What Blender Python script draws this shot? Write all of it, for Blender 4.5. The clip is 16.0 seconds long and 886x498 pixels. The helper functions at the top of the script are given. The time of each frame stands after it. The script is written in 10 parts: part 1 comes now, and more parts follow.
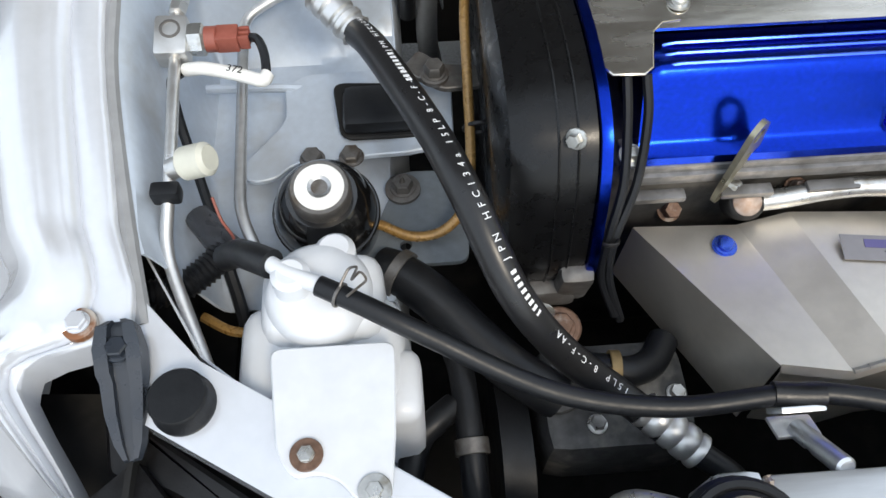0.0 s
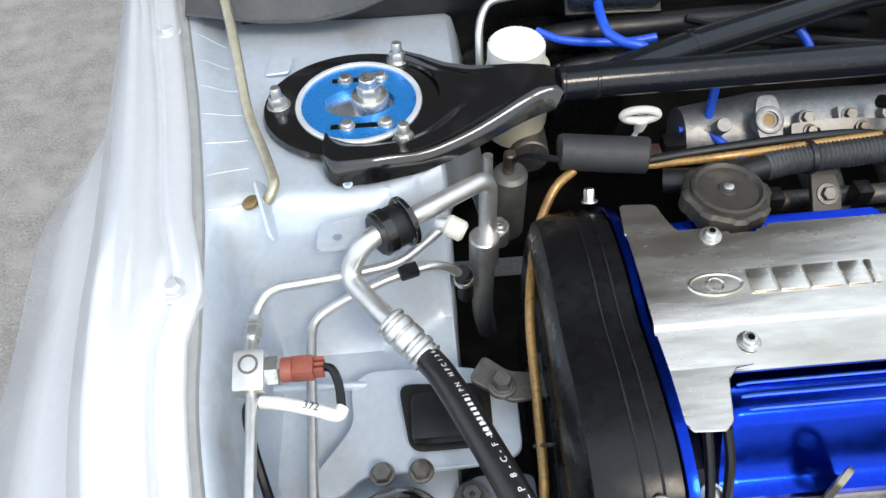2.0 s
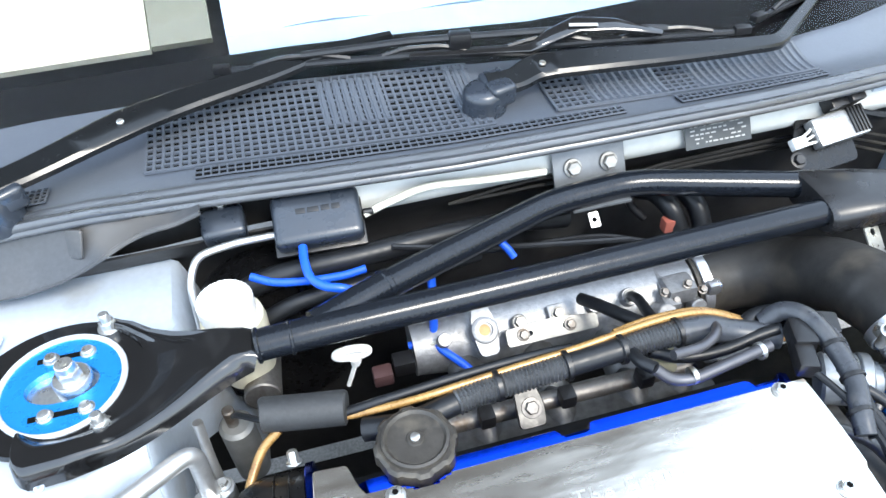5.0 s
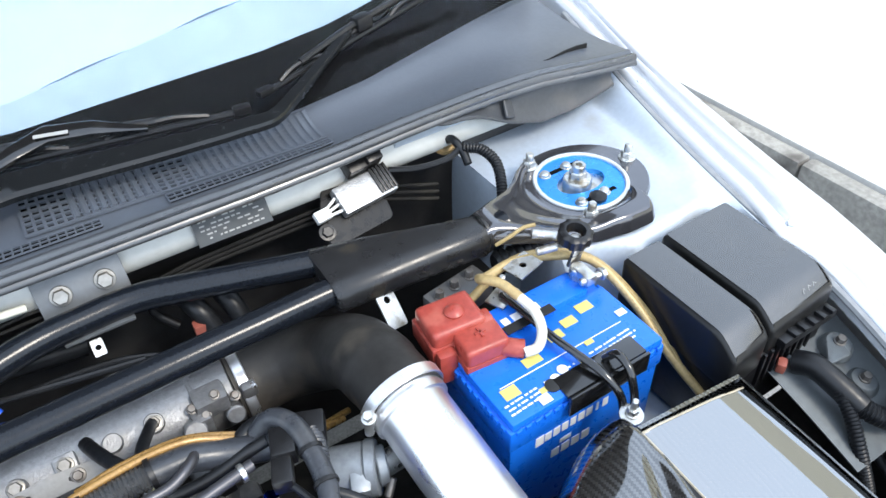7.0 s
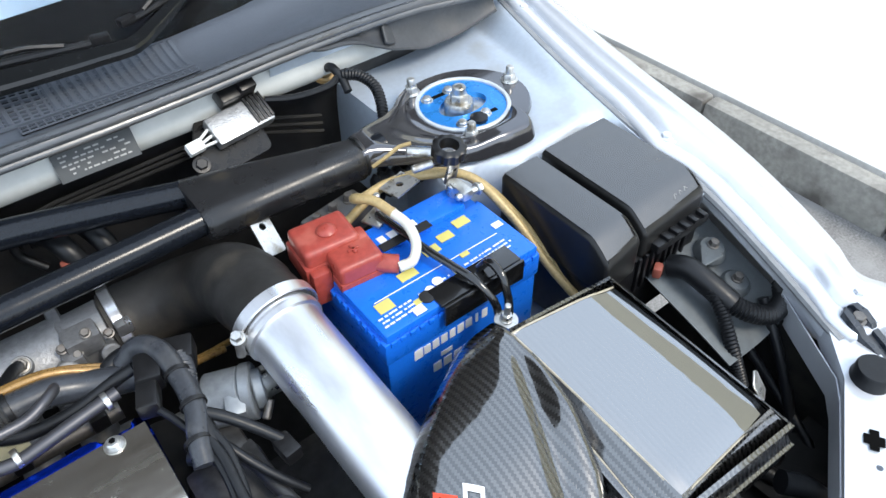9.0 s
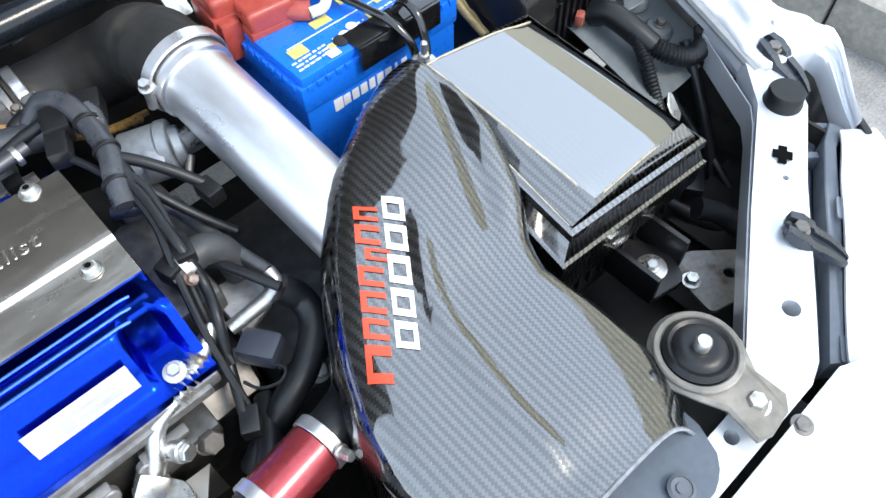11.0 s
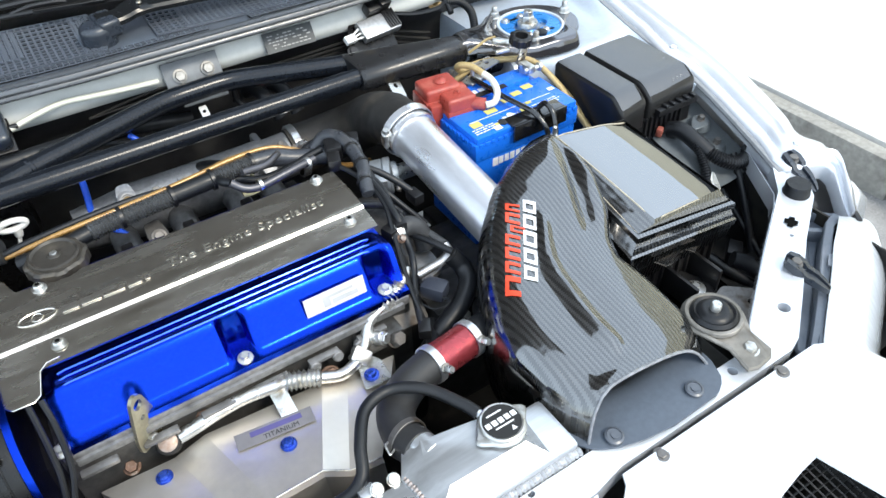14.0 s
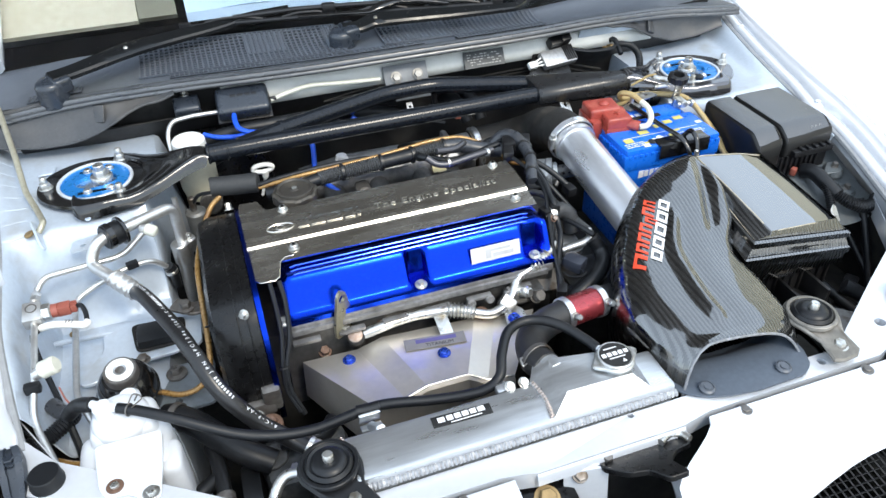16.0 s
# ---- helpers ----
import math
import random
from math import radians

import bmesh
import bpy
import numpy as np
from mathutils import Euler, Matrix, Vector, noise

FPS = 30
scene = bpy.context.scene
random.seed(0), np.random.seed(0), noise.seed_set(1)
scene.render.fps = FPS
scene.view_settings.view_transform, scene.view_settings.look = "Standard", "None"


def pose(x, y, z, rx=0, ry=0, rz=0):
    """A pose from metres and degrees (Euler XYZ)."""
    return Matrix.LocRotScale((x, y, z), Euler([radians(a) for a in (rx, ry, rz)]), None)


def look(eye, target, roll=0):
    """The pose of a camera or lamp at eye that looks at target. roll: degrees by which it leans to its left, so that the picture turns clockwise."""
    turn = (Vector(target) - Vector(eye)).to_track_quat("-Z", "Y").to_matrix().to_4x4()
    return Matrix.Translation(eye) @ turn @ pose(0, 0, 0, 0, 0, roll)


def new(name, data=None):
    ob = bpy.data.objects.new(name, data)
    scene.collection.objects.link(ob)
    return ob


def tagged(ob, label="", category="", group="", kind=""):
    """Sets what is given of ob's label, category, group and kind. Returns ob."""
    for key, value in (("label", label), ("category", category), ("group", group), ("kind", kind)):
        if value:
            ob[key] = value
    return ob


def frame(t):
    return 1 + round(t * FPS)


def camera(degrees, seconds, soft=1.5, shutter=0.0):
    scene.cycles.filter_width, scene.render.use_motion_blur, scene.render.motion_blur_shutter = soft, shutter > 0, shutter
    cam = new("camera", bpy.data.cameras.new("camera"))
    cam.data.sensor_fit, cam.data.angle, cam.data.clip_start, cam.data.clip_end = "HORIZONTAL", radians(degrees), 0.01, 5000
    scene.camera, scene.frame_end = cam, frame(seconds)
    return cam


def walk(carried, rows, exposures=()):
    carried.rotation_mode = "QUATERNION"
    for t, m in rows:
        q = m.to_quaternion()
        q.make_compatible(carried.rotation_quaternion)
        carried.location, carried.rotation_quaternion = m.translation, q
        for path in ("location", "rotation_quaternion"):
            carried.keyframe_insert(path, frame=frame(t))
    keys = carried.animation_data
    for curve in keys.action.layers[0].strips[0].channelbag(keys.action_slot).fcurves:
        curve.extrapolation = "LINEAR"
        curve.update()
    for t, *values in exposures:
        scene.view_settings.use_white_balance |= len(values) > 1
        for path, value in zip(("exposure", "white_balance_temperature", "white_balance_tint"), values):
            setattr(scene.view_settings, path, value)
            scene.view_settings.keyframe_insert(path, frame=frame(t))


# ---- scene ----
cam = camera(62.5, 16.0)
PATH = [
    (0, (-0.49, 0.013, 1.199), (-0.423, 1.031, -0.522), -0.4),
    (0.5, (-0.504, 0.041, 1.225), (-0.455, 1.133, -0.45), -0.9),
    (1, (-0.513, 0.071, 1.257), (-0.467, 1.224, -0.377), -1.3),
    (1.5, (-0.517, 0.108, 1.279), (-0.481, 1.318, -0.313), -2.3),
    (2, (-0.521, 0.146, 1.297), (-0.477, 1.42, -0.244), -3.1),
    (2.5, (-0.521, 0.177, 1.318), (-0.43, 1.543, -0.139), -3.3),
    (3, (-0.522, 0.199, 1.327), (-0.379, 1.595, -0.098), -3.3),
    (3.2, (-0.52, 0.208, 1.329), (-0.349, 1.602, -0.095), -2.8),
    (5.3, (-0.258, 0.208, 1.406), (0.136, 1.614, 0.039), -2.9),
    (5.5, (-0.219, 0.206, 1.403), (0.235, 1.598, 0.041), -2.5),
    (6, (-0.132, 0.207, 1.396), (0.416, 1.573, 0.042), -2.4),
    (6.5, (-0.04, 0.188, 1.398), (0.624, 1.509, 0.052), -2.3),
    (7, (0.044, 0.164, 1.407), (0.807, 1.442, 0.071), -2.8),
    (7.5, (0.076, 0.151, 1.409), (0.888, 1.406, 0.08), -2.6),
    (8, (0.081, 0.148, 1.406), (0.893, 1.407, 0.08), -2.7),
    (8.5, (0.083, 0.132, 1.392), (0.911, 1.369, 0.056), -2.4),
    (9, (0.079, 0.102, 1.362), (0.941, 1.24, -0.039), -1.6),
    (9.5, (0.066, 0.068, 1.328), (0.91, 1.093, -0.168), -1.6),
    (10, (0.051, 0.041, 1.302), (0.851, 1.002, -0.259), -2.1),
    (10.2, (0.05, 0.032, 1.294), (0.822, 0.958, -0.302), -2.7),
    (12.3, (0.031, -0.007, 1.289), (0.8, 0.809, -0.367), -0.7),
    (12.5, (0.004, -0.023, 1.304), (0.797, 0.826, -0.325), -0.3),
    (13, (-0.076, -0.084, 1.348), (0.725, 0.915, -0.188), -2.2),
    (13.5, (-0.158, -0.173, 1.389), (0.686, 0.953, -0.032), -2.4),
    (14, (-0.219, -0.25, 1.434), (0.561, 1.01, 0.091), -2.2),
    (14.5, (-0.251, -0.344, 1.461), (0.395, 1.028, 0.157), -2.9),
    (15, (-0.295, -0.421, 1.477), (0.28, 1.024, 0.221), -3.3),
    (15.5, (-0.34, -0.464, 1.485), (0.184, 1.027, 0.26), -2.5),
    (16, (-0.357, -0.464, 1.487), (0.14, 1.042, 0.268), -1.8),
]
walk(cam, [(t, look(eye, target, roll)) for t, eye, target, roll in PATH], [(0, 0.78, 7350, 9), (0.5, 0.74, 7350, 9), (1.5, 0.98, 7300, 9), (3, 1.1, 7200, 9), (4.3, 1.55, 6850, 8), (5.3, 2.2, 6450, 7), (6, 2.2, 6500, 7), (7, 1.48, 6700, 8.5), (8, 1.16, 6800, 8.5), (9.3, 1.28, 6800, 8), (10.2, 1.6, 6750, 8), (13, 1.42, 6950, 6), (14.5, 1.4, 6930, 6.5), (16, 1.28, 6900, 7)])

# ---- light: bright hazy daylight from an open sky ----
world = bpy.data.worlds.new("sky")
scene.world = world
world.use_nodes = True
wn = world.node_tree.nodes
sky = wn.new("ShaderNodeTexSky")
sky.sky_type = "NISHITA"
sky.sun_disc = False
SUN_EL, SUN_AZ = 50.0, 158.0
sky.sun_elevation, sky.sun_rotation = radians(SUN_EL), radians(SUN_AZ)
sky.dust_density, sky.ozone_density = 1.2, 1.2
HAZE = 1.15
veil = wn.new("ShaderNodeMix")
veil.data_type = "RGBA"
veil.inputs[0].default_value = 0.55
veil.inputs[7].default_value = (8.3, 9.8, 12.0, 1.0)
world.node_tree.links.new(sky.outputs[0], veil.inputs[6])
world.node_tree.links.new(veil.outputs[2], wn["Background"].inputs[0])
wn["Background"].inputs[1].default_value = 0.10 * HAZE
sun = bpy.data.lights.new("sun", "SUN")
sun.energy, sun.angle, sun.color = 0.95, radians(16), (1.0, 0.94, 0.86)
sun_ob = new("sun", sun)
_d = Vector((math.sin(radians(SUN_AZ)) * math.cos(radians(SUN_EL)), math.cos(radians(SUN_AZ)) * math.cos(radians(SUN_EL)), math.sin(radians(SUN_EL))))
sun_ob.matrix_world = look(_d * 20, (0, 0, 0))


# ---- materials ----
MATS = {}


def mat(name, color, rough=0.5, metal=0.0, coat=0.0, var=0.12, scale=60.0, bump=0.0, bscale=None, spots=None, spot_scale=18.0, spot_lo=0.55, spot_hi=0.7, rvar=0.1, sheen=0.0, trans=0.0, stretch=None, obj_var=0.0, coat_rough=0.05, ior=1.5):
    """A surface with fine grain, broad patches, wear in its gloss and, where given, stains of another colour."""
    if name in MATS:
        return MATS[name]
    m = bpy.data.materials.new(name)
    m.use_nodes = True
    nt = m.node_tree
    n, ln = nt.nodes, nt.links.new
    b = n["Principled BSDF"]
    tc = n.new("ShaderNodeTexCoord")
    src = tc.outputs["Object"]
    if stretch:
        mp = n.new("ShaderNodeMapping")
        mp.inputs["Scale"].default_value = stretch
        ln(src, mp.inputs[0])
        src = mp.outputs[0]

    def nz(sc, det=4.0, s=src):
        t = n.new("ShaderNodeTexNoise")
        t.inputs["Scale"].default_value = sc
        t.inputs["Detail"].default_value = det
        ln(s, t.inputs[0])
        return t.outputs[0]

    def ramp(fac, lo, hi, a, c):
        t = n.new("ShaderNodeMapRange")
        t.inputs[1].default_value, t.inputs[2].default_value = lo, hi
        t.inputs[3].default_value, t.inputs[4].default_value = a, c
        ln(fac, t.inputs[0])
        return t.outputs[0]

    def mix(fac, a, c):
        t = n.new("ShaderNodeMix")
        t.data_type = "RGBA"
        for sock, v in ((t.inputs[0], fac), (t.inputs[6], a), (t.inputs[7], c)):
            if isinstance(v, (tuple, float)):
                sock.default_value = v
            else:
                ln(v, sock)
        return t.outputs[2]

    c = (*color, 1.0)
    fine, broad = nz(scale), nz(scale * 0.13, 3.0)
    dark = tuple(v * (1 - var) for v in color) + (1.0,)
    light = tuple(min(1, v * (1 + var * 0.8)) for v in color) + (1.0,)
    col = mix(ramp(fine, 0.3, 0.7, 0, 1), dark, light)
    col = mix(ramp(broad, 0.35, 0.7, 0, 0.5), col, dark)
    if obj_var:
        oi = n.new("ShaderNodeObjectInfo")
        col = mix(ramp(oi.outputs["Random"], 0, 1, 0, obj_var), col, tuple(v * 0.5 for v in color) + (1.0,))
    if spots:
        col = mix(ramp(nz(spot_scale, 6.0), spot_lo, spot_hi, 0, 1), col, (*spots, 1.0))
    ln(col, b.inputs["Base Color"])
    ln(ramp(nz(scale * 0.4, 5.0), 0.25, 0.75, max(0.02, rough - rvar), min(1, rough + rvar)), b.inputs["Roughness"])
    b.inputs["Metallic"].default_value = metal
    b.inputs["Coat Weight"].default_value = coat
    b.inputs["Coat Roughness"].default_value = coat_rough
    b.inputs["Sheen Weight"].default_value = sheen
    b.inputs["Transmission Weight"].default_value = trans
    b.inputs["IOR"].default_value = ior
    if bump:
        bp = n.new("ShaderNodeBump")
        bp.inputs["Strength"].default_value = bump
        bp.inputs["Distance"].default_value = 0.001
        ln(nz(bscale or scale * 2, 3.0), bp.inputs["Height"])
        ln(bp.outputs[0], b.inputs["Normal"])
    MATS[name] = m
    return m


PAINT = mat("silver_car_paint", (0.68, 0.71, 0.76), 0.22, 0.30, 0.8, var=0.03, scale=120, rvar=0.03, bump=0.12, bscale=9, spots=(0.52, 0.53, 0.55), spot_scale=7, spot_lo=0.6, spot_hi=0.85)
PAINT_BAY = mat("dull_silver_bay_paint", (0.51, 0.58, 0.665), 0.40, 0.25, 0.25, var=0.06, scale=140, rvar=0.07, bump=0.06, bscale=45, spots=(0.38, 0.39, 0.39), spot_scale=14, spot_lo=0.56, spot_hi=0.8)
BLACK_PAINT = mat("gloss_black_paint", (0.006, 0.006, 0.0065), 0.17, 0.0, 0.7, var=0.2, scale=200, rvar=0.07, spots=(0.018, 0.018, 0.018), spot_scale=25)
TUBE_BLACK = mat("satin_black_tube", (0.008, 0.010, 0.014), 0.18, var=0.2, scale=200, rvar=0.05, ior=1.40)
PANEL_GREY = mat("dark_grey_panel", (0.050, 0.053, 0.058), 0.42, var=0.15, scale=200, bump=0.05, spots=(0.085, 0.08, 0.075), spot_scale=9)
PLASTIC = mat("black_plastic", (0.008, 0.008, 0.009), 0.36, var=0.25, scale=300, bump=0.12, spots=(0.020, 0.019, 0.018), spot_scale=16, spot_lo=0.58, spot_hi=0.82)
TIMING = mat("satin_black_cover", (0.0045, 0.0045, 0.005), 0.30, var=0.2, scale=250, bump=0.05, spots=(0.0065, 0.0065, 0.0065), spot_scale=10, ior=1.42)
COWL = mat("weathered_grey_plastic", (0.078, 0.090, 0.110), 0.34, var=0.06, scale=350, spots=(0.104, 0.115, 0.132), spot_scale=4, spot_lo=0.5, spot_hi=0.8, ior=1.6, rvar=0.04)
RUBBER = mat("black_rubber", (0.009, 0.010, 0.012), 0.40, var=0.2, scale=250, bump=0.10, spots=(0.020, 0.020, 0.021), spot_scale=22, spot_lo=0.58, spot_hi=0.82, ior=1.42)
DUSTY = mat("dusty_rubber", (0.050, 0.055, 0.062), 0.30, var=0.35, scale=220, bump=0.2, spots=(0.24, 0.205, 0.155), spot_scale=7, spot_lo=0.52, spot_hi=0.70, stretch=(0.12, 1, 1), ior=1.8)
LOOM = mat("loom_tape", (0.040, 0.044, 0.052), 0.32, var=0.25, scale=220, bump=0.15, spots=(0.075, 0.076, 0.078), spot_scale=30)
ALU = mat("cast_aluminium", (0.46, 0.47, 0.48), 0.38, 0.8, var=0.2, scale=160, bump=0.5, bscale=420, spots=(0.25, 0.24, 0.225), spot_scale=22, spot_lo=0.56, spot_hi=0.75)
CASTING = mat("dull_cast_alloy", (0.32, 0.325, 0.335), 0.48, 0.75, var=0.18, scale=160, bump=0.45, bscale=420, spots=(0.17, 0.165, 0.16), spot_scale=22, spot_lo=0.56, spot_hi=0.8)
POLISHED = mat("polished_aluminium", (0.80, 0.81, 0.84), 0.34, 0.9, var=0.08, scale=120, rvar=0.10, bump=0.12, bscale=30, spots=(0.52, 0.52, 0.53), spot_scale=14, stretch=(1, 0.3, 1))
SHEET_ALU = mat("brushed_aluminium", (0.72, 0.74, 0.76), 0.33, 0.9, var=0.1, scale=90, rvar=0.1, spots=(0.5, 0.51, 0.52), spot_scale=12, stretch=(0.3, 2.5, 2.5))
PIPE = mat("satin_aluminium_tube", (0.68, 0.68, 0.67), 0.36, 0.85, var=0.08, scale=150, spots=(0.5, 0.48, 0.45), spot_scale=25)
STAINLESS = mat("stained_stainless", (0.73, 0.69, 0.62), 0.25, 1.0, var=0.14, scale=70, rvar=0.1, bump=0.9, bscale=12, spots=(0.48, 0.445, 0.38), spot_scale=11, spot_lo=0.5, spot_hi=0.72, stretch=(0.5, 2.2, 2.2))
TITAN = mat("raw_titanium_sheet", (0.74, 0.69, 0.62), 0.40, 0.85, var=0.05, scale=110, rvar=0.05, spots=(0.64, 0.585, 0.51), spot_scale=6, spot_lo=0.5, spot_hi=0.8)
STEEL = mat("zinc_steel", (0.62, 0.62, 0.60), 0.32, 0.9, var=0.12, scale=250, spots=(0.3, 0.27, 0.22), spot_scale=60)
DARK_STEEL = mat("dull_dark_steel", (0.2, 0.19, 0.18), 0.5, 0.8, var=0.2, scale=200, spots=(0.1, 0.075, 0.055), spot_scale=40)
RUST = mat("rusty_bolt", (0.17, 0.10, 0.07), 0.6, 0.4, var=0.3, scale=250, bump=0.4, spots=(0.34, 0.30, 0.27), spot_scale=70)
BLUE_COVER = mat("blue_anodised_paint", (0.002, 0.034, 0.44), 0.21, 1.0, 0.05, var=0.12, scale=300, bump=0.05, rvar=0.06)
BLUE_ANOD = mat("blue_anodised_aluminium", (0.02, 0.28, 0.78), 0.3, 0.55, 0.3, var=0.06, scale=200)
BLUE_CASE = mat("blue_polypropylene", (0.006, 0.15, 0.72), 0.3, var=0.08, scale=250, rvar=0.06)
BLUE_HOSE = mat("blue_silicone_hose", (0.01, 0.09, 0.65), 0.35, var=0.08, scale=250)
BLUE_BOLT = mat("blue_anodised_bolt", (0.03, 0.09, 0.5), 0.25, 0.8, 0.3, var=0.1, scale=300)
RED_CAP = mat("faded_red_rubber", (0.34, 0.055, 0.04), 0.36, var=0.18, scale=160, bump=0.12, spots=(0.42, 0.11, 0.08), spot_scale=25)
RED_ANOD = mat("red_anodised_aluminium", (0.36, 0.05, 0.06), 0.3, 0.65, 0.3, var=0.12, scale=150)
RED_CONN = mat("red_brown_plastic", (0.30, 0.085, 0.06), 0.5, var=0.12, scale=200)
RED_MARK = mat("red_print", (0.75, 0.07, 0.03), 0.4, var=0.05)
WHITE_MARK = mat("white_print", (0.82, 0.83, 0.85), 0.4, var=0.04)
YELLOW_MARK = mat("yellow_print", (0.62, 0.55, 0.16), 0.4, var=0.1)
BLACK_MARK = mat("black_print", (0.012, 0.012, 0.012), 0.5, var=0.1)
GREY_MARK = mat("grey_print", (0.35, 0.35, 0.34), 0.5, var=0.1)
PURPLE_MARK = mat("violet_print", (0.09, 0.08, 0.22), 0.4, var=0.1)
WHITE_PLASTIC = mat("milky_plastic", (0.70, 0.73, 0.77), 0.38, var=0.06, scale=60, bump=0.05, spots=(0.62, 0.64, 0.66), spot_scale=9)
WHITE_CAP = mat("white_plastic", (0.80, 0.80, 0.77), 0.4, var=0.06, scale=120)
CREAM = mat("aged_cream_plastic", (0.62, 0.62, 0.54), 0.45, var=0.08, scale=120)
SMOKE = mat("yellowed_translucent_plastic", (0.55, 0.52, 0.40), 0.4, var=0.12, scale=80)
GOLD_WIRE = mat("amber_cable_sheath", (0.36, 0.205, 0.065), 0.3, 0.25, 0.3, var=0.25, scale=350, spots=(0.2, 0.1, 0.03), spot_scale=40)
TAN_WIRE = mat("tan_cable_sheath", (0.45, 0.33, 0.15), 0.4, 0.1, var=0.2, scale=300)
ROD = mat("yellow_passivated_rod", (0.46, 0.43, 0.33), 0.36, 0.6, var=0.15, scale=150)
BRASS = mat("brass_grommet", (0.30, 0.21, 0.10), 0.5, 0.5, var=0.2, scale=150)
ASPHALT = mat("worn_asphalt", (0.29, 0.285, 0.28), 0.9, var=0.4, scale=160, bump=0.8, bscale=120, spots=(0.36, 0.355, 0.345), spot_scale=9, spot_lo=0.45, spot_hi=0.75)
CONCRETE = mat("pale_concrete", (0.70, 0.69, 0.66), 0.85, var=0.1, scale=70, bump=0.3, spots=(0.60, 0.585, 0.555), spot_scale=2.5, spot_lo=0.5, spot_hi=0.8)
KERB = mat("dirty_kerb_concrete", (0.36, 0.35, 0.32), 0.9, var=0.25, scale=60, bump=0.6, spots=(0.12, 0.11, 0.1), spot_scale=9, spot_lo=0.48, spot_hi=0.7)
CABIN = mat("dark_cabin_plastic", (0.02, 0.02, 0.022), 0.7, var=0.2, scale=100)
# near-black: the shade deep in the bay is put into this colour
DEEP = mat("shaded_grimy_underbay", (0.011, 0.011, 0.011), 0.7, var=0.4, scale=60, spots=(0.028, 0.026, 0.022), spot_scale=15, ior=1.4)
HOLE = mat("dark_recess", (0.003, 0.003, 0.003), 0.9, var=0.2, ior=1.2)
RENDERED = mat("cream_wall_render", (0.90, 0.80, 0.60), 0.9, var=0.08, scale=30, bump=0.2)


def glass():
    m = bpy.data.materials.new("windscreen_glass")
    m.use_nodes = True
    b = m.node_tree.nodes["Principled BSDF"]
    b.inputs["Base Color"].default_value = (0.94, 0.97, 0.98, 1)
    b.inputs["Transmission Weight"].default_value = 1.0
    b.inputs["Roughness"].default_value = 0.01
    b.inputs["IOR"].default_value = 1.12
    return m


GLASS = glass()


def carbon(name, coat_ior, tow):
    """Two-by-two twill under clear resin: tows 3 mm wide, along and across, with a slight tilt each way."""
    m = bpy.data.materials.new(name)
    m.use_nodes = True
    n, ln = m.node_tree.nodes, m.node_tree.links.new
    b = n["Principled BSDF"]
    tc = n.new("ShaderNodeTexCoord")
    mp = n.new("ShaderNodeMapping")
    mp.inputs["Rotation"].default_value = (0, 0, radians(43))
    mp.inputs["Scale"].default_value = (1 / 0.0021,) * 3
    ln(tc.outputs["Object"], mp.inputs[0])
    sp = n.new("ShaderNodeSeparateXYZ")
    ln(mp.outputs[0], sp.inputs[0])

    def op(kind, a, c=None):
        t = n.new("ShaderNodeMath")
        t.operation = kind
        for i, v in enumerate((a, c)):
            if v is None:
                continue
            if isinstance(v, (int, float)):
                t.inputs[i].default_value = v
            else:
                ln(v, t.inputs[i])
        return t.outputs[0]

    yz = op("SUBTRACT", sp.outputs[1], op("MULTIPLY", sp.outputs[2], 0.35))
    fx, fy = op("FLOOR", sp.outputs[0]), op("FLOOR", yz)
    over = op("LESS_THAN", op("FLOORED_MODULO", op("ADD", fx, fy), 4.0), 2.0)
    nz = n.new("ShaderNodeTexNoise")
    nz.inputs["Scale"].default_value = 900
    ln(tc.outputs["Object"], nz.inputs[0])
    mx = n.new("ShaderNodeMix")
    mx.data_type = "RGBA"
    mx.inputs[6].default_value = (0.010, 0.010, 0.010, 1)
    mx.inputs[7].default_value = (tow, tow, tow * 0.98, 1)
    ln(op("MULTIPLY", over, op("ADD", nz.outputs[0], 0.4)), mx.inputs[0])
    ln(mx.outputs[2], b.inputs["Base Color"])
    b.inputs["Metallic"].default_value = 1.0
    ln(op("ADD", op("MULTIPLY", over, -0.12), 0.42), b.inputs["Roughness"])
    b.inputs["Coat Weight"].default_value = 1.0
    b.inputs["Coat IOR"].default_value = coat_ior
    b.inputs["Coat Roughness"].default_value = 0.05
    bp = n.new("ShaderNodeBump")
    bp.inputs["Strength"].default_value = 0.35
    bp.inputs["Distance"].default_value = 0.0008
    ln(over, bp.inputs["Height"])
    ln(bp.outputs[0], b.inputs["Normal"])
    wave = n.new("ShaderNodeTexNoise")
    wave.inputs["Scale"].default_value = 26
    ln(tc.outputs["Object"], wave.inputs[0])
    cb = n.new("ShaderNodeBump")
    cb.inputs["Strength"].default_value = 0.14
    cb.inputs["Distance"].default_value = 0.002
    ln(wave.outputs[0], cb.inputs["Height"])
    ln(cb.outputs[0], b.inputs["Coat Normal"])
    return m


CARBON = carbon("carbon_twill", 2.3, 0.085)
CARBON_LIP = carbon("resin_glossed_twill", 2.4, 0.10)
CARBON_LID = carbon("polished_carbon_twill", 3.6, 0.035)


# ---- mesh helpers (all shapes are made at their places, in metres) ----
def V(*a):
    return Vector(a)


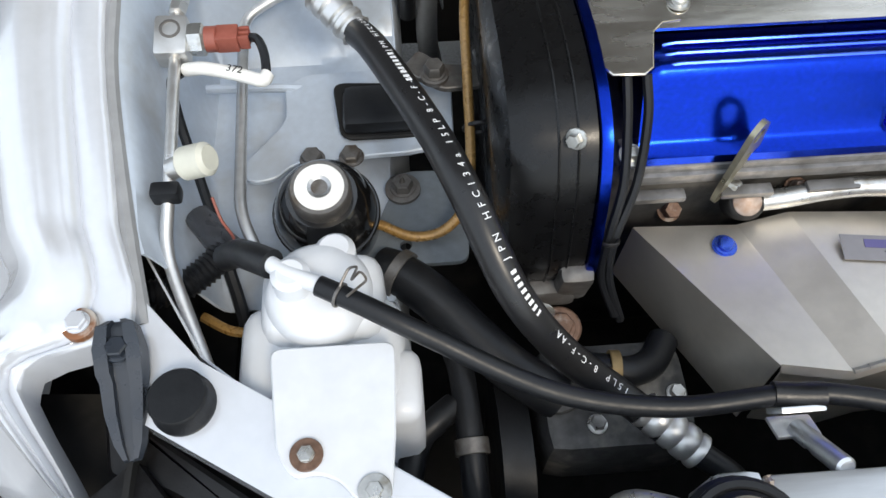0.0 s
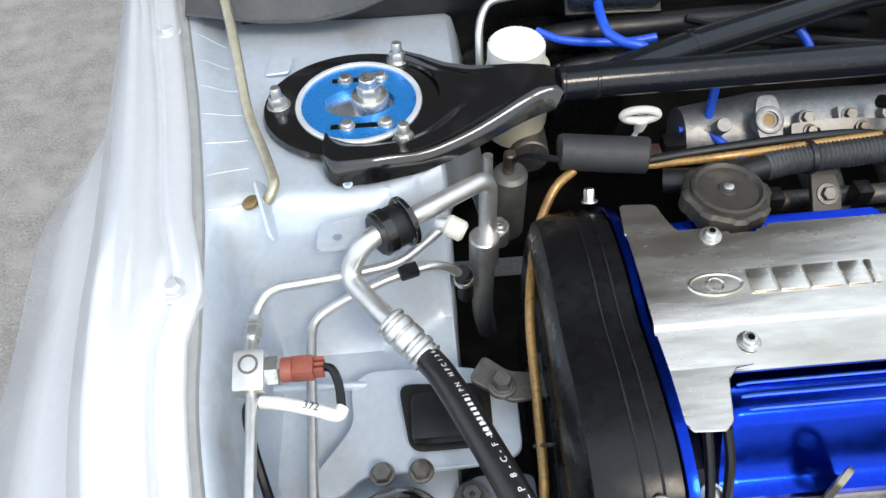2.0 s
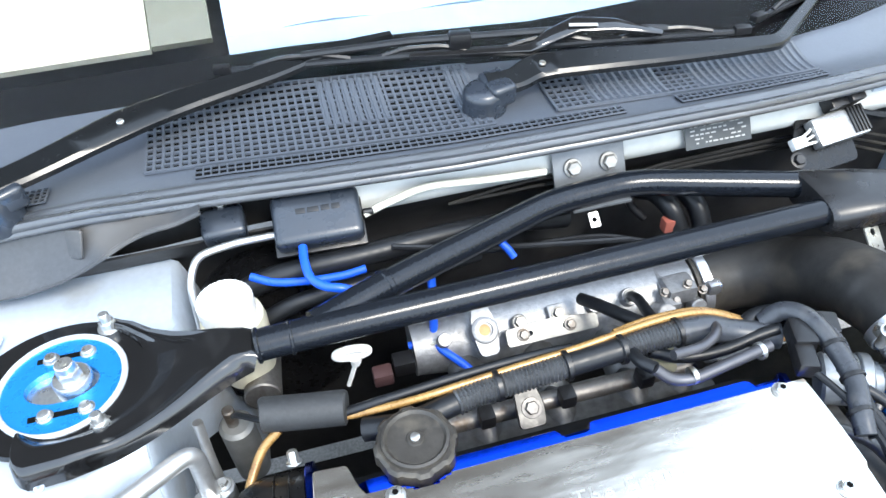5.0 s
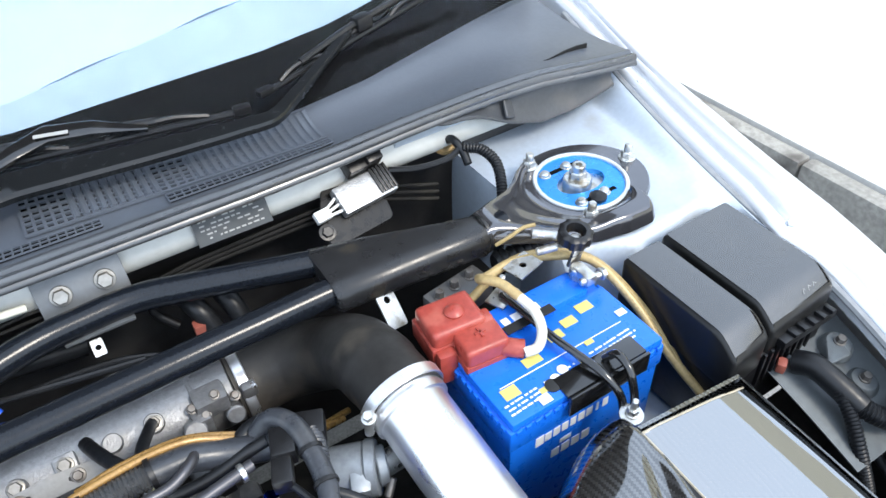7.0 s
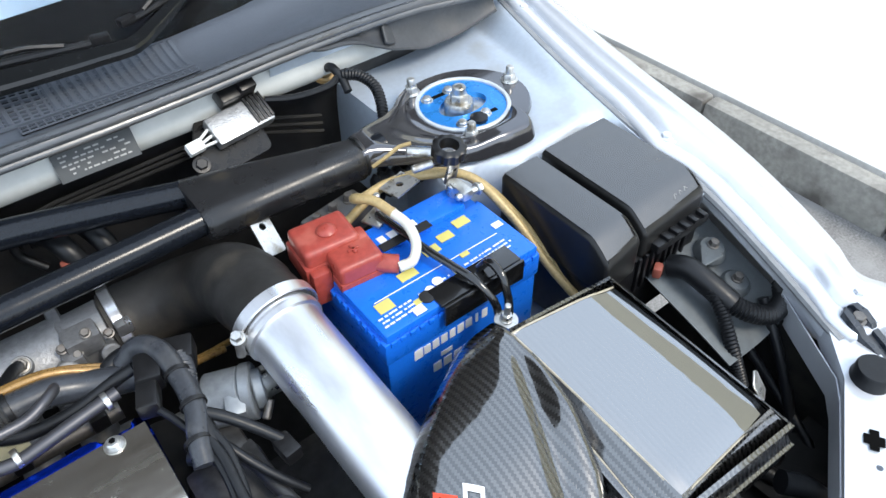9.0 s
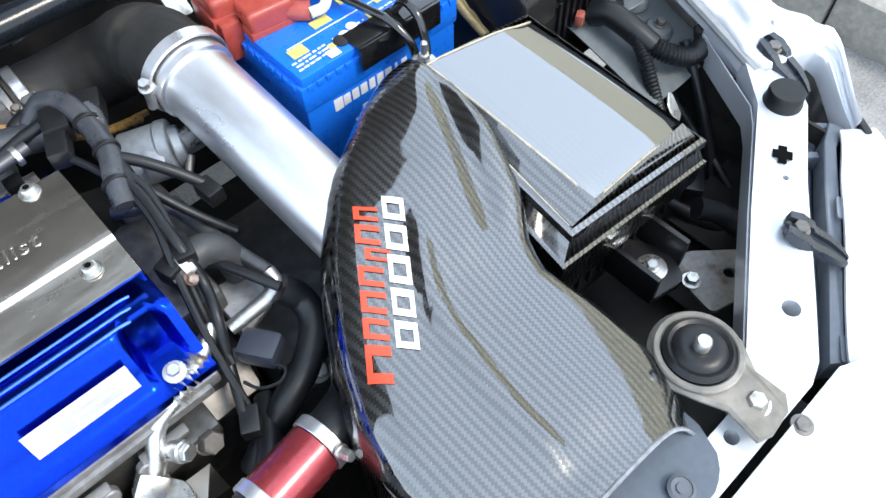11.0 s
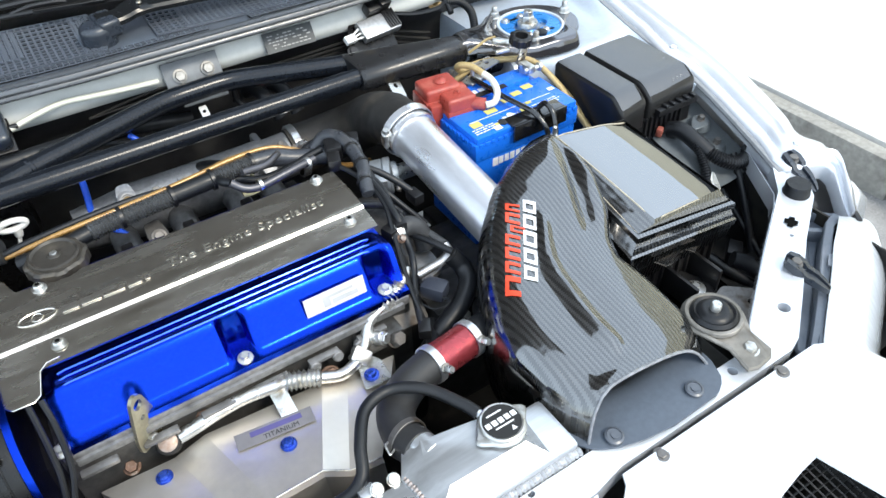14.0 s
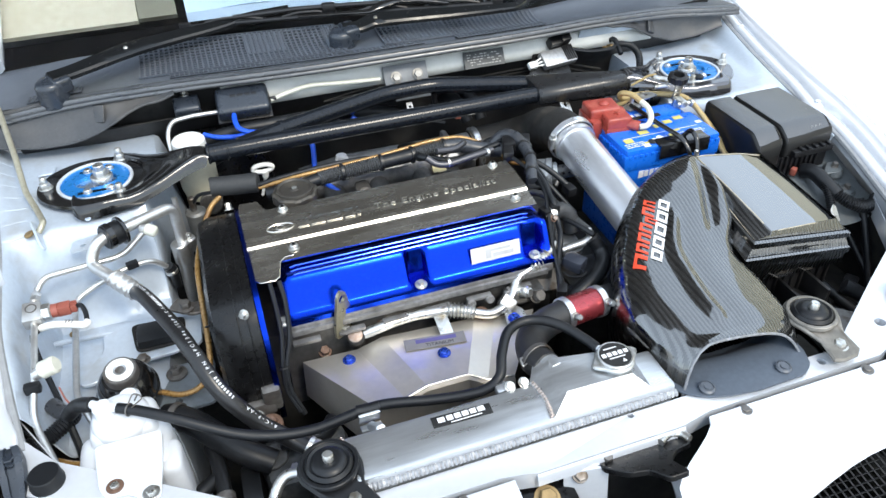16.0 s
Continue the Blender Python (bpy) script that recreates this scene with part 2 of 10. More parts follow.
def finish(bm, material, name, angle=38):
    bmesh.ops.recalc_face_normals(bm, faces=bm.faces)
    for f in bm.faces:
        f.smooth = True
    for e in bm.edges:
        if len(e.link_faces) == 2 and e.calc_face_angle(0) > radians(angle):
            e.smooth = False
    me = bpy.data.meshes.new(name)
    bm.to_mesh(me)
    bm.free()
    me.materials.append(material)
    return me


def thing(name, at, label, category, group="", kind=""):
    ob = new(name)
    ob.location = at
    ob.empty_display_size = 0.02
    return tagged(ob, label, category, group, kind)


SEPARATE = {"wing_bolt", "button_bolt", "hex_socket", "cover_bolt", "bead", "badge_print", "flange_bolt", "manifold_nut", "shield_bolt", "shield_washer", "boss", "boss_plug", "throttle_screw", "bumper_clip", "nut", "bolt", "stud", "screw_head", "label_print", "front_print", "ring_mark", "white_mark", "red_mark", "print_bar", "push_pin", "tie"}


def move(ob, dx, dy, dz):
    """Sets a finished thing, with its parts, a little way off."""
    ob.location = Vector(ob.location) + Vector((dx, dy, dz))
    return ob


def islands(bm):
    """Groups of joined or overlapping pieces: each a screw, a mark, a nut."""
    seen, boxes = set(), []
    for v in bm.verts:
        if v in seen:
            continue
        stack, got = [v], []
        seen.add(v)
        while stack:
            w = stack.pop()
            got.append(w)
            for e in w.link_edges:
                o = e.other_vert(w)
                if o not in seen:
                    seen.add(o)
                    stack.append(o)
        lo = [min(w.co[i] for w in got) - 0.0002 for i in range(3)]
        hi = [max(w.co[i] for w in got) + 0.0002 for i in range(3)]
        boxes.append([lo, hi, got])
    merged = []
    for lo, hi, got in boxes:
        for g in merged:
            if all(lo[i] <= g[1][i] and hi[i] >= g[0][i] for i in range(3)):
                g[0] = [min(a, b) for a, b in zip(g[0], lo)]
                g[1] = [max(a, b) for a, b in zip(g[1], hi)]
                g[2] += got
                break
        else:
            merged.append([lo, hi, got])
    return [g[2] for g in merged]


def part(name, bm, material, parent=None, label="", angle=38):
    if name in SEPARATE:
        groups = islands(bm)
        if len(groups) > 1:
            bm.verts.index_update()
            sets = [{v.index for v in g} for g in groups]
            obs = []
            for keep in sets:
                c = bm.copy()
                c.verts.ensure_lookup_table()
                bmesh.ops.delete(c, geom=[v for v in c.verts if v.index not in keep], context="VERTS")
                obs.append(one_part(name, c, material, parent, label, angle))
            bm.free()
            return obs[0]
    return one_part(name, bm, material, parent, label, angle)


def one_part(name, bm, material, parent=None, label="", angle=38):
    ob = new(name, finish(bm, material, name, angle))
    if parent is not None:
        ob.parent = parent
        if parent.type == "EMPTY":
            ob.matrix_parent_inverse = Matrix.Translation(-parent.location)
    if label:
        ob["label"] = label
    return ob


def solo(name, bm, material, label, category, group="", kind="", angle=38):
    return tagged(part(name, bm, material, None, "", angle), label, category, group, kind)


def frm(o, z=(0, 0, 1), x=(1, 0, 0)):
    z = Vector(z).normalized()
    x = Vector(x)
    x = x - z * x.dot(z)
    if x.length < 1e-4:
        x = z.orthogonal()
    x.normalize()
    m = Matrix((x, z.cross(x), z)).transposed().to_4x4()
    m.translation = o
    return m


def skin(bm, rings, closed=True, cap=True):
    vs = [[bm.verts.new(p) for p in r] for r in rings]
    k = len(vs[0])
    for a, b in zip(vs, vs[1:]):
        for i in range(k if closed else k - 1):
            j = (i + 1) % k
            bm.faces.new((a[i], a[j], b[j], b[i]))
    if cap and closed:
        bm.faces.new(vs[0][::-1])
        bm.faces.new(vs[-1])
    return bm


def spline(pts, sub=6):
    pts = [Vector(p) for p in pts]
    if len(pts) < 3:
        return pts
    out = []
    ext = [pts[0] * 2 - pts[1], *pts, pts[-1] * 2 - pts[-2]]
    for i in range(len(pts) - 1):
        p0, p1, p2, p3 = ext[i:i + 4]
        for s in range(sub):
            t = s / sub
            out.append(0.5 * (2 * p1 + (p2 - p0) * t + (2 * p0 - 5 * p1 + 4 * p2 - p3) * t * t + (3 * p1 - p0 - 3 * p2 + p3) * t ** 3))
    return out + [pts[-1]]


def filleted(pts, r=0.015, k=5):
    """A polyline with its corners rounded, for bent pipe."""
    pts = [Vector(p) for p in pts]
    out = [pts[0]]
    for a, b, c in zip(pts, pts[1:], pts[2:]):
        u, w = (a - b), (c - b)
        d = min(r, u.length * 0.45, w.length * 0.45)
        p, q = b + u.normalized() * d, b + w.normalized() * d
        for i in range(k + 1):
            t = i / k
            out.append(p * (1 - t) ** 2 + b * 2 * t * (1 - t) + q * t * t)
    return out + [pts[-1]]


def sweep(path, r, n=12, bm=None, hollow=0.0):
    """A tube along a path; r may be a number or a function of the length run so far."""
    bm = bm or bmesh.new()
    path = [Vector(p) for p in path]
    tang = [(path[min(i + 1, len(path) - 1)] - path[max(i - 1, 0)]).normalized() for i in range(len(path))]
    up = tang[0].orthogonal().normalized()
    rings, run = [], 0.0
    for i, (p, t) in enumerate(zip(path, tang)):
        up = (up - t * up.dot(t)).normalized()
        side = t.cross(up)
        if i:
            run += (p - path[i - 1]).length
        rr = r(run) if callable(r) else r
        rings.append([p + (up * math.cos(a) + side * math.sin(a)) * rr for a in (2 * math.pi * k / n for k in range(n))])
    return skin(bm, rings)


def hose(pts, r, n=12, sub=7, bm=None):
    return sweep(spline(pts, sub), r, n, bm)


def pipe(pts, r, bend=0.015, n=12, bm=None):
    return sweep(filleted(pts, bend), r, n, bm)


def resampled(pts, step):
    p = spline(pts, 24)
    out, left = [p[0]], step
    for a, b in zip(p, p[1:]):
        d = (b - a).length
        while d > left:
            a = a.lerp(b, left / d)
            d = (b - a).length
            out.append(a.copy())
            left = step
        left -= d
    return out + [p[-1]]


def corrugated(pts, r, pitch=0.0034, n=12, depth=0.16):
    """Split loom: ridges along the run."""
    return sweep(resampled(pts, pitch / 4), lambda s: r * (1 - depth * (0.5 + 0.5 * math.cos(2 * math.pi * s / pitch)) ** 0.7), n)


def lathe(profile, o, axis=(0, 0, 1), n=24, bm=None, squash=1.0, x=(1, 0, 0)):
    bm = bm or bmesh.new()
    m = frm(o, axis, x)
    rings = [[m @ Vector((r * math.cos(a), r * squash * math.sin(a), z)) for a in (2 * math.pi * k / n for k in range(n))] for r, z in profile]
    return skin(bm, rings)


def can(p0, p1, r, n=20, b=0.0015, bm=None, r2=None):
    """A cylinder with eased rims."""
    p0, p1 = Vector(p0), Vector(p1)
    h = (p1 - p0).length
    b = min(b, r * 0.3, h * 0.3)
    r2 = r if r2 is None else r2
    return lathe([(r - b, 0), (r, b), (r2, h - b), (r2 - b, h)], p0, p1 - p0, n, bm)


def ring(o, axis, r0, r1, h, n=32, bm=None):
    bm = bm or bmesh.new()
    m = frm(o, axis)
    b = min((r1 - r0), h) * 0.2
    prof = [(r0 + b, 0), (r1 - b, 0), (r1, b), (r1, h - b), (r1 - b, h), (r0 + b, h), (r0, h - b), (r0, b)]
    vs = [[bm.verts.new(m @ Vector((r * math.cos(a), r * math.sin(a), z))) for r, z in prof] for a in (2 * math.pi * k / n for k in range(n))]
    for i in range(n):
        p, q = vs[i], vs[(i + 1) % n]
        for j in range(8):
            bm.faces.new((p[j], q[j], q[(j + 1) % 8], p[(j + 1) % 8]))
    return bm


def block(size, m, bevel=0.002, bm=None, seg=2):
    bm = bm or bmesh.new()
    made = bmesh.ops.create_cube(bm, size=1.0)["verts"]
    mm = (m if isinstance(m, Matrix) else Matrix.Translation(m)) @ Matrix.Diagonal((*size, 1))
    bmesh.ops.transform(bm, matrix=mm, verts=made)
    if bevel:
        es = list({e for v in made for e in v.link_edges})
        bmesh.ops.bevel(bm, geom=es, offset=bevel, segments=seg, affect="EDGES", profile=0.6)
    return bm


def rounded(poly, r, k=4):
    pts = [Vector((*p[:2], 0)) for p in poly]
    out = []
    for i, b in enumerate(pts):
        a, c = pts[i - 1], pts[(i + 1) % len(pts)]
        u, w = a - b, c - b
        d = min(r, u.length * 0.45, w.length * 0.45)
        p, q = b + u.normalized() * d, b + w.normalized() * d
        for s in range(k + 1):
            t = s / k
            v = p * (1 - t) ** 2 + b * 2 * t * (1 - t) + q * t * t
            out.append((v.x, v.y))
    return out


def inset(poly, d):
    n = len(poly)
    area = sum(poly[i - 1][0] * poly[i][1] - poly[i][0] * poly[i - 1][1] for i in range(n))
    s = 1 if area > 0 else -1
    out = []
    for i in range(n):
        a, b, c = (Vector(poly[(i + o) % n]) for o in (-1, 0, 1))
        t = (b - a).normalized() + (c - b).normalized()
        t = t.normalized() if t.length > 1e-6 else Vector((1, 0))
        out.append((b.x - s * t.y * d, b.y + s * t.x * d))
    return out


def prism(poly, h, m=None, r=0.0, bevel=0.001, bm=None, lift=None, holes=()):
    """A plate: an outline in its own plane, h thick, with eased edges; lift(x, y) may bend it."""
    bm = bm or bmesh.new()
    m = m or Matrix.Identity(4)
    if not isinstance(m, Matrix):
        m = Matrix.Translation(m)
    if r:
        poly = rounded(poly, r)
    b = min(bevel, h * 0.35)
    lift = lift or (lambda x, y: 0.0)
    if holes:
        return pierced(poly, h, m, holes, lift, bm)
    rows = [(inset(poly, b), 0), (poly, b), (poly, h - b), (inset(poly, b), h)]
    return skin(bm, [[m @ Vector((x, y, z + lift(x, y))) for x, y in p] for p, z in rows])


def pierced(poly, h, m, holes, lift, bm):
    """A plate with round holes right through it: (x, y, radius)."""
    loops = [list(poly)] + [[(x + r * math.cos(a), y + r * math.sin(a)) for a in (2 * math.pi * k / 14 for k in range(14))] for x, y, r in holes]
    es, sides = [], []
    for lp in loops:
        vs = [bm.verts.new((x, y, 0)) for x, y in lp]
        sides.append(vs)
        es += [bm.edges.new((vs[i - 1], vs[i])) for i in range(len(vs))]
    got = bmesh.ops.triangle_fill(bm, edges=es, use_beauty=True, use_dissolve=False)
    faces = [g for g in got["geom"] if isinstance(g, bmesh.types.BMFace)]
    ext = bmesh.ops.extrude_face_region(bm, geom=faces, use_keep_orig=True)
    top = [g for g in ext["geom"] if isinstance(g, bmesh.types.BMVert)]
    for v in top:
        v.co.z += h
    for v in {*top, *(v for s in sides for v in s), *(v for f in faces for v in f.verts)}:
        v.co = m @ Vector((v.co.x, v.co.y, v.co.z + lift(v.co.x, v.co.y)))
    return bm


def sheet(f, nu, nv, thick, bm=None):
    """A curved panel: f(u, v), u and v from 0 to 1, given thickness along its normal."""
    bm = bm or bmesh.new()
    g = [[Vector(f(i / nu, j / nv)) for j in range(nv + 1)] for i in range(nu + 1)]
    tops, bots = [], []
    for i in range(nu + 1):
        a, b = [], []
        for j in range(nv + 1):
            du = g[min(i + 1, nu)][j] - g[max(i - 1, 0)][j]
            dv = g[i][min(j + 1, nv)] - g[i][max(j - 1, 0)]
            nn = du.cross(dv)
            nn = nn.normalized() if nn.length > 1e-9 else Vector((0, 0, 1))
            a.append(bm.verts.new(g[i][j]))
            b.append(bm.verts.new(g[i][j] - nn * thick))
        tops.append(a)
        bots.append(b)
    for i in range(nu):
        for j in range(nv):
            bm.faces.new((tops[i][j], tops[i + 1][j], tops[i + 1][j + 1], tops[i][j + 1]))
            bm.faces.new((bots[i][j], bots[i][j + 1], bots[i + 1][j + 1], bots[i + 1][j]))
    for i in range(nu):
        for j in (0, nv):
            bm.faces.new((tops[i][j], bots[i][j], bots[i + 1][j], tops[i + 1][j]))
    for j in range(nv):
        for i in (0, nu):
            bm.faces.new((tops[i][j], tops[i][j + 1], bots[i][j + 1], bots[i][j]))
    return bm


def shell(rows, thick):
    """A panel through rows of points, with thickness."""
    return sheet(lambda u, v: rows[round(u * (len(rows) - 1))][round(v * (len(rows[0]) - 1))], len(rows) - 1, len(rows[0]) - 1, thick)


def lerp_tab(tab, x):
    """A value read off a short table, with straight lines between its rows."""
    for (x0, y0), (x1, y1) in zip(tab, tab[1:]):
        if x <= x1:
            break
    t = min(1.0, max(0.0, (x - x0) / (x1 - x0)))
    return y0 + (y1 - y0) * t


def hexhead(o, axis=(0, 0, 1), r=0.006, h=0.006, washer=1.5, bm=None):
    """A hexagon head on its flange."""
    bm = lathe([(r * washer * 0.9, -0.0005), (r * washer, 0.0006), (r * washer * 0.96, 0.0016), (r * 0.9, 0.0020)], o, axis, 18, bm)
    return lathe([(r, 0.0012), (r, h * 0.85), (r * 0.86, h)], o, axis, 6, bm)


def allen(o, axis=(0, 0, 1), r=0.006, bm=None):
    """A button head with a hexagon socket."""
    bm = lathe([(r * 1.25, -0.0005), (r * 1.3, 0.001), (r, 0.0014), (r, r * 0.7), (r * 0.8, r * 0.95), (r * 0.5, r)], o, axis, 16, bm)
    return bm


def letters(text, size, m, material, name, parent, depth=0.0006, shear=0.0, stretch=1.0, spacing=1.0):
    c = bpy.data.curves.new(name, "FONT")
    c.body, c.size, c.extrude, c.shear, c.space_character = text, size, depth, shear, spacing
    c.align_x, c.align_y = "CENTER", "CENTER"
    c.resolution_u = 2
    tmp = bpy.data.objects.new(name, c)
    me = bpy.data.meshes.new_from_object(tmp)
    bpy.data.objects.remove(tmp)
    bpy.data.curves.remove(c)
    me.transform(m @ Matrix.Diagonal((stretch, 1, 1, 1)))
    me.name = name
    me.materials.append(material)
    ob = new(name, me)
    ob.parent = parent
    if parent.type == "EMPTY":
        ob.matrix_parent_inverse = Matrix.Translation(-parent.location)
    return ob


def setting():
    g = solo("ground", sheet(lambda u, v: (-60 + 120 * u, -60 + 120 * v, 0.0), 8, 8, 0.05), ASPHALT, "worn grey asphalt of the parking place", "ground", kind="structure")
    pav = block((30, 40, 0.13), Matrix.Translation((16.895, 2.0, 0.068)) @ Matrix.Rotation(radians(1), 4, "Z"), 0.01)
    solo("pavement", pav, CONCRETE, "pale sunlit concrete pavement beside the car", "pavement", kind="structure")
    kerb = thing("kerb", (1.95, 0.8, 0), "dirty grey concrete kerb along the pavement", "kerb", kind="structure")
    for i in range(-5, 12):
        m = Matrix.Translation((1.865, 0.8, 0)) @ Matrix.Rotation(radians(1), 4, "Z") @ Matrix.Translation((0.0, i * 0.602, 0.055))
        part("kerb_stone", block((0.06, 0.594, 0.15), m, 0.010), KERB, kerb)
    dark = mat("dark_brown_screen", (0.045, 0.043, 0.042), 0.9, var=0.2, scale=20, bump=0.3, spots=(0.035, 0.032, 0.03), spot_scale=1.5)
    # tall dark screen added out of view; it darkens reflections in the bay
    w = block((12.4, 0.3, 17.0), (-2.2, 4.9, 8.5), 0.02)
    solo("wall_east", block((0.3, 40, 5.4), (9.2, 6.0, 2.7), 0.02), RENDERED, "cream rendered house wall across the pavement", "wall", kind="structure")
    solo("wall_north", w, dark, "unseen dark screen added beyond the car for reflections", "wall", kind="structure")
    return g


setting()


# ---- the car's body ----
BODY = thing("car_body", (0, 0.3, 0), "silver car front with its engine bay open", "car")
SEAM = [(-0.30, 0.10), (-0.1, 0.40), (-0.015, 0.52), (0.06, 0.66), (0.118, 0.704), (0.14, 0.716), (0.165, 0.730), (0.186, 0.740), (0.198, 0.736), (0.206, 0.712), (0.212, 0.672), (0.243, 0.672), (0.286, 0.687), (0.34, 0.694), (0.40, 0.706), (0.55, 0.713), (0.67, 0.727), (0.87, 0.763), (1.0, 0.79), (1.5, 0.80)]
FENDER_Z = [(-0.30, 0.66), (-0.1, 0.715), (0.05, 0.755), (0.23, 0.787), (0.5, 0.845), (0.8, 0.885), (1.1, 0.935), (1.5, 0.97)]
FENDER_SECTION = [(0.0, -0.03), (0.0, -0.006), (0.004, -0.002), (0.020, -0.003), (0.024, -0.006), (0.028, 0.001), (0.034, 0.005), (0.042, 0.004), (0.045, 0.008), (0.056, 0.010), (0.060, 0.007), (0.072, 0.004), (0.076, -0.003), (0.088, -0.012), (0.098, -0.034), (0.104, -0.070), (0.108, -0.10), (0.118, -0.13), (0.130, -0.20), (0.130, -0.30), (0.120, -0.45)]


def smooth(a, b, x):
    t = min(1.0, max(0.0, (x - a) / (b - a)))
    return t * t * (3 - 2 * t)


def fender(side):
    ys = [0.118 + 0.182 * i / 30 for i in range(31)] + [0.30 + 1.2 * i / 30 for i in range(1, 31)]

    def f(u, v):
        y = ys[round(u * 60)]
        d, dz = FENDER_SECTION[round(v * (len(FENDER_SECTION) - 1))]
        k = 1.0 - 0.35 * smooth(0.35, 0.10, y)
        xs, zf = lerp_tab(SEAM, y), lerp_tab(FENDER_Z, y)
        if y > 0.30:
            xs = (lerp_tab(SEAM, y - 0.035) + 2 * xs + lerp_tab(SEAM, y + 0.035)) / 4
            zf = (lerp_tab(FENDER_Z, y - 0.05) + 2 * zf + lerp_tab(FENDER_Z, y + 0.05)) / 4
        notch = 0.012 * smooth(0.47, 0.50, y) * smooth(0.56, 0.52, y)
        if d > 0.022:
            d = 0.022 + (d - 0.022) * lerp_tab([(0.1, 1.0), (0.50, 1.0), (0.69, 0.85), (0.87, 0.50), (1.0, 0.42), (1.5, 0.40)], y)
        d += 0.12 * smooth(0.075, 0.20, -dz) * smooth(1.02, 0.72, y) * smooth(0.10, 0.30, y)
        if v < 0.3:
            xs -= notch
        drop = 0.35 * max(0.0, d - 0.045) * smooth(0.34, 0.12, y)
        wide = d * k
        tip = smooth(0.27, 0.215, y)
        if tip > 0:
            brow = lerp_tab([(0.118, 0.712), (0.14, 0.734), (0.177, 0.766), (0.23, 0.796), (0.27, 0.80)], y) - xs
            wide = wide * (1 - tip) + tip * brow * min(1.0, d / 0.098) + tip * max(0.0, d - 0.098) * 1.4 + tip * 0.046 * smooth(0.008, 0.06, -dz) * (d > 0.08)
        return (side * (xs + wide), y, zf + dz - drop * (1 - tip) - tip * 0.026 * smooth(0.21, 0.118, y))

    bm = sheet(f, 60, len(FENDER_SECTION) - 1, 0.0012)
    ob = part("fender", bm, PAINT, BODY, "silver painted front wing with a flanged inner edge", angle=75)
    b = bmesh.new()
    for y, dx in ((0.505, 0.012), (0.240, 0.048), (0.80, 0.012)):
        if side < 0 and dx > 0.03:
            continue
        lathe([(0.0135, -0.002), (0.0135, 0.0006), (0.012, 0.001)], (side * (lerp_tab(SEAM, y) + dx), y, lerp_tab(FENDER_Z, y) + (0.003 if dx > 0.03 else -0.005)), (0, 0, 1), 18, b)
        hexhead((side * (lerp_tab(SEAM, y) + dx), y, lerp_tab(FENDER_Z, y) + (0.004 if dx > 0.03 else -0.004)), (0, 0, 1), 0.0060, 0.0055, 1.7, b)
    part("wing_bolt", b, PAINT, ob)
    if side < 0:
        z = lerp_tab(FENDER_Z, 0.2196) + 0.0015
        part("wing_bolt", hexhead((-0.7028, 0.2196, z + 0.002), (0, 0, 1), 0.0068, 0.0055, 1.15), PAINT, ob)
        part("rusty_washer", lathe([(0.0108, -0.004), (0.0108, 0.0008), (0.0100, 0.0014), (0.006, 0.0014)], (-0.7028, 0.2196, z), (0, 0, 1), 24), mat("rust_stained_paint", (0.55, 0.50, 0.45), 0.5, var=0.2, scale=90, spots=(0.22, 0.085, 0.03), spot_scale=70, spot_lo=0.42, spot_hi=0.55), ob, "rust-stained washer")
    # rubber seam between wing and apron
    pts = [(side * (lerp_tab(SEAM, y) - 0.004), y, lerp_tab(FENDER_Z, y) - 0.012) for y in (0.222, 0.3, 0.4, 0.47, 0.52, 0.58, 0.7, 0.8, 0.9, 1.0)]
    part("seam_sealer", hose(pts, 0.0055, 8), mat("grey_seam_sealer", (0.30, 0.31, 0.32), 0.6, var=0.15), ob)


def apron_z(a, y, right):
    """Height of the inner wing: the tower's plateau, its slopes, the low shelf ahead of it and the wall up to the wing."""
    seam = lerp_tab(SEAM, y)
    zf = lerp_tab(FENDER_Z, y) - 0.012
    top = 0.838 + 0.01 * smooth(0.56, 0.70, a)
    shelf = 0.690
    z = shelf + (top - shelf) * smooth(0.525, 0.598, y - 0.032 * smooth(0.57, 0.50, a))
    z -= 0.22 * smooth(0.478, 0.43, a + 0.05 * smooth(0.5, 0.4, y)) * (0.5 + 0.5 * smooth(0.45, 0.55, y))
    wall = smooth(seam - 0.045, seam - 0.008, a)
    z = z * (1 - wall) + zf * wall
    return z


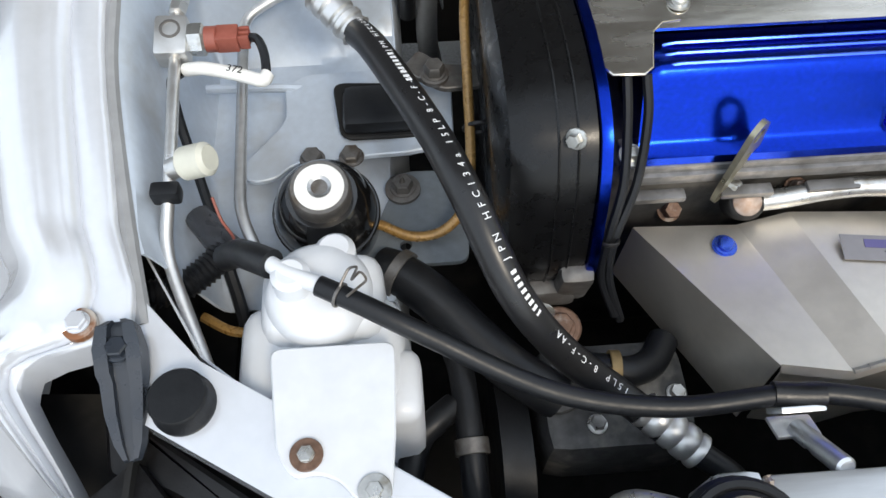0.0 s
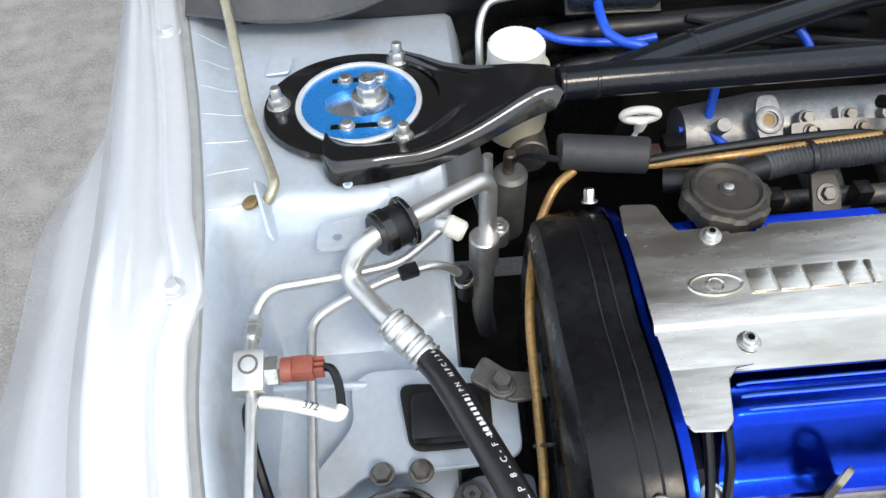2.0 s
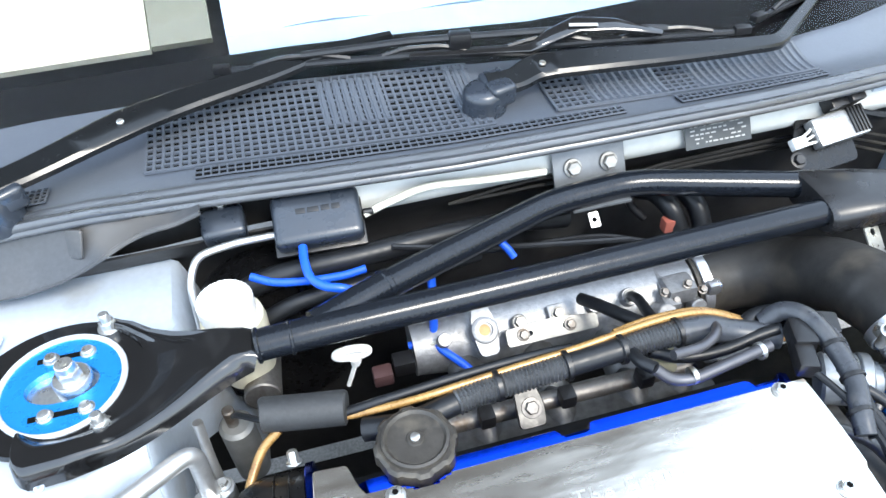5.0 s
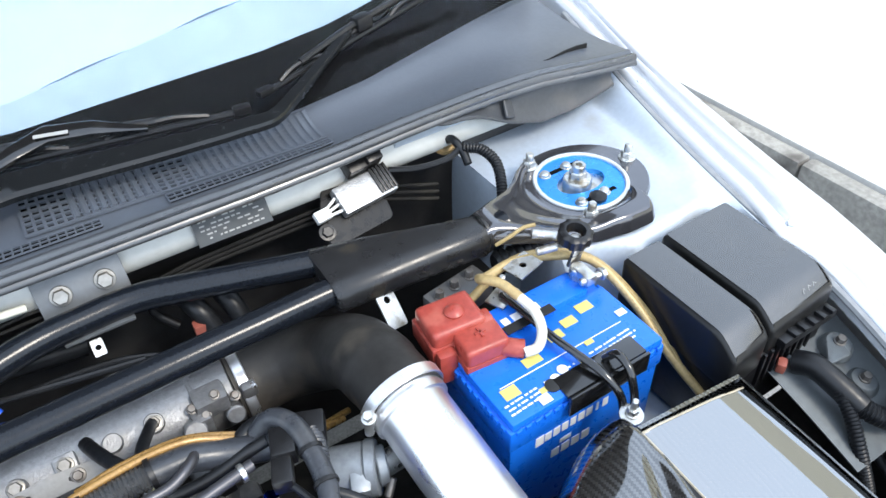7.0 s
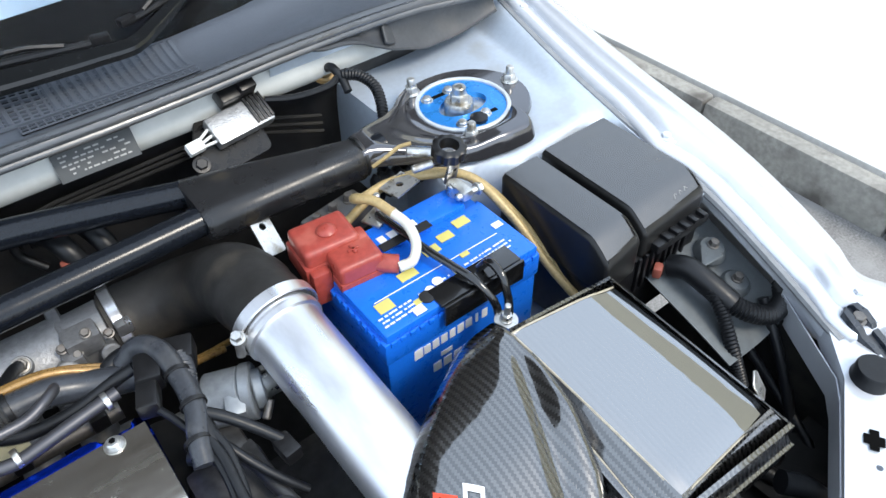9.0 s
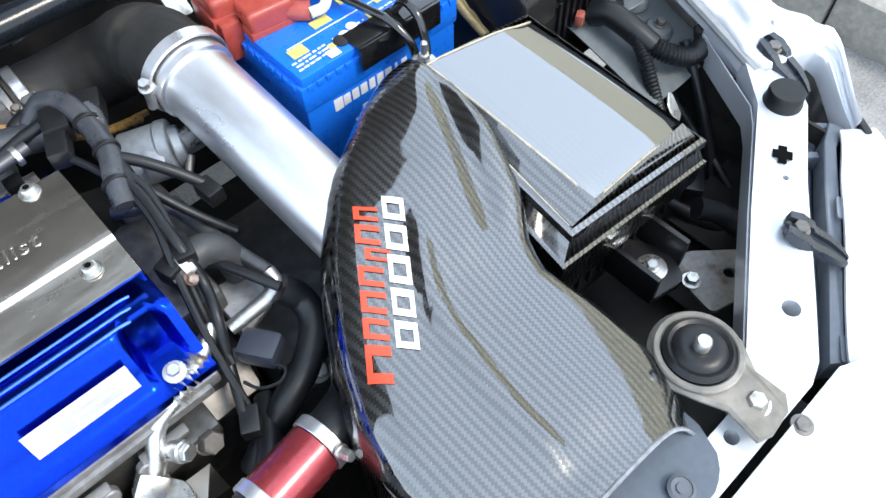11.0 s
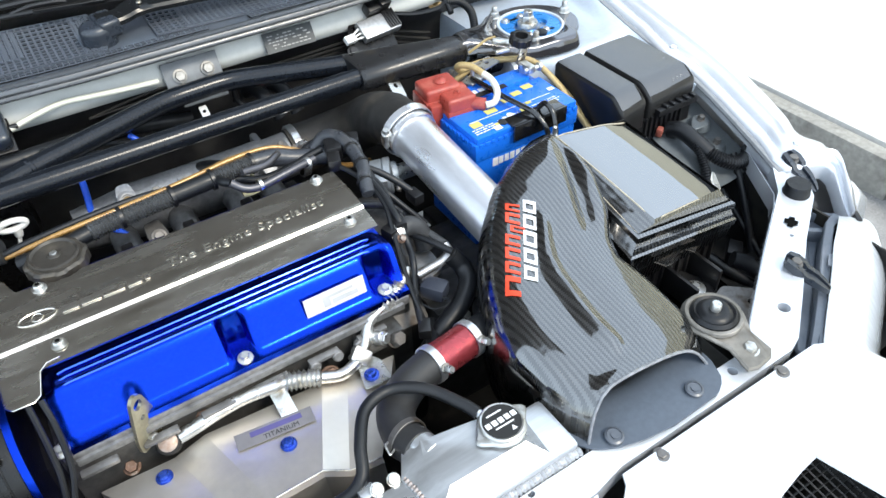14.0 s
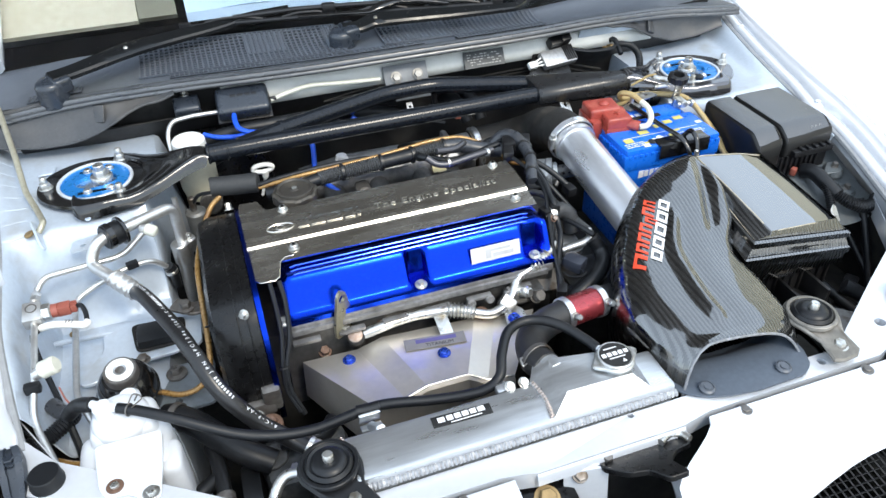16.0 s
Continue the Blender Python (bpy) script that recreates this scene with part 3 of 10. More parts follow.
def apron(side):
    y0 = 0.27 if side < 0 else 0.425

    def edge(y):
        if side > 0:
            return 0.445 + 0.042 * smooth(0.64, 0.72, y)
        return 0.502 - 0.057 * smooth(0.68, 0.78, y) + 0.010 * smooth(0.47, 0.40, y)

    def wall(u, v):
        y = y0 + (0.865 - y0) * u
        a = edge(y)
        return (side * (a - 0.006 * math.sin(1.571 * v)), y, apron_z(a, y, side > 0) - 0.14 * v * v)

    def f(u, v):
        y = y0 + (0.865 - y0) * u
        a0, a1 = edge(y), lerp_tab(SEAM, y) - 0.003
        a = a0 + (a1 - a0) * v
        return (side * a, y, apron_z(a, y, side > 0))

    ob = part("apron", sheet(f, 72, 44, 0.002), PAINT_BAY, BODY, "pale silver inner wing with the strut tower's dome")
    part("inner_wall", sheet(wall, 40, 6, 0.002), PAINT_BAY, ob)
    # pressed ribs and small bolts on the tower's front
    b = bmesh.new()
    if side < 0:
        part("tower_bolt", hexhead((-0.585, 0.600, 0.846), (0, -0.3, 1), 0.003, 0.002, 1.5), PAINT_BAY, ob)
        prism([(-0.614, 0.543), (-0.575, 0.543), (-0.570, 0.580), (-0.612, 0.572)], 0.0025, (0, 0, 0.826), r=0.006, bm=b, holes=[(-0.596, 0.556, 0.0042)])
        part("stay_bracket", b, PAINT_BAY, ob)
        pts = [(-0.668, 0.478, 0.716), (-0.60, 0.478, 0.712), (-0.56, 0.474, 0.708), (-0.53, 0.455, 0.70), (-0.50, 0.43, 0.69)]
        part("swage_line", hose(pts, 0.004, 8), PAINT_BAY, ob)
        on = lambda x, y, dz=0.0: (x, y, apron_z(-x, y, False) + dz)
        for k in range(7):
            y = 0.585 + 0.037 * k
            x = -lerp_tab(SEAM, y)
            part("pressed_rib", sweep([Vector(on(x + 0.012 + 0.007 * j, y + 0.0015 * j, -0.0008)) for j in range(6)], 0.0011, 6), PAINT_BAY, ob)
        part("plug_bolt", hexhead(on(-0.652, 0.522, 0.001), (0, -0.4, 0.9), 0.003, 0.003, 1.6), BRASS, ob)
        part("tower_tab", prism([(-0.014, -0.016), (0.010, -0.014), (0.014, 0.012), (-0.010, 0.016)], 0.003, Matrix.Translation(on(-0.655, 0.775, 0.002)), r=0.004), PAINT_BAY, ob)
    else:
        b.free()
    # rail below; the right one has the bay's shade in its colour
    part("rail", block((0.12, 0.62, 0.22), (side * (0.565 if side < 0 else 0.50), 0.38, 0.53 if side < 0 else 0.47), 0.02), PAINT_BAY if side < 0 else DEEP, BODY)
    # sheet added so no ground shows under the wing, coloured as shade
    part("liner", sheet(lambda u, v: (side * (0.64 + 0.17 * v) if side < 0 else 0.50 + 0.31 * v, 0.02 + 0.42 * u, 0.655 - 0.05 * v if side < 0 else 0.60), 8, 6, 0.003), DEEP, BODY, "dark sheet added under the wing to close the gap")


def core_support():
    half_in = [(0.36, 0.030), (0.40, 0.052), (0.52, 0.128), (0.63, 0.195), (0.675, 0.245), (0.69, 0.30)]
    half_out = [(0.720, 0.27), (0.697, 0.212), (0.676, 0.174), (0.664, 0.160), (0.580, 0.109), (0.485, 0.043), (0.448, 0.018), (0.430, 0.006), (0.409, -0.001), (0.142, -0.001), (0.125, -0.004), (0.10, -0.009)]
    poly = [(-x, y) for x, y in half_in[::-1]] + half_in + half_out + [(-x, y) for x, y in half_out[::-1]]
    lift = lambda x, y: 0.012 * smooth(0.3, 0.7, abs(x)) + 0.010 * smooth(0.16, 0.28, y)
    holes = [(0.456, 0.047, 0.008), (0.57, 0.125, 0.003), (0.045, 0.027, 0.004), (0.33, 0.018, 0.006), (-0.456, 0.047, 0.008)]
    ob = part("core_support", prism(poly, 0.028, (0, 0, 0.732), holes=holes, lift=lift), PAINT, BODY, "silver pressed panel over the radiator with diagonal lamp arms")
    part("front_lip", sheet(lambda u, v: (-0.10 + 0.20 * u, -0.0095 - 0.004 * v, 0.757 - 0.016 * v * v), 20, 5, 0.0015), PAINT, ob)
    for s in (-1, 1):
        part("arm_web", sheet(lambda u, v: (s * lerp_tab([(0, 0.36), (0.2, 0.40), (0.5, 0.52), (0.8, 0.63), (1, 0.69)], u), lerp_tab([(0, 0.031), (0.2, 0.053), (0.5, 0.129), (0.8, 0.196), (1, 0.30)], u), 0.752 + 0.012 * u - 0.030 * v), 16, 3, 0.0015), PAINT, ob)
        if s > 0:
            part("cross_hole", prism([(-0.011, -0.004), (-0.005, -0.004), (-0.005, -0.009), (0.005, -0.009), (0.005, -0.004), (0.011, -0.004), (0.011, 0.004), (0.005, 0.004), (0.005, 0.009), (-0.005, 0.009), (-0.005, 0.004), (-0.011, 0.004)], 0.001, Matrix.Translation((s * 0.590, 0.142, 0.7712)) @ Matrix.Rotation(radians(s * 30), 4, "Z"), bevel=0), HOLE, ob)
    return ob


def bumper():
    def f(u, v):
        x = -0.80 + 1.6 * u
        if 0.56 < u:
            x = 0.136 + (x - 0.12) * 0.664 / 0.68 - 0.085 * smooth(0, 0.55, v) * smooth(0.75, 0.575, u)
        a = abs(x)
        back = -0.0075 - 0.085 * smooth(0.445, 0.54, a)
        lip = 0.130 - 0.046 * smooth(0.10, 0.36, a) + 0.22 * smooth(0.365, 0.415, a)
        y = back - lip * v
        z = 0.752 - 0.012 * smooth(0.3, 0.8, a) - 0.060 * smooth(0.47, 0.60, a) - 0.055 * v ** 1.6 + 0.004
        return (x, y, z)

    parts = []
    for x0, x1 in ((0.0, 0.42), (0.575, 1.0)):
        parts.append(part("bumper_top", sheet(lambda u, v: f(x0 + (x1 - x0) * u, v), 26, 12, 0.003), PAINT, BODY, "silver painted bumper cover"))
    part("bumper_face", sheet(lambda u, v: (-0.8 + 1.6 * u, -0.20 - 0.012 * v + 0.12 * (2 * u - 1) ** 4, 0.69 - 0.45 * v), 24, 6, 0.003), PAINT, BODY)
    b = bmesh.new()
    for x, y in ((0.186, -0.013), (0.378, -0.013), (-0.192, -0.013)):
        hexhead((x, y, 0.7565), (0, 0, 1), 0.006, 0.004, 1.5, b)
    part("bumper_clip", b, DARK_STEEL, parts[1])
    # mesh of the grille opening
    b = bmesh.new()
    m = Matrix.Translation((0.28, -0.085, 0.686)) @ Matrix.Rotation(radians(20), 4, "X")
    for i in range(34):
        p = m @ Vector((-0.15 + i * 0.010, 0.0, 0))
        q = m @ Vector((-0.13 + i * 0.010, -0.12, 0))
        sweep([p, q], 0.0012, 5, b)
    for i in range(14):
        sweep([m @ Vector((-0.16, -i * 0.010, 0)), m @ Vector((0.18, -i * 0.010, 0))], 0.0012, 5, b)
    part("grille_mesh", b, PLASTIC, BODY, "dark metal grille mesh")


for s_ in (-1, 1):
    fender(s_)
    apron(s_)
core_support()
bumper()


LAMP_GREY = mat("grey_lamp_housing", (0.10, 0.12, 0.15), 0.42, var=0.1, scale=120, spots=(0.18, 0.2, 0.23), spot_scale=10)


def lamp(side):
    """The back of a head lamp: grey housing in the gap between arm and wing."""
    h = thing("head_lamp", (side * 0.66, 0.05, 0.5), "grey plastic back of a head lamp beside the core support", "head lamp", "head lamps")
    inner = [(0.712, 0.196), (0.670, 0.166), (0.575, 0.100), (0.480, 0.034), (0.452, 0.012)]
    rail_in = [(0.455, -0.002), (0.496, 0.023), (0.563, 0.067), (0.615, 0.102), (0.660, 0.129), (0.700, 0.142)]
    rail_out = [(0.466, -0.010), (0.505, 0.014), (0.572, 0.058), (0.622, 0.091), (0.662, 0.116), (0.706, 0.128)]
    flip = lambda pts: [(side * x, y) for x, y in pts]
    # left housing black: the dark cavity's shade is put into its colour
    part("housing", prism(flip(inner + rail_in), 0.085, (0, 0, 0.634), r=0.006, bevel=0.003), LAMP_GREY if side > 0 else PLASTIC, h)
    if side < 0:
        part("ribbed_cover", block((0.05, 0.10, 0.02), Matrix.Translation((-0.665, 0.095, 0.722)) @ Matrix.Rotation(radians(40), 4, "Z"), 0.004), PLASTIC, h)
        return
    lift = lambda x, y: 0.014 * smooth(0.48, 0.60, x) - 0.012 * smooth(0.66, 0.71, x)
    rail = part("mounting_rail", prism(rail_in + rail_out[::-1], 0.030, (0, 0, 0.703), bevel=0.0012, lift=lift), LAMP_GREY, h, "grey mounting rail along the lens")
    for x, y, z in ((0.5985, 0.070, 0.7455), (0.479, -0.008, 0.7325)):
        m = frm((x, y, z), (0, 0, 1), (0.84, 0.54, 0))
        part("tab", prism([(-0.011, -0.009), (0.011, -0.009), (0.013, 0.009), (-0.013, 0.009)], 0.003, m, r=0.003, holes=[(0.0, 0.0, 0.0042)]), LAMP_GREY, rail)
        part("tab_pin", can((x, y, z - 0.001), (x, y, z + 0.0045), 0.0032, 10), CREAM, rail)
    part("rib", prism([(0.628, 0.140), (0.648, 0.122), (0.654, 0.128), (0.634, 0.147)], 0.024, (0, 0, 0.714), bevel=0.001), LAMP_GREY, h)
    part("rib", prism([(0.676, 0.158), (0.696, 0.136), (0.702, 0.141), (0.682, 0.164)], 0.026, (0, 0, 0.708), bevel=0.001), LAMP_GREY, h)
    edge = [(-0.06, 0.430, 0.475, 0.515), (-0.010, 0.466, 0.510, 0.575), (0.058, 0.572, 0.620, 0.690), (0.091, 0.622, 0.664, 0.738), (0.128, 0.690, 0.712, 0.775)]

    def f(u, v):
        y = -0.030 + 0.156 * u
        x0, x1, x2 = (lerp_tab([(r[0], r[c]) for r in edge], y) for c in (1, 2, 3))
        if v < 0.4:
            w = v / 0.4
            x, z, back = x0 + (x1 - x0) * w, 0.7365 - 0.002 * w - 0.004 * w ** 4, 0.016 * w
        else:
            w = (v - 0.4) / 0.6
            x, z, back = x1 + (x2 - x1) * math.sin(w * 1.571), 0.7305 - 0.11 * w ** 1.7, 0.016 + 0.022 * w
        return (x, y - back, z + 0.012 * smooth(0.48, 0.60, x0) - 0.010 * smooth(0.66, 0.71, x0))

    lens = part("lens", sheet(f, 24, 24, 0.003), mat("lamp_lens", (0.50, 0.53, 0.56), 0.10, 0.0, 0.8, var=0.12, scale=30, stretch=(6, 0.4, 1)), h, "clear lamp lens, hazy over its pale reflector")
    for u in (0.10, 0.34, 0.58, 0.78):
        part("lens_rib", sweep([Vector(f(u, 0.36 * k / 6 + 0.02)) + V(0, 0, 0.0004) for k in range(7)], 0.0009, 6), WHITE_MARK, lens)
    part("tip_clip", block((0.008, 0.022, 0.014), Matrix.Translation((0.712, 0.113, 0.738)) @ Matrix.Rotation(radians(-35), 4, "Z"), 0.002), PLASTIC, h, "black rubber clip at the tip of the wing")


lamp(1)
lamp(-1)


def under_bay():
    # sheets added behind the lamps, the cavity's shade in their colour
    part("lamp_bucket", sheet(lambda u, v: (-0.79 + 0.22 * u, -0.02 + 0.235 * v, 0.690 - 0.05 * u), 4, 4, 0.004), DEEP, BODY, "dark sheet behind the head lamp, shade in its colour")
    part("lamp_bucket", sheet(lambda u, v: (0.57 + 0.22 * u, -0.02 + 0.235 * v, 0.62 + 0.03 * u), 4, 4, 0.004), DEEP, BODY, "dark sheet behind the head lamp, shade in its colour")
    part("under_bay", sheet(lambda u, v: (-0.75 + 1.5 * u, -0.2 + 1.1 * v, 0.30), 6, 6, 0.01), DEEP, BODY, "grimy floor under the engine, shade put into its colour")
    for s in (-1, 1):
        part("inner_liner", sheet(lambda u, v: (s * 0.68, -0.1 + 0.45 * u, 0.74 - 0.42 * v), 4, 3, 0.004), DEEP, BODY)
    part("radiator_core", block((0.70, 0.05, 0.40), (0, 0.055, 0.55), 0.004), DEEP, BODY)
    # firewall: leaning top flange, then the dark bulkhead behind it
    # scuttle sheets added to fill open gaps, coloured as shade
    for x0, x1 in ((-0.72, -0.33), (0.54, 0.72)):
        part("scuttle_wall", sheet(lambda u, v: (x0 + (x1 - x0) * u, 0.872 + 0.004 * math.sin(9 * u), 0.927 - 0.07 * v), 10, 4, 0.002), DEEP, BODY, "dark sheet added to close the gap behind the flange")
    # bay paint again, with warmer reflected light put into its colour
    part("firewall", sheet(lambda u, v: (-0.345 + 0.905 * u, 0.852 - 0.024 * v + 0.010 * smooth(0.8, 1, v), 0.921 - 0.046 * v), 24, 8, 0.002), mat("warm_lit_bay_paint", (0.47, 0.48, 0.46), 0.45, 0.15, 0.2, var=0.06, scale=80, spots=(0.36, 0.34, 0.30), spot_scale=14, spot_lo=0.56, spot_hi=0.8), BODY, "pale silver bulkhead flange")
    # near-black stands for the shade in the recess below the flange
    part("bulkhead", sheet(lambda u, v: (-0.70 + 1.4 * u, 0.842 + 0.040 * smooth(0, 0.12, v), 0.876 - 0.5 * v), 12, 24, 0.003), mat("shaded_bulkhead", (0.014, 0.014, 0.015), 0.6, var=0.3, scale=70, bump=0.3, spots=(0.028, 0.027, 0.026), spot_scale=14), BODY, "bulkhead with sound matting, its shade put into the colour")


under_bay()


# ---- cowl, windscreen, wipers ----
STRIP = [(-0.76, 0.845), (-0.65, 0.845), (-0.54, 0.842), (-0.42, 0.828), (-0.30, 0.815), (-0.15, 0.803), (0.0, 0.799), (0.2, 0.799), (0.3, 0.803), (0.4, 0.811), (0.52, 0.822), (0.60, 0.824), (0.70, 0.812), (0.76, 0.81)]
STRIP_Z = [(-0.76, 0.900), (-0.6, 0.915), (-0.4, 0.922), (0, 0.925), (0.4, 0.922), (0.6, 0.912), (0.76, 0.90)]


def cowl():
    c = thing("cowl_panel", (0, 0.87, 0.9), "weathered dark grey plastic scuttle panel with air grilles", "cowl", kind="structure")
    base = lambda x: lerp_tab([(-0.76, 1.03), (-0.30, 0.995), (-0.13, 0.970), (0.0, 0.948), (0.15, 0.920), (0.285, 0.895), (0.40, 0.914), (0.54, 0.965), (0.76, 1.045)], x)

    def top(u, v):
        x = -0.76 + 1.52 * u
        y0 = lerp_tab(STRIP, x) + 0.004
        y = y0 + (base(x) - y0) * v
        z = lerp_tab(STRIP_Z, x) + 0.010 - 0.008 * math.sin(math.pi * min(1, v * 1.1)) + 0.004 * v
        return Vector((x, y, z))

    part("panel", sheet(top, 60, 14, 0.003), COWL, c)
    # grille: a lattice over dark openings
    def lattice(u0, u1, v0, v1, nu, nv, name, bar=0.0016):
        back = sheet(lambda u, v: top(u0 + (u1 - u0) * u, v0 + (v1 - v0) * v) + Vector((0, 0, 0.0012)), 24, 4, 0.0006)
        gr = part(name, back, HOLE, c)
        lift = Vector((0, 0, 0.0030))
        for i in range(nu + 1):
            u = u0 + (u1 - u0) * i / nu
            part("slat", sweep([top(u, v0 + (v1 - v0) * k / 6) + lift for k in range(7)], bar * 0.72, 4), COWL, gr)
        for j in range(nv + 1):
            v = v0 + (v1 - v0) * j / nv
            pts = [top(u0 + (u1 - u0) * k / 12, v) + lift for k in range(13)]
            part("cross_slat", sweep(pts, bar * 0.75, 4), COWL, gr)

    lattice(0.185, 0.435, 0.20, 0.97, 40, 12, "air_grille", 0.0030)
    lattice(0.485, 0.70, 0.26, 0.90, 34, 9, "air_grille", 0.0030)
    lattice(0.22, 0.53, 0.05, 0.165, 56, 2, "drain_slots", 0.0015)
    lattice(0.575, 0.70, 0.055, 0.20, 23, 2, "drain_slots", 0.0015)
    lattice(0.06, 0.12, 0.05, 0.22, 14, 4, "drain_slots", 0.0016)
    for (u0, u1, v0, v1) in ((0.315, 0.365, 0.45, 0.92), (0.415, 0.435, 0.24, 0.95), (0.515, 0.575, 0.28, 0.88), (0.60, 0.70, 0.28, 0.88)):
        n = round((u1 - u0) * 1.52 / 0.0095)
        for k in range(n):
            u = u0 + (u1 - u0) * (k + 0.5) / n
            part("blanking_fin", sweep([top(u, v0 + (v1 - v0) * k / 6) + Vector((0, 0, 0.0018)) for k in range(7)], 0.0044, 6), COWL, c)
    # front rubber strip
    xs = [-0.76 + 1.52 * k / 40 for k in range(41)]
    strip = [(x, lerp_tab(STRIP, x) - 0.004, lerp_tab(STRIP_Z, x) + 0.004) for x in xs]
    prof = [(0.010, -0.010), (0.010, 0.005), (0.006, 0.0078), (0.001, 0.0072), (-0.0015, 0.0050), (-0.0045, 0.0046), (-0.0065, 0.0066), (-0.0105, 0.0064), (-0.0125, 0.0035), (-0.0135, 0.0000), (-0.0125, -0.0020), (-0.0140, -0.0032), (-0.0155, -0.0060), (-0.0148, -0.0085), (-0.012, -0.0100), (-0.006, -0.0100)]
    bm = bmesh.new()
    skin(bm, [[(x, y + dy, z + dz) for dy, dz in prof] for x, y, z in strip])
    part("weather_strip", bm, DUSTY, c, "dusty ribbed rubber weather strip", angle=50)
    hem = [(0.42, 0.918), (0.45, 0.908), (0.49, 0.904), (0.55, 0.873), (0.60, 0.857), (0.66, 0.857), (0.745, 0.874)]
    for s, x1 in ((-1, 0.745), (1, 0.725)):
        def side(u, v, s=s, x1=x1):
            x = 0.425 + (x1 - 0.425) * u
            y0, z0 = lerp_tab(STRIP, s * x) - 0.010, lerp_tab(STRIP_Z, s * x) - 0.004
            z1 = lerp_tab(hem, x) + 0.004
            return (s * x, y0 + (0.798 - y0) * v + 0.006 * math.sin(math.pi * v), z0 + (z1 - z0) * v)
        pn = part("side_panel", sheet(side, 30, 8, 0.0025 * s), PANEL_GREY, c, "dark grey plastic scuttle end panel")
        part("hem", hose([side(k / 12, 1.0) for k in range(13)], 0.0028, 8, 3), PANEL_GREY, pn)
        part("fold_tab", prism([(-0.012, -0.014), (0.010, -0.018), (0.012, 0.012), (-0.004, 0.016)], 0.004, frm(Vector(side(0.40, 0.55)) + V(0, -0.004, 0.004), (0.5 * s, -0.7, 0.5), (s, 0, 0)), r=0.004), PANEL_GREY, pn)
    move(c, 0, 0.020, 0.011)
    return base, top


COWL_BASE, COWL_TOP = cowl()
SLOPE = math.tan(radians(27))


def on_glass(x, d):
    """A point d metres up the windscreen from its lower edge."""
    y = COWL_BASE(x) + d
    return Vector((x, y, 0.934 + d * SLOPE - 0.02 * x * x))


def windscreen():
    w = thing("windscreen", (0, 1.2, 0.95), "raked laminated windscreen with a dark border", "windscreen", kind="structure")
    g = part("pane", sheet(lambda u, v: on_glass(-0.74 + 1.48 * u * (1 - 0.0 * v), -0.02 + 0.85 * v), 30, 16, 0.004), GLASS, w)
    g.visible_shadow = False
    part("border", sheet(lambda u, v: on_glass(-0.74 + 1.48 * u, -0.02 + lerp_tab([(-0.76, 0.070), (0.0, 0.080), (0.28, 0.115), (0.76, 0.125)], -0.74 + 1.48 * u) * v) - Vector((0, 0, 0.006)), 30, 2, 0.001), mat("black_ceramic", (0.004, 0.004, 0.0045), 0.9, var=0.1, ior=1.1), w, "black ceramic border")
    part("dashboard", sheet(lambda u, v: (-0.76 + 1.52 * u, 0.97 + 0.9 * v, 0.90 + 0.01 * v), 6, 6, 0.01), CABIN, w, "dark dashboard")
    part("cabin_lining", sheet(lambda u, v: (-0.76 + 1.52 * u, 1.95, 0.9 + 0.7 * v), 6, 6, 0.01), CABIN, w)
    hem0 = lambda u: lerp_tab([(-0.42, 0.048), (0.0, 0.034), (0.28, 0.085), (0.72, 0.09)], -0.375 + 1.095 * u)
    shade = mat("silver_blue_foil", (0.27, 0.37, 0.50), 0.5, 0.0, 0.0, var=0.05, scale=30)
    sh = solo("sunshade", sheet(lambda u, v: on_glass(-0.375 + 1.095 * u, hem0(u) + 0.046 + 0.08 * u + (0.68 - hem0(u)) * v) - Vector((0, -0.005, 0.02 + 0.002 * math.sin(u * 40))), 40, 10, 0.003), shade, "pale blue foil sunshade behind the windscreen", "sunshade")
    # lower band: a darker copy of the foil, shade put into its colour
    part("hem", sheet(lambda u, v: on_glass(-0.375 + 1.095 * u, hem0(u) + (0.046 + 0.08 * u) * v) - Vector((0, -0.005, 0.024 - 0.003 * v)), 20, 2, 0.003), mat("shaded_foil_hem", (0.20, 0.27, 0.36), 0.5, var=0.08, scale=40), sh)
    # trim behind the glass: how light falls on it is in the colour
    part("pillar_trim", sheet(lambda u, v: (-0.74 + 0.27 * u, 1.10 + 0.55 * v, 0.955 + 0.28 * v), 6, 6, 0.01), mat("cream_trim_as_lit", (0.30, 0.29, 0.24), 0.6, var=0.1), w, "cream cabin trim, its light put into the colour")
    part("trim_edge", sheet(lambda u, v: (-0.468 + 0.075 * u, 1.10 + 0.55 * v, 0.958 + 0.28 * v), 3, 6, 0.01), mat("olive_trim", (0.10, 0.10, 0.08), 0.6), w, "olive trim edge")
    ap = part("a_pillar", hose([(0.745, 1.03, 0.95), (0.73, 1.3, 1.10), (0.66, 1.75, 1.33)], 0.03, 10), PAINT, w, "silver windscreen pillar")
    move(w, 0, 0.020, 0.011)
    move(sh, 0, 0.020, 0.011)
    part("a_pillar", hose([(-0.745, 1.03, 0.95), (-0.73, 1.3, 1.10), (-0.66, 1.75, 1.33)], 0.03, 10), PAINT, w, "silver windscreen pillar")


windscreen()


WIPER_CAP = mat("blue_black_plastic", (0.020, 0.026, 0.036), 0.30, var=0.1, scale=200, ior=1.6)
WIPER_ARM = mat("wiper_black", (0.006, 0.007, 0.008), 0.24, var=0.15, scale=200, rvar=0.05, ior=1.45)


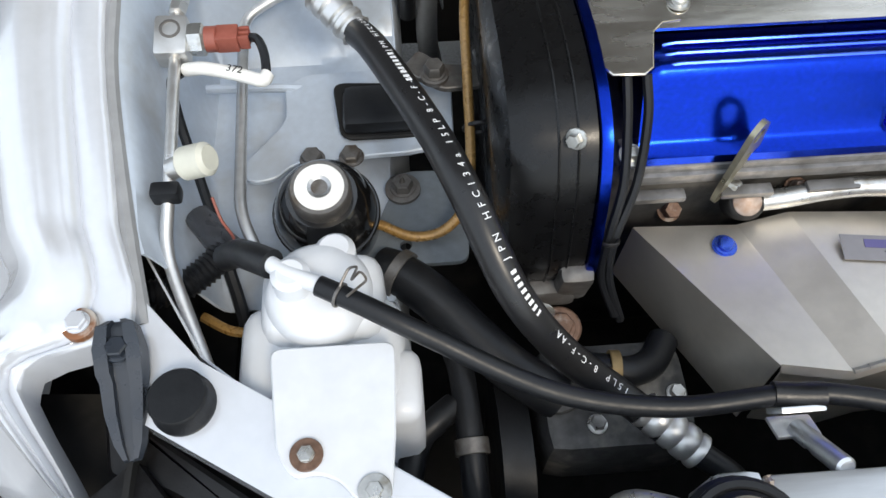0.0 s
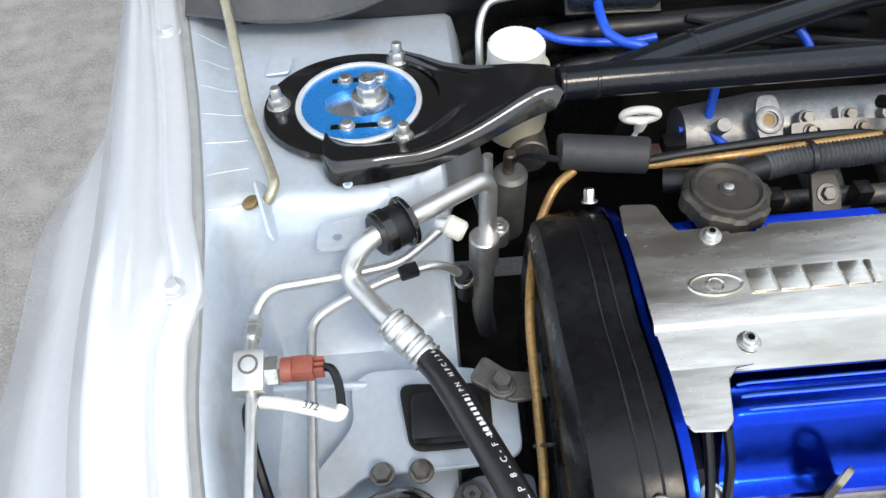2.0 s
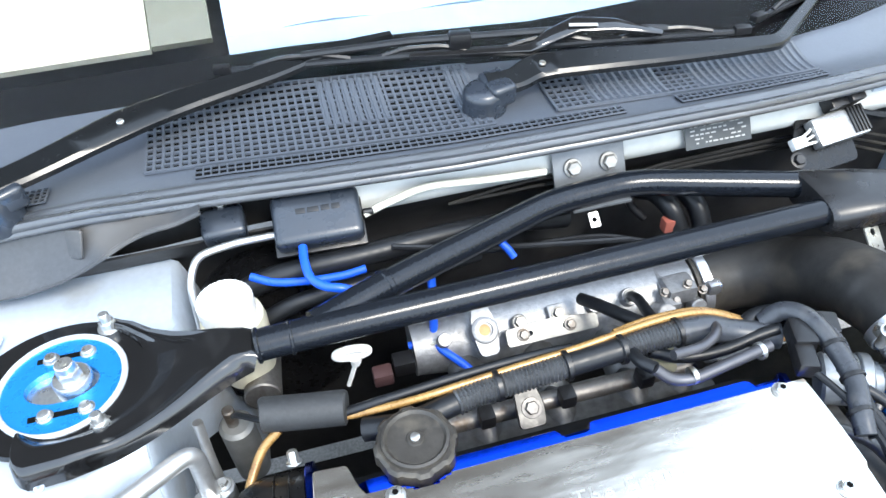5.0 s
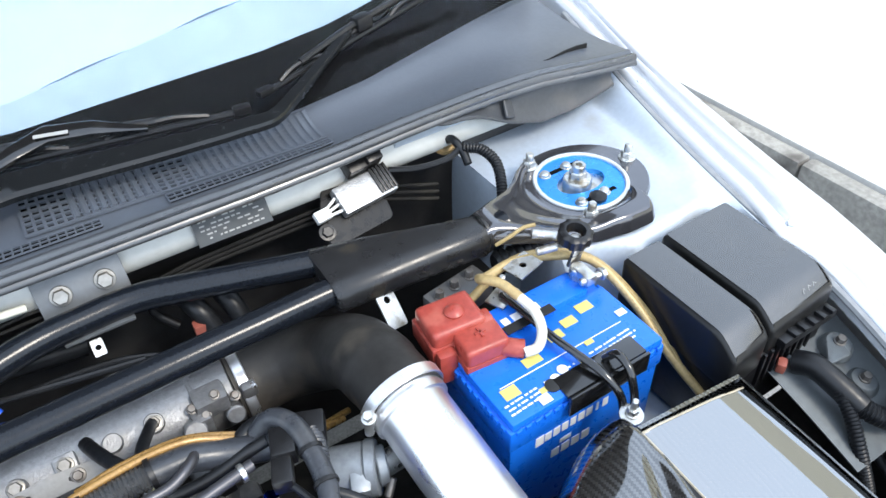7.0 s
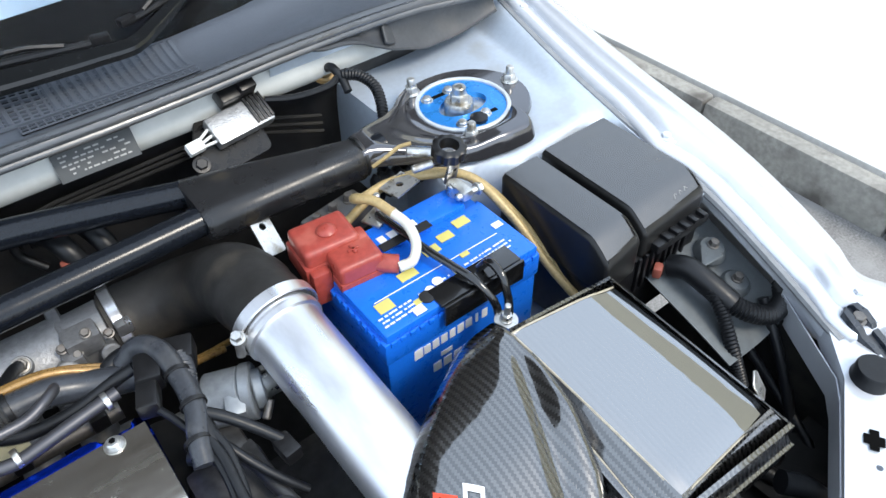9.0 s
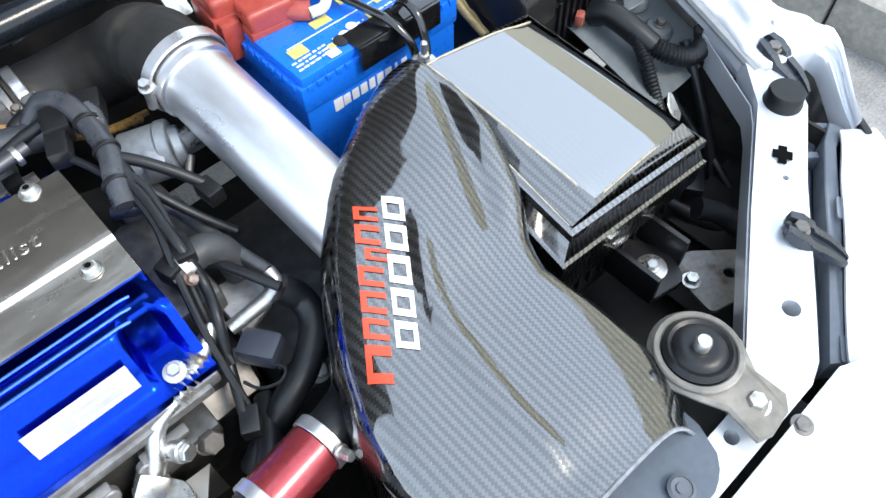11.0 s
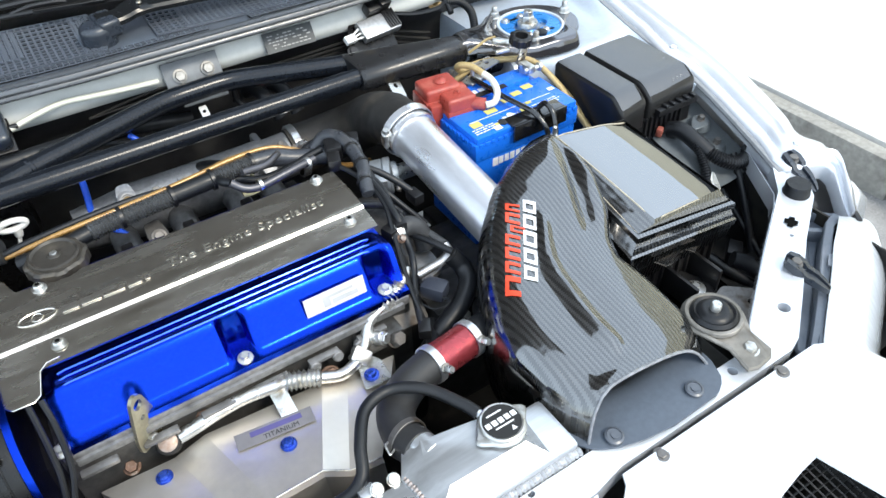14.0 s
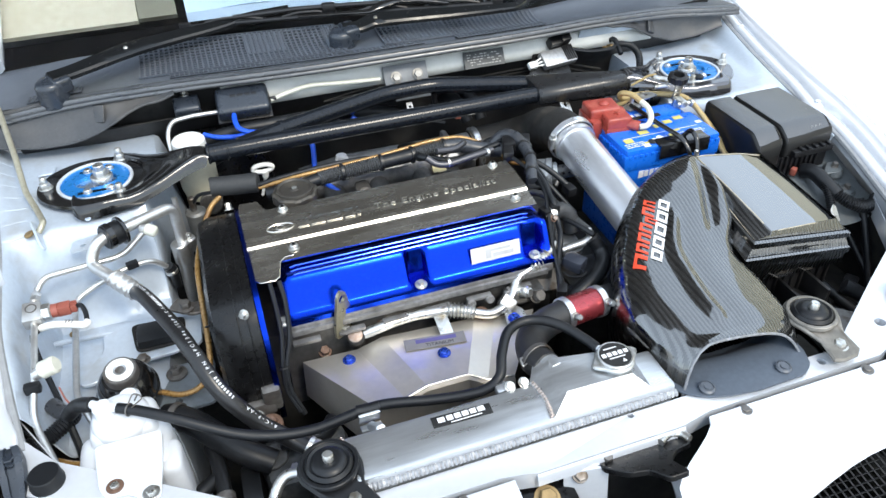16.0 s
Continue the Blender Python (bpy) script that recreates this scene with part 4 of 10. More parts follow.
def flat_arm(pts, widths, h, bm):
    """A pressed arm: a flat bar along a line, wider and narrower as it goes."""
    pts = [Vector(p) for p in pts]
    rings = []
    for i, (p, w) in enumerate(zip(pts, widths)):
        d = pts[min(i + 1, len(pts) - 1)] - pts[max(i - 1, 0)]
        m = frm(p, d, (0, -0.3, 1))
        rings.append([m @ Vector((hx * h / 2, hy * w / 2, 0)) for hx, hy in ((1, -0.75), (1, 0.75), (0.4, 1), (-1, 1), (-1, -1), (0.4, -1))])
    return skin(bm, rings)


def wiper(pivot, arm_pts, widths, a, b, joint, label):
    w = thing("windscreen_wiper", pivot, label, "wiper", "wipers")
    p = Vector(pivot)
    d = (Vector(arm_pts[2]) - p).normalized()
    cap = lathe([(0.026, -0.030), (0.026, 0.005), (0.0245, 0.0105), (0.0205, 0.0138), (0.010, 0.0150)], p - d * 0.004, (0, -0.12, 1), 28, None, 0.86, d)
    part("pivot_cap", cap, WIPER_CAP, w, "domed blue-black pivot cap", angle=60)
    part("cap_skirt", block((0.030, 0.042, 0.026), frm(p + d * 0.012 + V(0, 0, 0.003), (0, -0.12, 1), d), 0.006, None, 3), WIPER_CAP, w)
    fine = spline(arm_pts, 5)
    wide = []
    for q in fine:
        k = min(range(len(arm_pts) - 1), key=lambda i: (Vector(arm_pts[i]).lerp(Vector(arm_pts[i + 1]), 0.5) - q).length)
        a0, a1 = Vector(arm_pts[k]), Vector(arm_pts[k + 1])
        s = min(1, max(0, (q - a0).dot(a1 - a0) / (a1 - a0).length_squared))
        wide.append(widths[k] + (widths[k + 1] - widths[k]) * s)
    arm = part("arm", flat_arm(fine, wide, 0.010, bmesh.new()), WIPER_ARM, w, "pressed black arm", angle=34)
    k = Vector(arm_pts[2])
    part("rivet", can(k + V(0, -0.004, 0.004), k + V(0, -0.005, 0.008), 0.004, 12), STEEL, arm)
    a, b = Vector(a), Vector(b)
    u = (b - a).normalized()
    part("blade", sweep([a, a.lerp(b, 0.3) + V(0, 0, 0.002), a.lerp(b, 0.7) + V(0, 0, 0.002), b], 0.0042, 8), RUBBER, w, "black rubber blade")
    fr = bmesh.new()
    for t0, t1 in ((0.06, 0.24), (0.30, 0.46), (0.54, 0.70), (0.76, 0.94)):
        pts = [a.lerp(b, t0) + V(0, 0, 0.004), a.lerp(b, t0 + (t1 - t0) * 0.3) + V(0, 0.003, 0.010), a.lerp(b, t0 + (t1 - t0) * 0.7) + V(0, 0.003, 0.010), a.lerp(b, t1) + V(0, 0, 0.004)]
        pipe(pts, 0.0032, 0.01, 6, fr)
    pts = [a.lerp(b, 0.15) + V(0, 0.003, 0.011), a.lerp(b, 0.36) + V(0, 0.005, 0.018), a.lerp(b, 0.64) + V(0, 0.005, 0.018), a.lerp(b, 0.85) + V(0, 0.003, 0.011)]
    pipe(pts, 0.0045, 0.02, 8, fr)
    part("blade_frame", fr, PLASTIC, w)
    j = a.lerp(b, joint)
    part("blade_joint", block((0.026, 0.016, 0.018), frm(j + V(0, 0.004, 0.016), (0, 0, 1), u), 0.003), PLASTIC, w)
    part("end_clip", block((0.02, 0.011, 0.009), frm(a + V(0, 0, 0.003), (0, 0, 1), u), 0.0015), PLASTIC, w)
    part("end_clip", block((0.02, 0.011, 0.009), frm(b + V(0, 0, 0.003), (0, 0, 1), u), 0.0015), PLASTIC, w)
    return w


A_WIPER = wiper((-0.087, 0.872, 0.952), [(-0.087, 0.872, 0.966), (-0.055, 0.873, 0.966), (-0.020, 0.884, 0.970), (0.04, 0.878, 0.970), (0.137, 0.866, 0.968), (0.245, 0.854, 0.967), (0.270, 0.858, 0.967), (0.292, 0.874, 0.968), (0.36, 0.925, 0.974), (0.42, 0.965, 0.986)], [0.030, 0.030, 0.036, 0.034, 0.028, 0.020, 0.018, 0.016, 0.013, 0.012], (0.280, 0.918, 0.962), (0.66, 1.025, 0.990), 0.42, "black windscreen wiper with a cranked arm along the scuttle")
B_WIPER = wiper((-0.612, 0.845, 0.950), [(-0.612, 0.845, 0.966), (-0.57, 0.868, 0.966), (-0.486, 0.910, 0.972), (-0.42, 0.940, 0.971), (-0.323, 0.972, 0.970), (-0.25, 0.992, 0.974), (-0.175, 1.002, 0.976)], [0.030, 0.032, 0.038, 0.034, 0.026, 0.017, 0.007], (-0.378, 0.992, 0.970), (0.235, 0.892, 0.964), 0.45, "black windscreen wiper parked at the base of the screen")
part("fin", flat_arm([(-0.165, 0.944, 0.975), (-0.09, 0.926, 0.976), (-0.03, 0.912, 0.977), (0.0, 0.922, 0.984), (0.035, 0.932, 0.988), (0.08, 0.920, 0.986), (0.132, 0.900, 0.976)], [0.006, 0.008, 0.012, 0.020, 0.024, 0.020, 0.005], 0.006, bmesh.new()), BLACK_PAINT, B_WIPER, "black wind deflector fin")
part("fin_print", block((0.034, 0.005, 0.0005), frm((0.040, 0.922, 0.9915), (0, -0.25, 1), (1, -0.22, 0)), 0), GREY_MARK, B_WIPER)
move(A_WIPER, -0.010, 0.020, 0.008)
move(B_WIPER, -0.004, 0.020, 0.008)


# ---- engine ----
GRIMY = mat("grimy_cast_alloy", (0.13, 0.13, 0.13), 0.5, 0.6, var=0.35, scale=90, bump=0.3, spots=(0.05, 0.048, 0.045), spot_scale=24)
ENGINE = thing("engine", (-0.12, 0.45, 0.35), "transverse four-cylinder engine with a blue rocker cover", "engine")


def bump_at(x, c, w, e=0.017):
    return smooth(c - w - e, c - w, x) * smooth(c + w + e, c + w, x)


def rocker_cover():
    prof = [(0.400, 0.775), (0.400, 0.838), (0.392, 0.8405), (0.365, 0.8425), (0.346, 0.843), (0.340, 0.840), (0.3365, 0.832), (0.332, 0.806), (0.329, 0.790), (0.326, 0.7855), (0.316, 0.784), (0.315, 0.776), (0.318, 0.772), (0.36, 0.772)]

    def bank(u, v, flip):
        x = -0.327 + 0.411 * u
        y, z = prof[round(v * (len(prof) - 1))]
        dent = max(bump_at(x, -0.130, 0.011, 0.006), bump_at(x, 0.058, 0.011, 0.006))
        if 0.787 < z < 0.8435 and y < 0.36:
            y += 0.026 * dent
        end = smooth(-0.327, -0.315, x) * smooth(0.084, 0.074, x)
        z = 0.772 + (z - 0.772) * (0.93 + 0.07 * end)
        if not flip:
            y += 0.007 * smooth(0.385, 0.345, y) + 0.28 * max(0.0, z - 0.785) * smooth(0.37, 0.335, y)
            z = 0.772 + (z - 0.772) * 0.84
        if flip:
            y, z = 0.516 + (0.400 - y) * 0.34, z - 0.006
        return (x, y, z)

    bm = bmesh.new()
    k = len(prof)
    for flip in (False, True):
        n = 110
        skin(bm, [[bank(i / n, j / (k - 1), flip) for j in range(k)] for i in range(n + 1)])
    block((0.41, 0.14, 0.055), (-0.122, 0.460, 0.80), 0.004, bm)
    cover = part("rocker_cover", bm, BLUE_COVER, ENGINE, "glossy blue painted rocker cover", angle=48)
    b = bmesh.new()
    for y, x1 in ((0.366, 0.046), (0.376, 0.052), (0.386, 0.056)):
        sweep([(-0.310, y, 0.8300), (-0.302, y, 0.8316), (x1, y, 0.8316), (x1 + 0.008, y, 0.8300)], 0.0014, 6, b)
    # ribs in a brighter blue: their highlight is put into the colour
    part("bead", b, mat("highlit_blue_rib", (0.06, 0.17, 0.85), 0.2, 0.8), cover)
    b = bmesh.new()
    for x, y, z in ((-0.130, 0.333, 0.785), (0.057, 0.337, 0.785), (-0.335, 0.325, 0.785)):
        hexhead((x, y, z), (0, -0.2, 1), 0.0055, 0.008, 1.7, b)
    part("cover_bolt", b, STEEL, cover)
    # tuner's badge on the front face: a plain bright plate with grey bars
    m = frm((-0.007, 0.3440, 0.8060), (0, -0.95, 0.31), (1, 0, 0))
    badge = part("badge", prism([(-0.040, -0.012), (0.040, -0.012), (0.040, 0.012), (-0.040, 0.012)], 0.0012, m @ Matrix.Translation((0, 0, 0.0015)), bevel=0.0003), mat("worn_silver_badge", (0.72, 0.72, 0.71), 0.45, 0.3, var=0.06, scale=200, spots=(0.55, 0.55, 0.55), spot_scale=60), cover, "silver badge plate with worn print")
    b = bmesh.new()
    for x, y, w, h in ((0.004, 0.004, 0.040, 0.004), (0.012, -0.004, 0.034, 0.006), (-0.012, -0.003, 0.009, 0.010)):
        block((w, h, 0.0004), m @ Matrix.Translation((x, y, 0.0029)), 0, b)
    part("badge_print", b, mat("faded_badge_print", (0.50, 0.50, 0.50), 0.5, 0.2), badge)


def plug_cover():
    def lift(x, y):
        return -0.0035 * smooth(0.428, 0.424, y) - 0.0028 * ((y - 0.48) / 0.055) ** 2 - 0.010 * smooth(0.392, 0.350, y)

    xs0, xs1 = -0.362, 0.082
    rows = []
    outline = lambda y: xs1
    bm = bmesh.new()
    ys = [0.390, 0.394, 0.40, 0.408, 0.416, 0.4235, 0.4245, 0.4275, 0.4285, 0.44, 0.46, 0.475] + [0.476 + 0.0025 * i for i in range(16)]
    nx = 160
    xs = [xs0 + (xs1 - xs0) * i / nx for i in range(nx + 1)]
    top = [[bm.verts.new((x, y, 0.853 + lift(x, y))) for y in ys] for x in xs]
    bot = [[bm.verts.new((x, y, 0.8505 + lift(x, y))) for y in ys] for x in xs]
    for i in range(nx):
        for j in range(len(ys) - 1):
            x, y = (xs[i] + xs[i + 1]) / 2, (ys[j] + ys[j + 1]) / 2
            if math.hypot(x + 0.270, y - 0.549) < 0.043:
                continue
            bm.faces.new((top[i][j], top[i + 1][j], top[i + 1][j + 1], top[i][j + 1]))
            bm.faces.new((bot[i][j], bot[i][j + 1], bot[i + 1][j + 1], bot[i + 1][j]))
    loose = [v for v in bm.verts if not v.link_faces]
    bmesh.ops.delete(bm, geom=loose, context="VERTS")
    edge = [e for e in bm.edges if e.is_boundary and e.verts[0].co.z > 0.0]
    tops = {v: w for rt, rb in zip(top, bot) for v, w in zip(rt, rb) if v.is_valid}
    for e in edge:
        a, b_ = e.verts
        if a in tops and b_ in tops and tops[a].is_valid and tops[b_].is_valid:
            bm.faces.new((a, b_, tops[b_], tops[a]))
    c = thing("spark_plug_cover", (-0.14, 0.46, 0.846), "stained stainless plug cover plate lying on the blue rocker cover", "engine cover")
    plate = part("plate", bm, STAINLESS, c, angle=12)
    # tongue at the pulley end, and the tab beside the filler cap
    prof = [(-0.361, 0.392), (-0.361, 0.354), (-0.355, 0.347), (-0.334, 0.346), (-0.327, 0.352), (-0.321, 0.382), (-0.313, 0.390), (-0.300, 0.392)]
    part("tongue", prism(prof, 0.0022, (0, 0, 0.8455), lift=lambda x, y: -0.003 * smooth(0.388, 0.345, y)), STAINLESS, c)
    part("corner_tab", prism([(-0.363, 0.512), (-0.318, 0.512), (-0.324, 0.522), (-0.331, 0.545), (-0.360, 0.547)], 0.0022, (0, 0, 0.8486), r=0.004), STAINLESS, c)
    b = bmesh.new()
    for x, y in ((-0.297, 0.411), (0.055, 0.413), (-0.297, 0.505), (0.055, 0.507)):
        lathe([(0.0085, 0), (0.0085, 0.0012), (0.007, 0.0014)], (x, y, 0.853 + lift(x, y)), (0, 0, 1), 18, b)
        allen((x, y, 0.854 + lift(x, y)), (0, 0, 1), 0.0056, b)
    part("button_bolt", b, STEEL, c, "socket button head bolt")
    b = bmesh.new()
    for x, y in ((-0.297, 0.411), (0.055, 0.413), (-0.297, 0.505), (0.055, 0.507)):
        lathe([(0.0028, 0), (0.0028, 0.0003)], (x, y, 0.8597 + lift(x, y)), (0, 0, 1), 6, b)
    part("hex_socket", b, HOLE, c)
    # maker's mark: plain embossed shapes, an eye-shaped ring and five bars
    eye = bmesh.new()
    m0 = Matrix.Translation((-0.308, 0.458, 0.8505))
    ringpts = [m0 @ Vector((0.020 * math.cos(a), 0.0095 * math.sin(a), 0.002)) for a in (2 * math.pi * k / 28 for k in range(29))]
    sweep(ringpts, 0.0014, 6, eye)
    ringpts = [m0 @ Vector((0.006 * math.cos(a), 0.006 * math.sin(a), 0.002)) for a in (2 * math.pi * k / 20 for k in range(21))]
    sweep(ringpts, 0.0010, 6, eye)
    for i, (w, hgt) in enumerate(((0.017, 0.021), (0.021, 0.021), (0.024, 0.021), (0.016, 0.021), (0.006, 0.021))):
        x = (-0.274, -0.2515, -0.2265, -0.203, -0.1885)[i]
        block((w, hgt, 0.0016), (x, 0.4585, 0.8532), 0.0007, eye)
    part("embossed_mark", eye, STAINLESS, c, "embossed mark of plain raised bars")
    letters("The Engine Specialist", 0.0200, Matrix.Translation((-0.062, 0.4605, 0.8527)), mat("etched_steel", (0.78, 0.75, 0.68), 0.3, 1.0), "engraving", c, 0.0004, 0.15, 1.05, 1.12)


def filler_cap():
    c = thing("oil_filler_cap", (-0.270, 0.549, 0.835), "black ribbed oil filler cap", "filler cap")
    k = 120
    lug = lambda a: 0.0345 + 0.0022 * smooth(-0.2, 0.5, math.cos(8 * a))
    outer = [(lug(2 * math.pi * i / k) * math.cos(2 * math.pi * i / k), lug(2 * math.pi * i / k) * math.sin(2 * math.pi * i / k)) for i in range(k)]
    m = Matrix.Translation((-0.270, 0.549, 0.836))
    dusty = mat("dusty_cap_plastic", (0.035, 0.031, 0.026), 0.5, var=0.25, scale=200, bump=0.2, spots=(0.075, 0.065, 0.05), spot_scale=40)
    part("grip", prism(outer, 0.020, m, bevel=0.003), dusty, c)
    part("top_disc", lathe([(0.030, 0.0), (0.0295, 0.004), (0.027, 0.005), (0.0255, 0.0035), (0.0245, 0.0022), (0.008, 0.0022), (0.007, 0.0036)], (-0.270, 0.549, 0.8555), (0, 0, 1), 40), dusty, c)
    part("screw", lathe([(0.0042, 0), (0.0042, 0.002), (0.003, 0.0026)], (-0.270, 0.549, 0.8588), (0, 0, 1), 16), STEEL, c)
    part("neck", can((-0.27, 0.549, 0.80), (-0.27, 0.549, 0.838), 0.026), BLUE_COVER, c)


def timing_side():
    out = [(0.592, 0.76), (0.585, 0.80), (0.565, 0.828), (0.535, 0.842), (0.49, 0.846), (0.44, 0.840), (0.39, 0.846), (0.34, 0.844), (0.308, 0.833), (0.288, 0.805), (0.276, 0.765), (0.268, 0.730), (0.272, 0.705), (0.30, 0.62), (0.45, 0.55), (0.58, 0.60)]
    yz = rounded(out, 0.02, 3)

    def slab(x0, x1, grow, edge):
        bm = bmesh.new()
        rows = [(inset(yz, edge - grow), x0), (inset(yz, edge * 0.3 - grow), x0 + edge * 0.3), (inset(yz, -grow), x0 + edge), (inset(yz, -grow), x1)]
        return skin(bm, [[(x, y, z) for y, z in p] for p, x in rows])

    t = part("timing_cover", slab(-0.432, -0.369, 0.0, 0.020), TIMING, ENGINE, "satin black timing belt cover")
    b = bmesh.new()
    for x in (-0.409, -0.395, -0.382):
        ed = 0.0 if x > -0.405 else 0.0015
        pts = [(x, y, z) for y, z in inset(yz, ed - 0.0006)]
        sel = [p for p in pts if p[2] > 0.70]
        st = max(range(len(sel)), key=lambda i: (Vector(sel[i]) - Vector(sel[i - 1])).length)
        sel = sel[st:] + sel[:st]
        sweep(sel, 0.0009, 6, b)
    part("rib", b, TIMING, t)
    part("back_plate", slab(-0.368, -0.3605, 0.004, 0.001), BLUE_COVER, ENGINE, "blue painted edge of the cover's back plate")
    b = bmesh.new()
    hexhead((-0.384, 0.306, 0.832), (-0.6, -0.7, 0.4), 0.0050, 0.008, 1.5, b)
    hexhead((-0.376, 0.575, 0.826), (0, 0.5, 0.8), 0.005, 0.012, 1.5, b)
    part("flange_bolt", b, STEEL, t)
    b = bmesh.new()
    block((0.026, 0.018, 0.050), Matrix.Translation((-0.374, 0.270, 0.704)) @ Matrix.Rotation(0.2, 4, "X"), 0.006, b)
    block((0.040, 0.020, 0.024), (-0.390, 0.272, 0.688), 0.006, b)
    part("pump_bracket", b, mat("dull_cast_bracket", (0.20, 0.195, 0.19), 0.55, 0.5, var=0.3, scale=90, bump=0.3, spots=(0.09, 0.085, 0.08), spot_scale=30), ENGINE, "cast aluminium bracket under the timing cover")
    b = bmesh.new()
    hexhead((-0.398, 0.252, 0.692), (-0.3, -0.9, 0.3), 0.007, 0.014, 1.4, b)
    part("bracket_bolt", b, STEEL, ENGINE)
    b = can((-0.384, 0.246, 0.665), (-0.384, 0.243, 0.680), 0.017, 24)
    hexhead((-0.384, 0.243, 0.680), (0, -0.1, 1), 0.010, 0.009, 1.2, b)
    part("union_bolt", b, RUST, ENGINE, "copper-coloured union bolt")


def head_side():
    # head body, darker than the flange strip above it
    part("head_casting", block((0.43, 0.10, 0.16), (-0.128, 0.378, 0.690), 0.006), mat("dark_head_alloy", (0.10, 0.098, 0.095), 0.5, 0.5, var=0.35, scale=90, bump=0.3, spots=(0.05, 0.045, 0.04), spot_scale=24), ENGINE, "dark cast head under the cover")
    b = bmesh.new()
    block((0.42, 0.03, 0.014), (-0.128, 0.335, 0.768), 0.003, b)
    block((0.40, 0.014, 0.010), (-0.128, 0.323, 0.764), 0.002, b)
    for i in range(6):
        block((0.040, 0.010, 0.006), (-0.31 + i * 0.066, 0.311, 0.752), 0.002, b)
    for x in (-0.06, -0.03, 0.0):
        can((x, 0.312, 0.745), (x, 0.303, 0.748), 0.007, 14, bm=b)
    part("cylinder_head", b, mat("dull_head_alloy", (0.26, 0.255, 0.25), 0.5, 0.6, var=0.3, scale=120, bump=0.3, spots=(0.12, 0.115, 0.11), spot_scale=30), ENGINE, "bare cast aluminium cylinder head")
    b = bmesh.new()
    for i, x in enumerate((-0.285, -0.205, -0.125, -0.045)):
        hose([(x, 0.318, 0.68), (x + 0.01, 0.285, 0.672), (x + 0.02, 0.255, 0.65), (-0.13, 0.23, 0.61)], 0.018, 10, bm=b)
    part("exhaust_manifold", b, mat("sooty_iron", (0.022, 0.021, 0.020), 0.6, 0.4, var=0.3, scale=90, bump=0.3), ENGINE, "dark exhaust manifold under the shield")
    b = bmesh.new()
    for x, y, z, r in ((-0.286, 0.328, 0.706, 0.0075), (-0.196, 0.322, 0.735, 0.007), (-0.045, 0.302, 0.722, 0.0105)):
        hexhead((x, y, z), (0, -0.55, 0.83), r, 0.012, 1.35, b)
    part("manifold_nut", b, RUST, ENGINE, "rust-browned manifold nut")
    b = block((0.06, 0.03, 0.02), (0.03, 0.315, 0.735), 0.004)
    block((0.05, 0.06, 0.10), (0.10, 0.40, 0.74), 0.01, b)
    block((0.07, 0.08, 0.12), (0.12, 0.46, 0.72), 0.012, b)
    part("end_housing", b, mat("grimy_end_alloy", (0.14, 0.14, 0.14), 0.5, 0.6, var=0.35, scale=90, bump=0.3, spots=(0.05, 0.048, 0.045), spot_scale=24), ENGINE, "cast aluminium thermostat housing")
    # lifting eye
    m = frm((-0.254, 0.3225, 0.752), (0.64, -0.77, 0.0), (0.77, 0.64, 0.0))
    eye = prism([(-0.020, -0.010), (0.018, -0.014), (0.022, 0.006), (0.014, 0.040), (0.009, 0.062), (0.0, 0.069), (-0.009, 0.063), (-0.014, 0.040), (-0.021, 0.008)], 0.0042, m, r=0.006, holes=[(0.0, 0.054, 0.0064), (-0.001, 0.034, 0.0032)])
    part("lifting_eye", eye, mat("yellow_zinc_eye", (0.40, 0.37, 0.27), 0.35, 0.85, var=0.15, scale=150), ENGINE, "steel lifting eye with two holes")
    part("eye_bolt", hexhead((-0.2555, 0.3195, 0.750), (0.60, -0.78, 0.15), 0.0075, 0.010), STEEL, ENGINE)
    # block and mass below, their deep shade put into the colour
    part("engine_block", block((0.50, 0.26, 0.30), (-0.13, 0.47, 0.60), 0.03), DEEP, ENGINE, "grimy engine block, its shadow put into the colour")


